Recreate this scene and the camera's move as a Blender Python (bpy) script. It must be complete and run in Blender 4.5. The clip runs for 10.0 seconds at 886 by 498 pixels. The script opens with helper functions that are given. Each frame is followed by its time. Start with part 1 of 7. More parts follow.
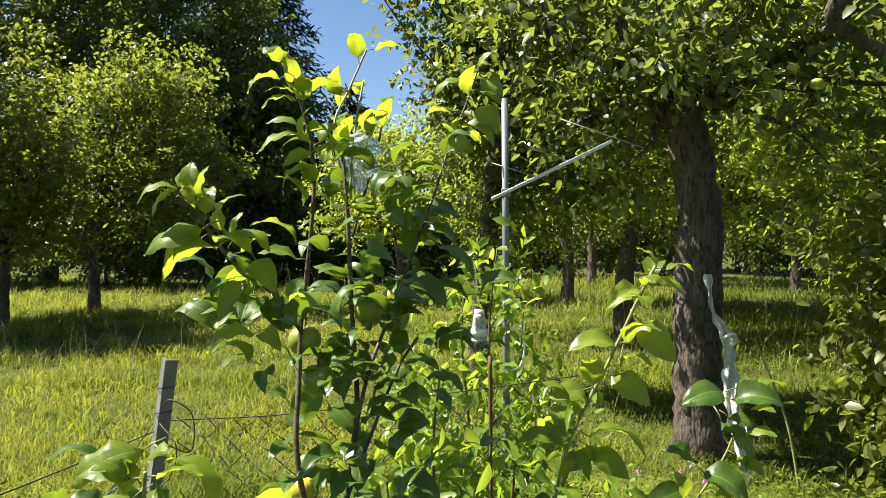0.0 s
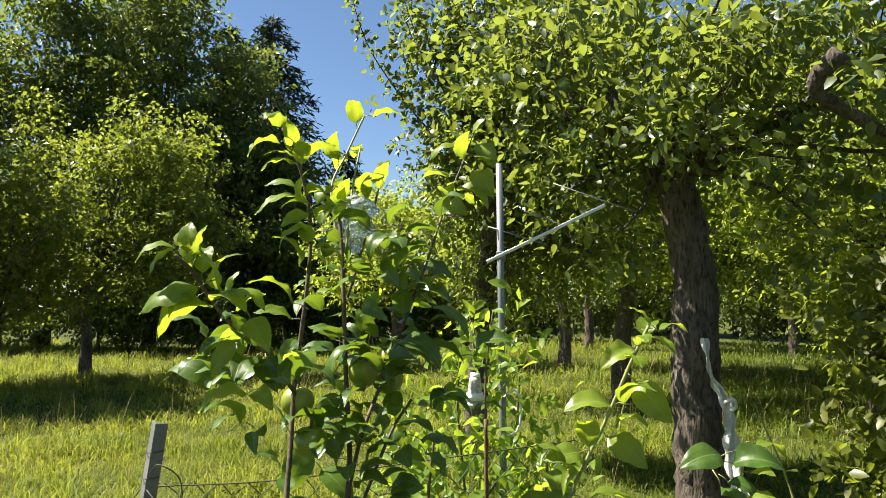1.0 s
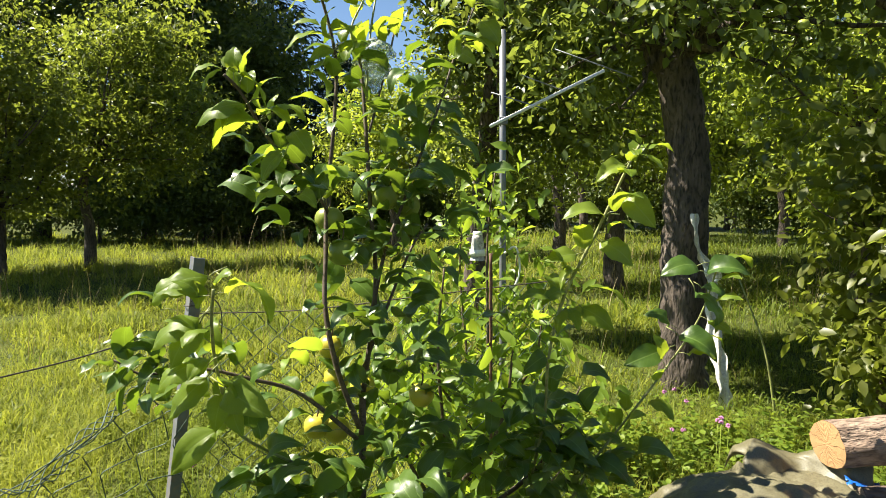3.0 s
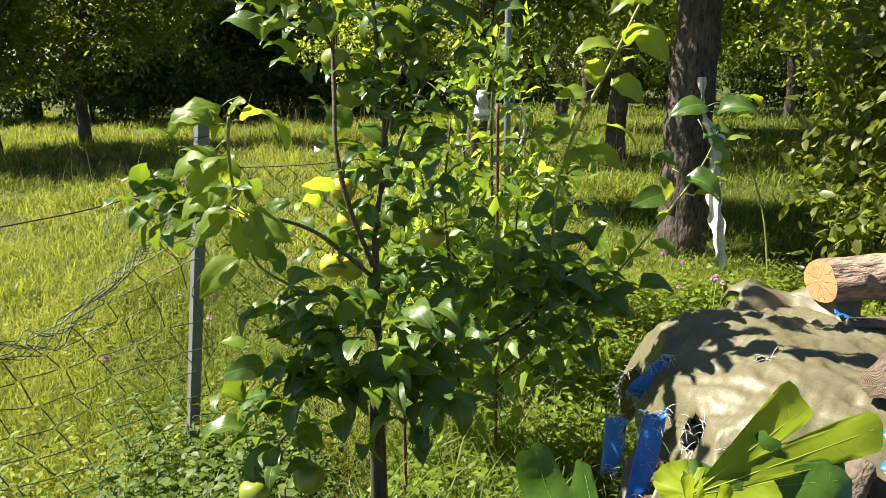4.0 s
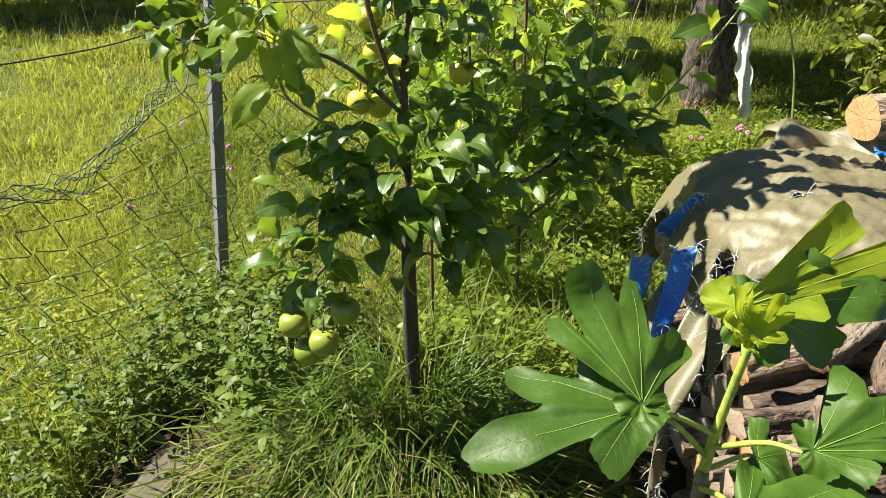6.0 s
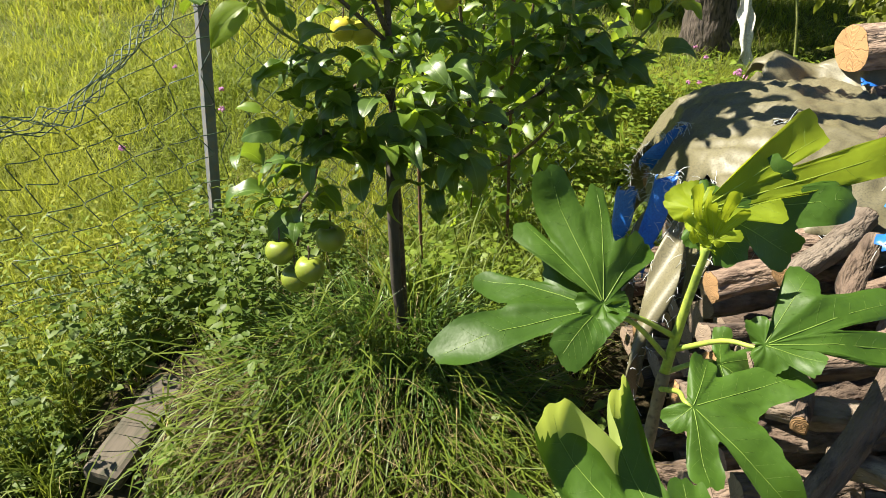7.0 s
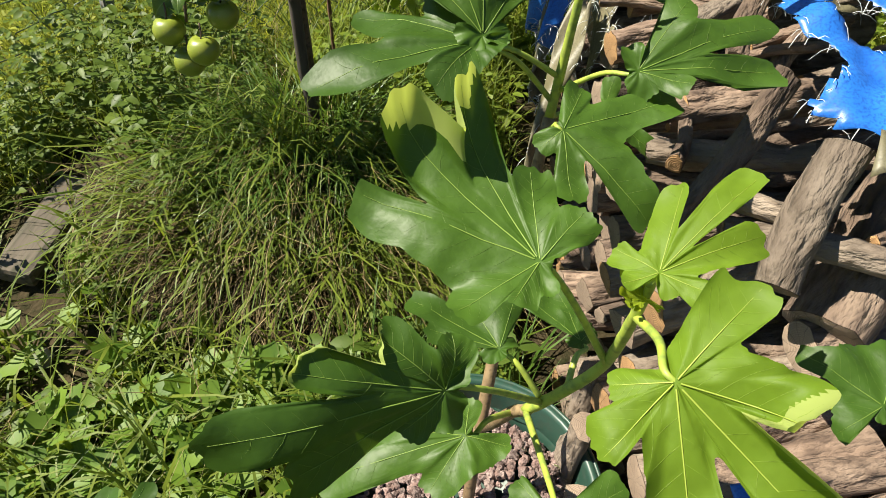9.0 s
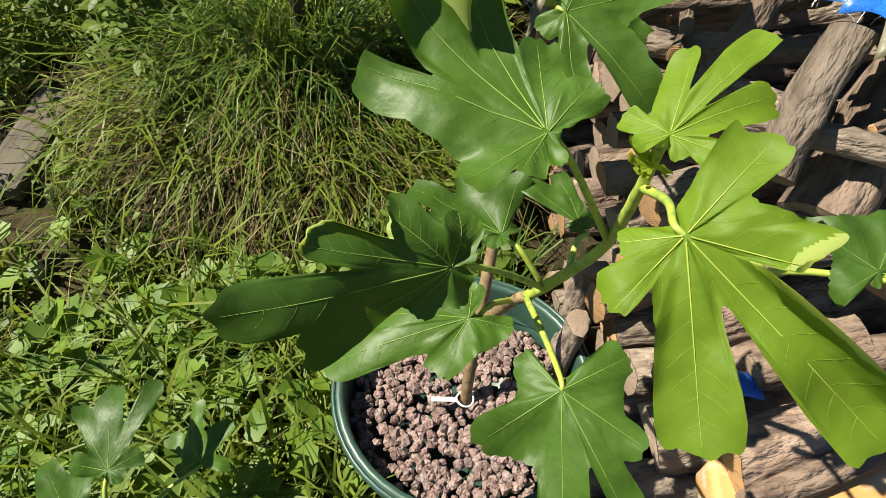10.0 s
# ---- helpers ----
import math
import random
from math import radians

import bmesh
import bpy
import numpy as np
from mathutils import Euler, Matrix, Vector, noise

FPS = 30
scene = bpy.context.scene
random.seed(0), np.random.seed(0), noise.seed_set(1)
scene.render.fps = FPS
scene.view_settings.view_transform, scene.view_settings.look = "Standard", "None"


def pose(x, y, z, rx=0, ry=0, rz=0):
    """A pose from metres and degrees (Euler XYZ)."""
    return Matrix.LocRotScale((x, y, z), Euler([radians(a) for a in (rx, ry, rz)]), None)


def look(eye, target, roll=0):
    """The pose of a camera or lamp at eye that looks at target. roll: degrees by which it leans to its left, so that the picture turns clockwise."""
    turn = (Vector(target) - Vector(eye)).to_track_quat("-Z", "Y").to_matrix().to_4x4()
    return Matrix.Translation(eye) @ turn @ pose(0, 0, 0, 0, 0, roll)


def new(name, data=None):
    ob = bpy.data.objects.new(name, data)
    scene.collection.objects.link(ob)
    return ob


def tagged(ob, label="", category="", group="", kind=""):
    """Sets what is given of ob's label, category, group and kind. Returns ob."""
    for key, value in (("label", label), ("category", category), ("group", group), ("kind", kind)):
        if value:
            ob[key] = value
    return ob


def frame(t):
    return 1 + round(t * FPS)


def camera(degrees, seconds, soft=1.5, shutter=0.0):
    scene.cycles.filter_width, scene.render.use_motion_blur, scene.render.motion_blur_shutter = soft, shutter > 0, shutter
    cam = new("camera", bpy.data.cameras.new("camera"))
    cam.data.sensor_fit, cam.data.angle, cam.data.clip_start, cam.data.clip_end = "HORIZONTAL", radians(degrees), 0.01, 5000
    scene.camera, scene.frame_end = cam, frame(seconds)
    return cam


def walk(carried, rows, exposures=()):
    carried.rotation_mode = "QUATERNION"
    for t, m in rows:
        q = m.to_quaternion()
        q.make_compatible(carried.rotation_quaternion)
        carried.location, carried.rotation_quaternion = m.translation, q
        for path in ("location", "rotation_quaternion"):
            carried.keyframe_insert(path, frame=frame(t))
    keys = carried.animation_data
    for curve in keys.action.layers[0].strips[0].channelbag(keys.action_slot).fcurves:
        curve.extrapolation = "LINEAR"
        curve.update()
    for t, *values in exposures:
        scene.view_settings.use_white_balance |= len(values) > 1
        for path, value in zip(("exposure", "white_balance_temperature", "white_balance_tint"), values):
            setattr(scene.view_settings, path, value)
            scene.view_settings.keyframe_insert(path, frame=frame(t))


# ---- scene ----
cam = camera(68.5, 10.0, 0.9)
PATH = [
    (0, (0.155, 0.124, 1.694), (-0.066, 2.111, 1.637), 0.04),
    (0.5, (0.160, 0.113, 1.701), (-0.051, 2.100, 1.803), 0.13),
    (1, (0.160, 0.112, 1.685), (-0.050, 2.096, 1.826), 0.13),
    (1.5, (0.149, 0.138, 1.645), (-0.054, 2.122, 1.784), 0.13),
    (2, (0.147, 0.061, 1.599), (-0.055, 2.046, 1.737), 0.03),
    (2.5, (0.133, -0.014, 1.569), (-0.061, 1.976, 1.631), 0.02),
    (2.7, (0.136, -0.032, 1.552), (-0.061, 1.958, 1.515), 0.32),
    (3.8, (0.124, -0.100, 1.476), (-0.063, 1.839, 1.021), -0.51),
    (4, (0.115, -0.094, 1.452), (-0.072, 1.824, 0.918), -0.43),
    (4.5, (0.085, -0.089, 1.421), (-0.100, 1.761, 0.684), -0.57),
    (5, (0.071, -0.092, 1.409), (-0.115, 1.706, 0.555), -0.80),
    (6.3, (0.062, -0.110, 1.392), (-0.142, 1.639, 0.444), -1.01),
    (6.5, (0.061, -0.122, 1.387), (-0.144, 1.615, 0.417), -1.02),
    (7, (0.110, -0.145, 1.347), (-0.093, 1.552, 0.309), -1.04),
    (7.5, (0.143, -0.160, 1.323), (-0.048, 1.464, 0.172), -1.11),
    (8, (0.173, -0.174, 1.300), (0.025, 1.382, 0.053), -0.71),
    (8.5, (0.194, -0.188, 1.265), (0.113, 1.291, -0.080), 0.24),
    (9, (0.194, -0.205, 1.247), (0.177, 1.195, -0.181), 1.27),
    (9.5, (0.185, -0.226, 1.231), (0.204, 1.101, -0.266), 2.02),
    (10, (0.178, -0.239, 1.217), (0.209, 0.998, -0.354), 2.26),
]
walk(cam, [(t, look(eye, target, roll)) for t, eye, target, roll in PATH], ((0, 1.76), (2.5, 1.76), (5, 1.82), (7, 1.74), (8.5, 1.47), (10, 1.35)))

# ---- light ----
SUN_TO = Vector((-0.60, 0.06, 0.80)).normalized()
world = bpy.data.worlds.new("world")
scene.world = world
world.use_nodes = True
wn, wl = world.node_tree.nodes, world.node_tree.links
sky = wn.new("ShaderNodeTexSky")
sky.sky_type, sky.sun_disc = "NISHITA", False
sky.sun_elevation = math.asin(SUN_TO.z)
sky.sun_rotation = math.atan2(SUN_TO.x, SUN_TO.y)
sky.air_density, sky.dust_density, sky.ozone_density = 1.0, 0.0, 4.0
wn["Background"].inputs["Strength"].default_value = 0.043
wl.new(sky.outputs["Color"], wn["Background"].inputs["Color"])
sun = new("sun", bpy.data.lights.new("sun", "SUN"))
sun.data.energy, sun.data.angle, sun.data.color = 5.0, radians(0.53), (1.0, 0.93, 0.77)
sun.matrix_world = SUN_TO.to_track_quat("Z", "Y").to_matrix().to_4x4()


# ---- materials ----
def blank(name):
    m = bpy.data.materials.new(name)
    m.use_nodes = True
    n, l = m.node_tree.nodes, m.node_tree.links
    return m, n, l, n["Principled BSDF"]


def put(sock, value):
    sock.default_value = value


def mix(n, l, fac, a, b, how="MIX"):
    """A colour mix; fac, a and b may be sockets or values."""
    x = n.new("ShaderNodeMix")
    x.data_type, x.blend_type = "RGBA", how
    for s, v in ((x.inputs[0], fac), (x.inputs[6], a), (x.inputs[7], b)):
        if isinstance(v, bpy.types.NodeSocket):
            l.new(v, s)
        else:
            s.default_value = v if isinstance(v, float) else (*v, 1)
    return x.outputs[2]


def calc(n, l, op, a, b=None, clamp=False):
    x = n.new("ShaderNodeMath")
    x.operation, x.use_clamp = op, clamp
    for s, v in zip(x.inputs, (a, b)):
        if v is None:
            continue
        if isinstance(v, bpy.types.NodeSocket):
            l.new(v, s)
        else:
            s.default_value = v
    return x.outputs[0]


def ramp(n, l, v, lo, hi):
    x = n.new("ShaderNodeMapRange")
    x.interpolation_type = "SMOOTHSTEP"
    l.new(v, x.inputs[0])
    x.inputs[1].default_value, x.inputs[2].default_value = lo, hi
    return x.outputs[0]


def noise_tex(n, l, scale, detail=4.0, stretch=None, coords="Object"):
    t = n.new("ShaderNodeTexCoord")
    x = n.new("ShaderNodeTexNoise")
    x.inputs["Scale"].default_value, x.inputs["Detail"].default_value = scale, detail
    if stretch:
        mp = n.new("ShaderNodeMapping")
        mp.inputs["Scale"].default_value = stretch
        l.new(t.outputs[coords], mp.inputs[0])
        l.new(mp.outputs[0], x.inputs["Vector"])
    else:
        l.new(t.outputs[coords], x.inputs["Vector"])
    return x.outputs["Fac"]


def bumped(n, l, bsdf, height, strength, distance):
    b = n.new("ShaderNodeBump")
    b.inputs["Strength"].default_value, b.inputs["Distance"].default_value = strength, distance
    l.new(height, b.inputs["Height"])
    l.new(b.outputs[0], bsdf.inputs["Normal"])


def surf(name, c1, c2, scale, rough=0.7, fine=None, bump=0.3, dist=0.004, metal=0.0, vary=0.0, stretch=None, c3=None, by="object"):
    """A surface of two colours in blotches, finer grain, relief, and some variation from piece to piece."""
    m, n, l, b = blank(name)
    big = ramp(n, l, noise_tex(n, l, scale, 5.0, stretch), 0.35, 0.65)
    small = noise_tex(n, l, fine or scale * 7, 6.0, stretch)
    col = mix(n, l, big, c1, c2)
    col = mix(n, l, ramp(n, l, small, 0.42, 0.72), col, c3 or tuple(v * 0.55 for v in c1))
    if vary:
        if by == "object":
            r = n.new("ShaderNodeObjectInfo").outputs["Random"]
        else:
            r = n.new("ShaderNodeNewGeometry").outputs["Random Per Island"]
        hs = n.new("ShaderNodeHueSaturation")
        l.new(calc(n, l, "ADD", calc(n, l, "MULTIPLY", r, vary), 1 - vary / 2), hs.inputs["Value"])
        l.new(col, hs.inputs["Color"])
        col = hs.outputs[0]
    l.new(col, b.inputs["Base Color"])
    put(b.inputs["Metallic"], metal)
    l.new(calc(n, l, "ADD", calc(n, l, "MULTIPLY", small, 0.25), rough - 0.12, True), b.inputs["Roughness"])
    if bump:
        bumped(n, l, b, small, bump, dist)
    return m


def leafy(name, dark, light, glow, share=0.4, rough=0.42, by="island", veins=0, vein_col=None, spot=0.0, gloss=0.4, cloudy=0.0, vary=0.0, patch=None):
    """Leaf: gloss on top of a body that lets light through. veins: pairs of side veins along the blade's UV."""
    m, n, l, b = blank(name)
    r = n.new("ShaderNodeNewGeometry").outputs["Random Per Island"] if by == "island" else n.new("ShaderNodeObjectInfo").outputs["Random"]
    col = mix(n, l, r, dark, light)
    thru = mix(n, l, r, tuple(v * 0.8 for v in glow), glow)
    blot = noise_tex(n, l, 14.0 if by == "island" else 3.0, 3.0)
    col = mix(n, l, calc(n, l, "MULTIPLY", ramp(n, l, blot, 0.4, 0.75), 0.45), col, tuple(v * 1.5 for v in light))
    if spot:
        sp = ramp(n, l, noise_tex(n, l, 26.0, 2.0), 0.70, 0.78)
        col = mix(n, l, calc(n, l, "MULTIPLY", sp, spot), col, (0.10, 0.055, 0.02))
    if patch:
        wide = ramp(n, l, noise_tex(n, l, 0.9, 5.0), 0.42, 0.62)
        col = mix(n, l, calc(n, l, "MULTIPLY", wide, 0.8), col, patch)
        thru = mix(n, l, calc(n, l, "MULTIPLY", wide, 0.6), thru, tuple(v * 2.2 for v in patch))
    if cloudy:
        fine = noise_tex(n, l, 90.0, 5.0)
        col = mix(n, l, calc(n, l, "MULTIPLY", ramp(n, l, fine, 0.35, 0.75), cloudy), col, tuple(v * 0.62 for v in dark))
        bumped(n, l, b, calc(n, l, "ADD", fine, calc(n, l, "MULTIPLY", noise_tex(n, l, 28.0, 3.0), 2.0)), 0.22, 0.003)
    if vary:
        hs = n.new("ShaderNodeHueSaturation")
        rv = n.new("ShaderNodeObjectInfo").outputs["Random"]
        l.new(calc(n, l, "ADD", calc(n, l, "MULTIPLY", rv, vary), 1 - vary / 2), hs.inputs["Value"])
        l.new(calc(n, l, "ADD", calc(n, l, "MULTIPLY", rv, -0.05), 0.52), hs.inputs["Hue"])
        l.new(col, hs.inputs["Color"])
        col = hs.outputs[0]
    if veins:
        uv = n.new("ShaderNodeUVMap")
        sep = n.new("ShaderNodeSeparateXYZ")
        l.new(uv.outputs[0], sep.inputs[0])
        u = calc(n, l, "ABSOLUTE", calc(n, l, "SUBTRACT", sep.outputs[0], 0.5))
        rib = calc(n, l, "SUBTRACT", 1.0, ramp(n, l, u, 0.008, 0.03))
        w = calc(n, l, "SINE", calc(n, l, "MULTIPLY", calc(n, l, "SUBTRACT", sep.outputs[1], calc(n, l, "MULTIPLY", u, 0.55)), veins * 6.283))
        side = calc(n, l, "MULTIPLY", ramp(n, l, w, 0.9, 1.0), 0.22)
        lines = calc(n, l, "MAXIMUM", rib, side)
        vc = vein_col or tuple(min(1, v * 2.0) for v in light)
        col = mix(n, l, calc(n, l, "MULTIPLY", lines, 0.7), col, vc)
        h = calc(n, l, "ADD", calc(n, l, "MULTIPLY", lines, -0.6), calc(n, l, "MULTIPLY", noise_tex(n, l, 9.0, 3.0), 0.5))
        bumped(n, l, b, h, 0.22, 0.002)
    l.new(col, b.inputs["Base Color"])
    l.new(calc(n, l, "ADD", calc(n, l, "MULTIPLY", blot, 0.3), rough - 0.15), b.inputs["Roughness"])
    put(b.inputs["Specular IOR Level"], gloss)
    tr = n.new("ShaderNodeBsdfTranslucent")
    l.new(thru, tr.inputs["Color"])
    mx = n.new("ShaderNodeMixShader")
    put(mx.inputs[0], share)
    l.new(b.outputs[0], mx.inputs[1])
    l.new(tr.outputs[0], mx.inputs[2])
    l.new(mx.outputs[0], n["Material Output"].inputs["Surface"])
    return m


def ring_wood(name, pale, dark):
    """Sawn end grain: year rings, radial cracks, weathering."""
    m, n, l, b = blank(name)
    tc = n.new("ShaderNodeTexCoord")
    w = n.new("ShaderNodeTexWave")
    w.wave_type, w.rings_direction = "RINGS", "Z"
    for k, v in (("Scale", 110.0), ("Distortion", 1.6), ("Detail", 3.0), ("Detail Scale", 1.2)):
        put(w.inputs[k], v)
    l.new(tc.outputs["Object"], w.inputs["Vector"])
    g = n.new("ShaderNodeTexGradient")
    g.gradient_type = "RADIAL"
    l.new(tc.outputs["Object"], g.inputs["Vector"])
    spoke = calc(n, l, "SINE", calc(n, l, "ADD", calc(n, l, "MULTIPLY", g.outputs["Fac"], 6.283 * 11), calc(n, l, "MULTIPLY", noise_tex(n, l, 60.0, 3.0), 5.0)))
    crack = ramp(n, l, spoke, 0.93, 1.0)
    blot = ramp(n, l, noise_tex(n, l, 22.0, 4.0), 0.35, 0.7)
    col = mix(n, l, calc(n, l, "MULTIPLY", w.outputs["Fac"], 0.55), pale, dark)
    col = mix(n, l, calc(n, l, "MULTIPLY", blot, 0.5), col, tuple(v * 0.6 for v in pale))
    col = mix(n, l, calc(n, l, "MULTIPLY", crack, 0.55), col, tuple(v * 0.35 for v in dark))
    hs = n.new("ShaderNodeHueSaturation")
    l.new(calc(n, l, "ADD", calc(n, l, "MULTIPLY", n.new("ShaderNodeObjectInfo").outputs["Random"], 0.5), 0.75), hs.inputs["Value"])
    l.new(col, hs.inputs["Color"])
    l.new(hs.outputs[0], b.inputs["Base Color"])
    put(b.inputs["Roughness"], 0.82)
    bumped(n, l, b, calc(n, l, "SUBTRACT", w.outputs["Fac"], calc(n, l, "MULTIPLY", crack, 2.0)), 0.35, 0.002)
    return m


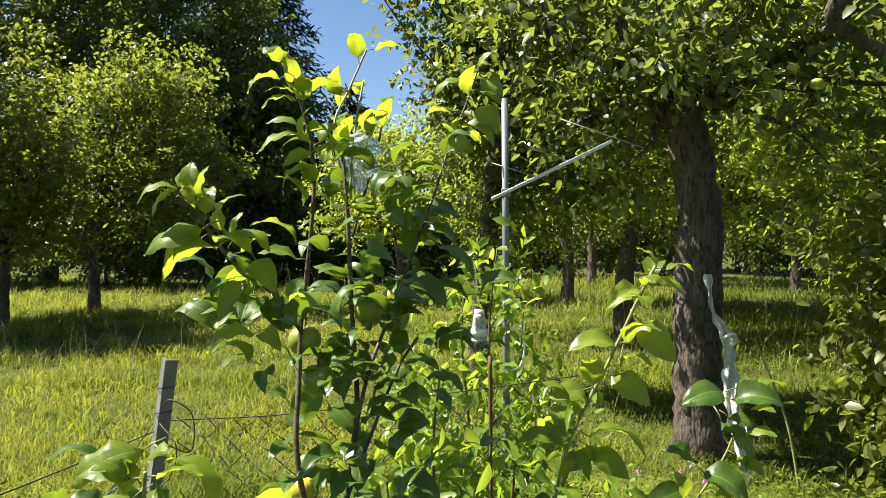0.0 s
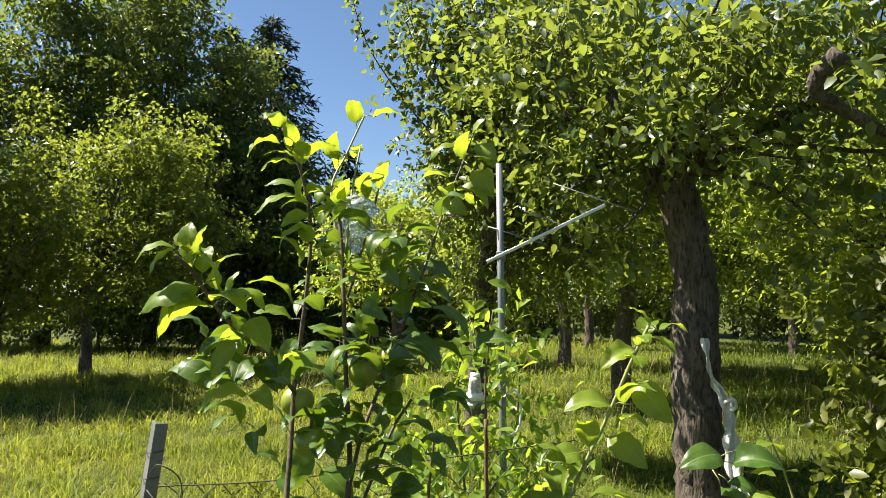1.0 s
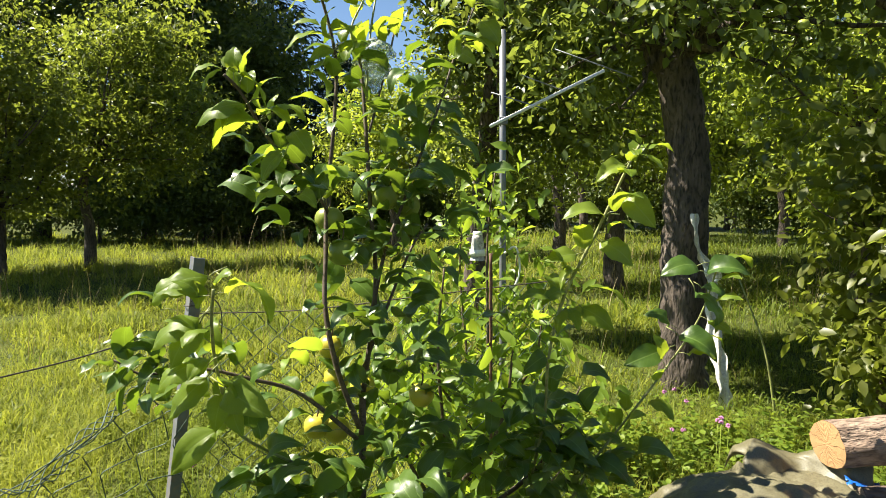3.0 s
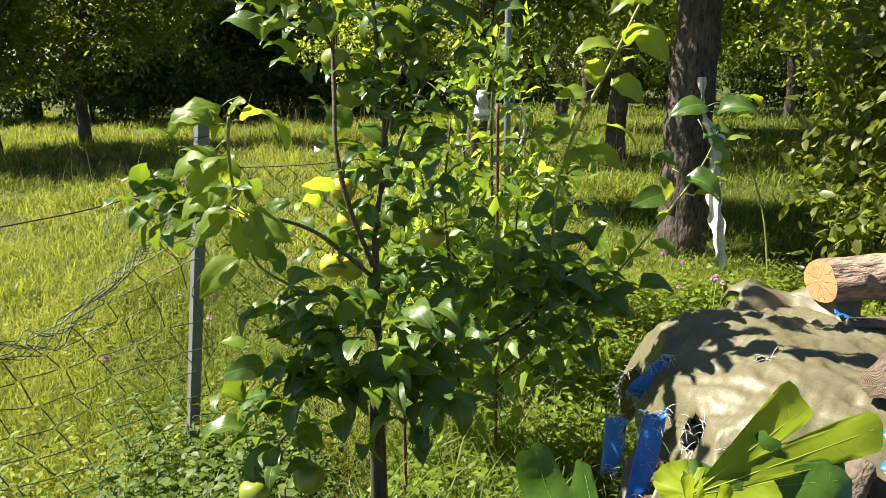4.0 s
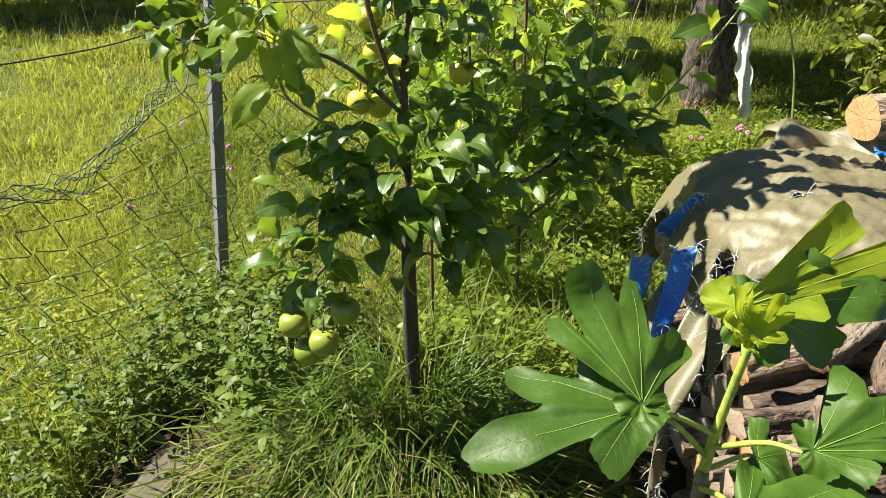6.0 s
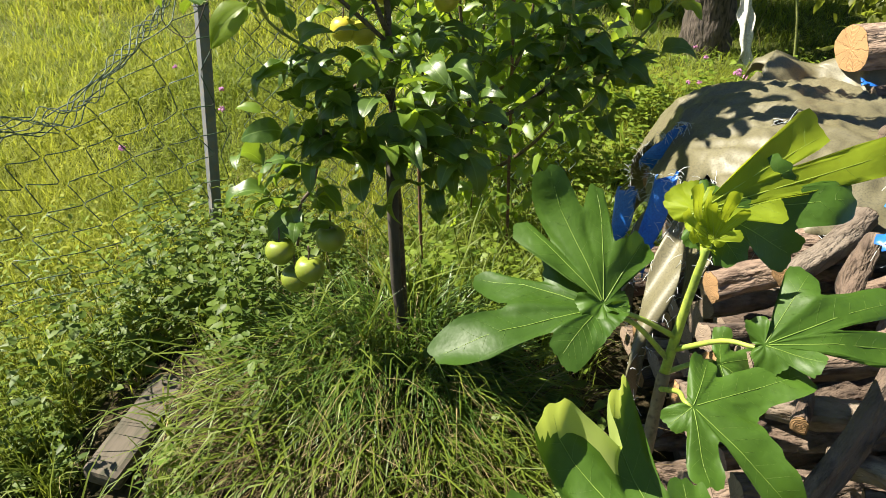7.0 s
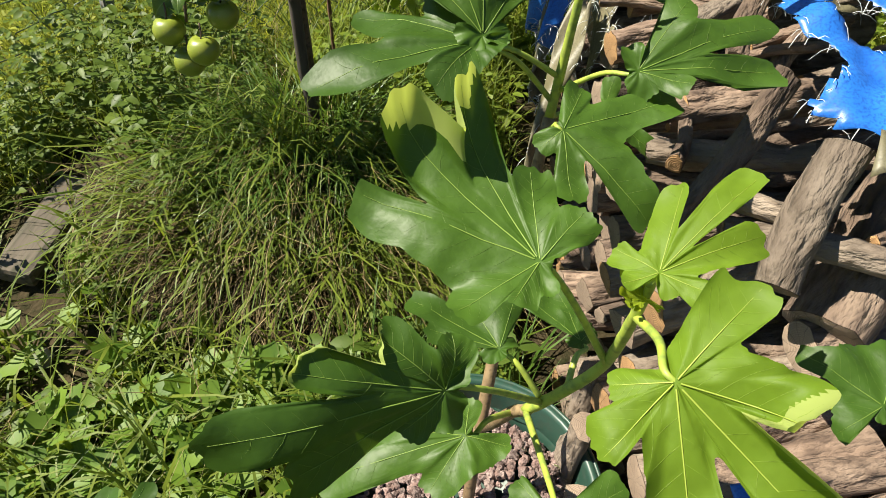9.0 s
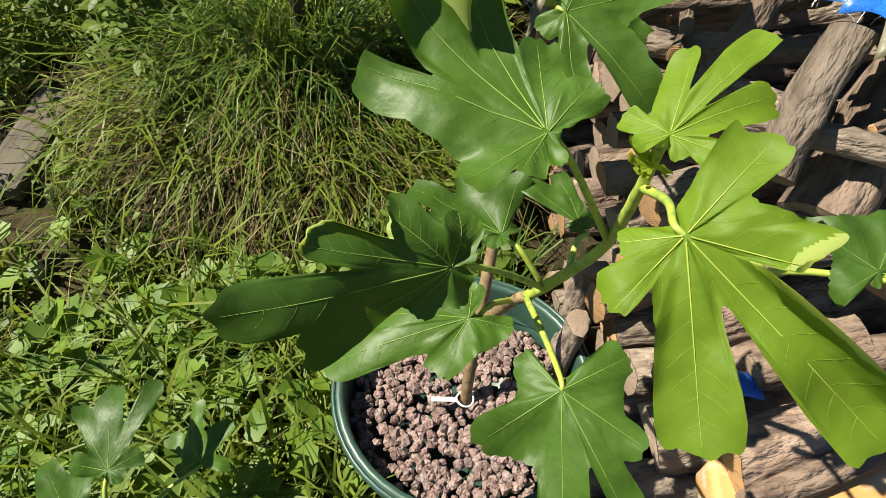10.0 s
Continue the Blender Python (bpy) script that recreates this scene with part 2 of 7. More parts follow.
MAT = dict(
    soil=surf("soil", (0.030, 0.024, 0.013), (0.052, 0.040, 0.022), 3.0, 0.9, 40, 0.7, 0.02, c3=(0.016, 0.018, 0.007)),
    turf=surf("turf", (0.050, 0.062, 0.014), (0.082, 0.090, 0.022), 2.2, 0.9, 30, 0.8, 0.03, c3=(0.030, 0.042, 0.010)),
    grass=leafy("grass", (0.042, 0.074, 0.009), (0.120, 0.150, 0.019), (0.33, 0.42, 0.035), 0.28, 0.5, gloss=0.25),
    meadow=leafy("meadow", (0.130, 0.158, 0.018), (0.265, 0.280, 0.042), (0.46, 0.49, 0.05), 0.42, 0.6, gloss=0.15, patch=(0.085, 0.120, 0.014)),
    straw=leafy("straw", (0.20, 0.16, 0.07), (0.32, 0.25, 0.12), (0.30, 0.24, 0.10), 0.3, 0.6),
    tuft=leafy("tuft", (0.036, 0.082, 0.010), (0.080, 0.140, 0.020), (0.18, 0.30, 0.03), 0.25, 0.42, gloss=0.45),
    weed=leafy("weed", (0.030, 0.058, 0.008), (0.090, 0.130, 0.020), (0.27, 0.35, 0.034), 0.24, 0.5, gloss=0.2),
    herb=leafy("herb", (0.060, 0.105, 0.012), (0.150, 0.200, 0.024), (0.36, 0.47, 0.035), 0.36, 0.5, gloss=0.25),
    ivy=leafy("ground_ivy", (0.060, 0.12, 0.014), (0.12, 0.19, 0.022), (0.32, 0.46, 0.035), 0.32, 0.5, gloss=0.3),
    pear=leafy("pear_leaf", (0.036, 0.076, 0.012), (0.066, 0.118, 0.018), (0.28, 0.41, 0.026), 0.32, 0.38, "object", 9, (0.16, 0.24, 0.06), 0.5, 0.40),
    pear_mass=leafy("pear_leaf_mass", (0.036, 0.074, 0.012), (0.066, 0.114, 0.018), (0.26, 0.38, 0.024), 0.28, 0.38, "island", 9, (0.16, 0.24, 0.06), 0.5, 0.5),
    # lighter leaves of upper limbs and shoots, with backlight put into the colour
    pear_fresh_lit=leafy("pear_leaf_fresh_lit", (0.095, 0.150, 0.016), (0.135, 0.195, 0.022), (0.47, 0.57, 0.035), 0.50, 0.40, "object", 9, (0.22, 0.30, 0.08), gloss=0.32),
    thatch=leafy("dead_grass", (0.055, 0.040, 0.018), (0.12, 0.088, 0.040), (0.10, 0.08, 0.03), 0.15, 0.7, gloss=0.15),
    pear_young=leafy("pear_leaf_young", (0.12, 0.18, 0.02), (0.18, 0.24, 0.028), (0.44, 0.51, 0.04), 0.45, 0.38, "object", 9, (0.25, 0.32, 0.09)),
    pear_far=leafy("pear_leaf_far", (0.085, 0.15, 0.018), (0.15, 0.22, 0.028), (0.44, 0.58, 0.04), 0.48, 0.38),
    fig=leafy("fig_leaf", (0.029, 0.067, 0.007), (0.046, 0.097, 0.0095), (0.18, 0.33, 0.018), 0.16, 0.5, "object", gloss=0.28, cloudy=0.3),
    fig_young=leafy("fig_leaf_young", (0.100, 0.175, 0.013), (0.130, 0.215, 0.016), (0.36, 0.48, 0.025), 0.38, 0.55, "object", gloss=0.20, cloudy=0.3),
    # yellow of the tip leaves, also painted backlight on one large blade
    fig_bud_lit=leafy("fig_leaf_tip_lit", (0.20, 0.265, 0.016), (0.25, 0.31, 0.02), (0.52, 0.60, 0.03), 0.45, 0.55, "object", gloss=0.2, cloudy=0.25),
    fig_under=leafy("fig_leaf_underside", (0.30, 0.37, 0.10), (0.34, 0.41, 0.12), (0.56, 0.64, 0.10), 0.45, 0.65, "object", gloss=0.15),
    vein=leafy("fig_vein", (0.17, 0.26, 0.045), (0.20, 0.30, 0.055), (0.32, 0.42, 0.06), 0.2, 0.45, "object"),
    side_vein=leafy("fig_side_vein", (0.10, 0.17, 0.028), (0.115, 0.19, 0.03), (0.26, 0.36, 0.04), 0.2, 0.5, "object"),
    side_vein_young=leafy("fig_side_vein_young", (0.19, 0.29, 0.03), (0.21, 0.31, 0.035), (0.42, 0.52, 0.05), 0.3, 0.5, "object"),
    vein_young=leafy("fig_vein_young", (0.36, 0.45, 0.07), (0.39, 0.48, 0.08), (0.50, 0.57, 0.07), 0.35, 0.45, "object"),
    apple_leaf=leafy("apple_leaf", (0.028, 0.051, 0.009), (0.070, 0.097, 0.019), (0.34, 0.41, 0.055), 0.42, 0.36, gloss=0.5),
    forest=leafy("forest_leaf", (0.032, 0.056, 0.014), (0.074, 0.100, 0.023), (0.27, 0.33, 0.045), 0.42, 0.45, gloss=0.35, vary=0.35),
    bright=leafy("bright_leaf", (0.075, 0.115, 0.018), (0.17, 0.205, 0.034), (0.48, 0.56, 0.06), 0.52, 0.40, gloss=0.35, vary=0.25),
    plum=leafy("plum_leaf", (0.042, 0.070, 0.013), (0.092, 0.118, 0.022), (0.34, 0.40, 0.045), 0.48, 0.40, gloss=0.35, vary=0.2),
    needle=leafy("needle", (0.012, 0.025, 0.012), (0.022, 0.04, 0.016), (0.03, 0.06, 0.015), 0.15, 0.6),
    bark=surf("bark", (0.07, 0.055, 0.042), (0.13, 0.10, 0.08), 9.0, 0.9, 45, 0.9, 0.03, stretch=(1, 1, 0.28), c3=(0.025, 0.02, 0.016)),
    twig=surf("twig", (0.075, 0.05, 0.03), (0.12, 0.085, 0.055), 25.0, 0.7, 120, 0.4, 0.002),
    green_stem=surf("green_stem", (0.27, 0.35, 0.045), (0.32, 0.39, 0.06), 12.0, 0.5, 80, 0.15, 0.001, c3=(0.16, 0.22, 0.045)),
    shoot=surf("young_shoot", (0.20, 0.24, 0.06), (0.24, 0.25, 0.09), 20.0, 0.5, 90, 0.2, 0.001, c3=(0.14, 0.13, 0.05)),
    fig_bark=surf("fig_bark", (0.17, 0.11, 0.055), (0.24, 0.17, 0.09), 30.0, 0.65, 120, 0.4, 0.002),
    stake=surf("stake_wood", (0.045, 0.036, 0.030), (0.085, 0.070, 0.058), 8.0, 0.85, 60, 0.5, 0.003, stretch=(1, 1, 0.15)),
    rust=surf("rusty_steel", (0.10, 0.045, 0.025), (0.16, 0.08, 0.05), 40.0, 0.8, 160, 0.4, 0.001),
    steel=surf("grey_painted_steel", (0.15, 0.165, 0.185), (0.20, 0.21, 0.225), 8.0, 0.5, 70, 0.15, 0.001, metal=0.35, c3=(0.16, 0.16, 0.17)),
    post=surf("post_paint", (0.15, 0.16, 0.18), (0.20, 0.21, 0.23), 12.0, 0.55, 60, 0.3, 0.002, metal=0.3, c3=(0.22, 0.19, 0.17)),
    alu=surf("aluminium", (0.62, 0.62, 0.60), (0.72, 0.72, 0.70), 20.0, 0.45, 120, 0.1, 0.001, metal=0.6, c3=(0.52, 0.52, 0.51)),
    wire=surf("green_wire", (0.035, 0.065, 0.042), (0.06, 0.10, 0.065), 20.0, 0.5, 200, 0.1, 0.0005),
    dark_wire=surf("dark_wire", (0.05, 0.04, 0.035), (0.08, 0.06, 0.05), 20.0, 0.7, 200, 0.2, 0.0005),
    cut=ring_wood("cut_wood", (0.36, 0.21, 0.095), (0.27, 0.145, 0.06)),
    old_cut=ring_wood("weathered_cut", (0.25, 0.185, 0.135), (0.15, 0.11, 0.08)),
    log_bark=surf("log_bark", (0.165, 0.112, 0.081), (0.230, 0.167, 0.124), 18.0, 0.88, 60, 1.0, 0.03, vary=0.9, stretch=(1, 1, 0.35), c3=(0.062, 0.040, 0.029)),
    grey_log=surf("grey_log", (0.178, 0.137, 0.104), (0.250, 0.202, 0.158), 20.0, 0.88, 75, 1.0, 0.02, vary=0.6, stretch=(1, 1, 0.35), c3=(0.105, 0.077, 0.055)),
    orange=surf("fresh_split_wood", (0.44, 0.22, 0.065), (0.50, 0.28, 0.11), 6.0, 0.7, 50, 0.4, 0.003, stretch=(0.3, 1, 1), c3=(0.40, 0.34, 0.24)),
    tarp=surf("olive_tarpaulin", (0.106, 0.094, 0.050), (0.142, 0.128, 0.075), 5.0, 0.52, 300, 0.2, 0.0008, c3=(0.078, 0.069, 0.041)),
    blue=surf("blue_tarpaulin", (0.012, 0.10, 0.42), (0.02, 0.15, 0.52), 9.0, 0.38, 260, 0.2, 0.001, c3=(0.01, 0.07, 0.32)),
    fray=surf("frayed_threads", (0.55, 0.58, 0.60), (0.65, 0.68, 0.70), 20.0, 0.7, 120, 0.1, 0.001),
    pot=surf("green_pot_plastic", (0.018, 0.05, 0.036), (0.025, 0.065, 0.048), 6.0, 0.4, 90, 0.15, 0.001, c3=(0.03, 0.055, 0.04)),
    lava=surf("lava_rock", (0.185, 0.118, 0.103), (0.275, 0.210, 0.192), 60.0, 0.95, 260, 1.0, 0.004, vary=0.6, c3=(0.09, 0.055, 0.05), by="island"),
    plank=surf("old_plank", (0.085, 0.069, 0.052), (0.135, 0.110, 0.084), 7.0, 0.9, 50, 0.6, 0.003, stretch=(1, 0.15, 1), c3=(0.045, 0.045, 0.028)),
    cloth=surf("white_cloth", (0.62, 0.60, 0.55), (0.72, 0.70, 0.66), 12.0, 0.9, 90, 0.4, 0.003, c3=(0.45, 0.42, 0.37)),
    white=surf("white_plastic", (0.72, 0.72, 0.70), (0.78, 0.78, 0.76), 15.0, 0.45, 90, 0.1, 0.001, c3=(0.6, 0.6, 0.58)),
    grey_glass=surf("grey_contents", (0.38, 0.37, 0.35), (0.48, 0.47, 0.44), 30.0, 0.4, 90, 0.2, 0.002),
    pink=surf("pink_petal", (0.52, 0.20, 0.42), (0.60, 0.28, 0.50), 40.0, 0.7, 200, 0.2, 0.001),
    yellow=surf("yellow_petal", (0.62, 0.42, 0.03), (0.70, 0.50, 0.05), 40.0, 0.7, 200, 0.2, 0.001),
    stone=surf("field_stone", (0.30, 0.27, 0.24), (0.40, 0.37, 0.33), 12.0, 0.9, 70, 0.6, 0.004, c3=(0.2, 0.17, 0.15)),
)


for k in ("turf", "soil"):
    put(MAT[k].node_tree.nodes["Principled BSDF"].inputs["Specular IOR Level"], 0.08)


def fruit_skin(name, a, b2, blush):
    m, n, l, b = blank(name)
    col = mix(n, l, n.new("ShaderNodeObjectInfo").outputs["Random"], a, b2)
    col = mix(n, l, calc(n, l, "MULTIPLY", ramp(n, l, noise_tex(n, l, 22.0, 2.0), 0.5, 0.75), 0.35), col, blush)
    dots = ramp(n, l, noise_tex(n, l, 380.0, 1.0), 0.66, 0.72)
    col = mix(n, l, calc(n, l, "MULTIPLY", dots, 0.4), col, (0.30, 0.24, 0.08))
    l.new(col, b.inputs["Base Color"])
    put(b.inputs["Roughness"], 0.38)
    put(b.inputs["Subsurface Weight"], 0.08)
    put(b.inputs["Subsurface Radius"], (0.01, 0.012, 0.004))
    return m


MAT["fruit_green"] = fruit_skin("green_fruit_skin", (0.165, 0.205, 0.024), (0.20, 0.24, 0.028), (0.25, 0.26, 0.035))
MAT["fruit_yellow"] = fruit_skin("yellow_fruit_skin", (0.42, 0.37, 0.03), (0.50, 0.43, 0.04), (0.50, 0.33, 0.045))
MAT["apple"] = fruit_skin("apple_skin", (0.30, 0.36, 0.06), (0.36, 0.40, 0.07), (0.42, 0.36, 0.10))

plastic, pn, pl, pb = blank("clear_film")
put(pb.inputs["Base Color"], (0.80, 0.86, 0.88, 1))
put(pb.inputs["Transmission Weight"], 0.75)
put(pb.inputs["Roughness"], 0.12)
put(pb.inputs["IOR"], 1.3)
bumped(pn, pl, pb, noise_tex(pn, pl, 45.0, 3.0), 0.9, 0.01)
MAT["film"] = plastic


# ---- mesh tools ----
def mesh(name, verts, faces, mats=(), smooth=True, which=None):
    me = bpy.data.meshes.new(name)
    me.from_pydata([tuple(v) for v in verts], [], [tuple(f) for f in faces])
    for m in mats:
        me.materials.append(MAT[m])
    if smooth:
        me.polygons.foreach_set("use_smooth", np.ones(len(me.polygons), bool))
    if which is not None:
        me.polygons.foreach_set("material_index", np.asarray(which, np.int32))
    me.update()
    return me


def cloud_mesh(name, verts, tris, mat, mats=None, which=None):
    """A mesh from big arrays of points and triangles."""
    me = bpy.data.meshes.new(name)
    verts = np.asarray(verts, np.float32).reshape(-1, 3)
    tris = np.asarray(tris, np.int32).reshape(-1, 3)
    me.vertices.add(len(verts))
    me.vertices.foreach_set("co", verts.ravel())
    me.loops.add(len(tris) * 3)
    me.loops.foreach_set("vertex_index", tris.ravel())
    me.polygons.add(len(tris))
    me.polygons.foreach_set("loop_start", np.arange(0, len(tris) * 3, 3, dtype=np.int32))
    me.polygons.foreach_set("use_smooth", np.ones(len(tris), bool))
    for m in (mats or [mat]):
        me.materials.append(MAT[m])
    if which is not None:
        me.polygons.foreach_set("material_index", np.asarray(which, np.int32))
    me.update(calc_edges=True)
    return me


def part(name, me, parent=None, label="", at=None):
    if isinstance(me, bmesh.types.BMesh):
        raise TypeError
    ob = new(name, me)
    if parent is not None:
        ob.parent = parent
    if at is not None:
        ob.matrix_basis = at
    return tagged(ob, label)


def thing(name, at, label, category, group="", kind=""):
    ob = new(name)
    ob.empty_display_size = 0.05
    ob.matrix_basis = at if isinstance(at, Matrix) else Matrix.Translation(at)
    return tagged(ob, label, category, group, kind)


def spline(points, per=6):
    """Points of a smooth line through the given ones."""
    p = [np.array(q, float) for q in points]
    if len(p) < 3:
        return [p[0] + (p[-1] - p[0]) * i / per for i in range(per + 1)]
    e = [2 * p[0] - p[1], *p, 2 * p[-1] - p[-2]]
    out = []
    for i in range(1, len(e) - 2):
        a, b, c, d = e[i - 1:i + 3]
        for k in range(per):
            t = k / per
            out.append(0.5 * (2 * b + (c - a) * t + (2 * a - 5 * b + 4 * c - d) * t * t + (3 * b - a - 3 * c + d) * t ** 3))
    out.append(p[-1])
    return out


def tube_data(points, r0, r1, sides=8, rough=0.0, rng=None, cap=True, power=1.0):
    """Points and faces of a tapering round bar along a line."""
    pts = [Vector(q) for q in points]
    vs, fs = [], []
    up = Vector((0.31, 0.17, 0.93))
    for i, q in enumerate(pts):
        d = (pts[min(i + 1, len(pts) - 1)] - pts[max(i - 1, 0)]).normalized()
        a = d.cross(up)
        if a.length < 0.1:
            a = d.cross(Vector((1, 0, 0)))
        a.normalize()
        b = d.cross(a)
        f = (i / max(1, len(pts) - 1)) ** power
        r = r0 + (r1 - r0) * f
        for k in range(sides):
            t = 2 * math.pi * k / sides
            rr = r * (1 + (rng.uniform(-rough, rough) if rough else 0))
            vs.append(q + (a * math.cos(t) + b * math.sin(t)) * rr)
    for i in range(len(pts) - 1):
        for k in range(sides):
            j = (k + 1) % sides
            fs.append((i * sides + k, i * sides + j, (i + 1) * sides + j, (i + 1) * sides + k))
    if cap:
        fs.append(tuple(range(sides - 1, -1, -1)))
        m = (len(pts) - 1) * sides
        fs.append(tuple(m + k for k in range(sides)))
    return vs, fs


def tube(name, points, r0, r1, mat, sides=8, rough=0.0, seed=0, cap=True, power=1.0):
    v, f = tube_data(points, r0, r1, sides, rough, random.Random(seed), cap, power)
    return mesh(name, v, f, [mat])


def joined(name, pieces, mat):
    """One mesh out of several (points, faces) pairs."""
    vs, fs = [], []
    for v, f in pieces:
        o = len(vs)
        vs += list(v)
        fs += [tuple(i + o for i in g) for g in f]
    return mesh(name, vs, fs, [mat])


def box_data(lo, hi, bev=0.0):
    bm = bmesh.new()
    bmesh.ops.create_cube(bm, size=1)
    for v in bm.verts:
        for i in range(3):
            v.co[i] = (lo[i] + hi[i]) / 2 + v.co[i] * (hi[i] - lo[i])
    if bev:
        bmesh.ops.bevel(bm, geom=list(bm.edges), offset=bev, segments=2, affect="EDGES", profile=0.6)
    v = [q.co.copy() for q in bm.verts]
    bm.verts.index_update()
    f = [tuple(q.index for q in g.verts) for g in bm.faces]
    bm.free()
    return v, f


def leaf_cloud(base, way, normal, length, width, fold=0.25, droop=0.15, simple=False):
    """Arrays of small folded leaves: six outline points and one on the rib, or four points where simple."""
    base, way, normal = (np.asarray(a, float) for a in (base, way, normal))
    way /= np.linalg.norm(way, axis=1, keepdims=True)
    side = np.cross(way, normal)
    side /= np.linalg.norm(side, axis=1, keepdims=True) + 1e-9
    up = np.cross(side, way)
    L, W = np.asarray(length)[:, None], np.asarray(width)[:, None]
    f, d = fold, droop
    spec = ((0, 0, 0), (0.30, 0.46, f * 0.42), (0.70, 0.36, f * 0.30 - d * 0.5), (1.0, 0, -d), (0.70, -0.36, f * 0.30 - d * 0.5), (0.30, -0.46, f * 0.42), (0.5, 0, -d * 0.1))
    if simple:
        spec = ((0, 0, 0), (0.42, 0.5, f * 0.5), (1.0, 0, -d), (0.42, -0.5, f * 0.5))
    v = np.stack([base + way * L * a + side * W * b + up * W * c for a, b, c in spec], 1)
    k = len(base)
    if simple:
        t = np.array(((0, 2, 1), (0, 3, 2)))
        return v.reshape(-1, 3), (t[None] + (np.arange(k) * 4)[:, None, None]).reshape(-1, 3)
    t = np.array(((0, 5, 6), (0, 6, 1), (1, 6, 2), (2, 6, 3), (3, 6, 4), (4, 6, 5)))
    tris = t[None] + (np.arange(k) * 7)[:, None, None]
    return v.reshape(-1, 3), tris.reshape(-1, 3)


def blades(x, y, z, length, width, lean, rs, bend=0.5, heading=None):
    """Arrays of curved grass blades, three joints each."""
    k = len(x)
    th = rs.uniform(0, 2 * np.pi, k) if heading is None else heading
    h = np.stack([np.cos(th), np.sin(th), np.zeros(k)], 1)
    tw = th + np.pi / 2 + rs.uniform(-0.7, 0.7, k)
    s = np.stack([np.cos(tw), np.sin(tw), np.zeros(k)], 1)
    p = np.stack([x, y, z], 1)
    L = np.asarray(length)
    rows, ang, q = [], np.asarray(lean, float), p
    for i, (w, seg) in enumerate(((1.0, 0.0), (0.85, 0.4), (0.55, 0.35), (0.0, 0.25))):
        if i:
            q = q + (h * np.sin(ang)[:, None] + np.array((0, 0, 1.0)) * np.cos(ang)[:, None]) * (L * seg)[:, None]
            ang = ang + bend * rs.uniform(0.4, 1.6, k)
        if w:
            rows += [q - s * (width * w / 2)[:, None], q + s * (width * w / 2)[:, None]]
        else:
            rows.append(q)
    v = np.stack(rows, 1)
    t = np.array(((0, 1, 3), (0, 3, 2), (2, 3, 5), (2, 5, 4), (4, 5, 6)))
    tris = t[None] + (np.arange(k) * 7)[:, None, None]
    return v.reshape(-1, 3), tris.reshape(-1, 3)


def ground_z(x, y):
    """Height of the ground: a mound round the young tree, else nearly level."""
    x, y = np.asarray(x, float), np.asarray(y, float)
    m = 0.24 * np.exp(-(((x + 0.22) / 0.48) ** 2 + ((y - 1.28) / 0.46) ** 2))
    m = m + 0.10 * np.exp(-(((x + 0.8) / 0.35) ** 2 + ((y - 1.2) / 0.6) ** 2))
    w = 0.018 * np.sin(x * 2.3 + 1) * np.cos(y * 1.9) + 0.010 * np.sin(x * 7.1 + y * 5.3)
    far = np.clip((y - 6) / 30, 0, 1) * 0.25 * np.sin(x * 0.21 + 0.6)
    return m + w + far - 0.03


# ---- ground ----
def build_ground():
    a = np.concatenate([-np.geomspace(900, 3.2, 26), np.linspace(-3, 3, 61), np.geomspace(3.2, 900, 26)])
    b = np.concatenate([-np.geomspace(900, 1.2, 18), np.linspace(-1, 5, 61), np.geomspace(5.2, 900, 30)])
    gx, gy = np.meshgrid(a, b)
    gz = ground_z(gx, gy)
    w = len(a)
    v = np.stack([gx, gy, gz], 2).reshape(-1, 3)
    f = [(j * w + i, j * w + i + 1, (j + 1) * w + i + 1, (j + 1) * w + i) for j in range(len(b) - 1) for i in range(w - 1)]
    near = [0 if math.hypot((v[g[0]][0] - 0.1) / 1.4, (v[g[0]][1] - 0.7) / 1.5) + 0.35 * noise.noise((v[g[0]][0] * 3, v[g[0]][1] * 3, 0)) < 1 else 1 for g in f]
    return tagged(part("ground", mesh("ground", v, f, ["soil", "turf"], True, near)), "dark garden soil under grass and meadow", "ground", "", "structure")


ground = build_ground()


# ---- trees ----
def crown_points(rs, lobes, clumps, leaves, spread, shell=0.45):
    """Leaf places in clumps inside several rounded lobes (centre, radii). Returns the places, their clump, and the clump centres."""
    vol = np.array([r[0] * r[1] * r[2] for _, r in lobes])
    pick = rs.choice(len(lobes), clumps, p=vol / vol.sum())
    d = rs.normal(size=(clumps, 3))
    d /= np.linalg.norm(d, axis=1, keepdims=True)
    rad = rs.uniform(shell ** 2, 1, clumps) ** 0.5
    rad *= np.array([0.88 + 0.62 * noise.noise((q[0] * 2.4 + i * 7, q[1] * 2.4, q[2] * 3.2 + clumps)) for q, i in zip(d, pick)])
    c = np.array([lobes[i][0] for i in pick]) + d * rad[:, None] * np.array([lobes[i][1] for i in pick])
    idx = np.repeat(np.arange(clumps), leaves)
    size = rs.uniform(0.6, 1.35, clumps)
    way = d * np.array((1, 1, 0.6)) + rs.normal(size=(clumps, 3)) * 0.45 + (0, 0, 0.12)
    way /= np.linalg.norm(way, axis=1, keepdims=True)
    u = rs.uniform(-1, 1, len(idx))
    p = c[idx] + way[idx] * (u * 1.55 * spread * size[idx])[:, None] + rs.normal(size=(len(idx), 3)) * np.array((1, 1, 0.55)) * (0.55 * spread * size[idx] * (1.15 - 0.5 * u))[:, None]
    p[:, 2] -= 0.25 * spread * u * u
    return p, idx, c


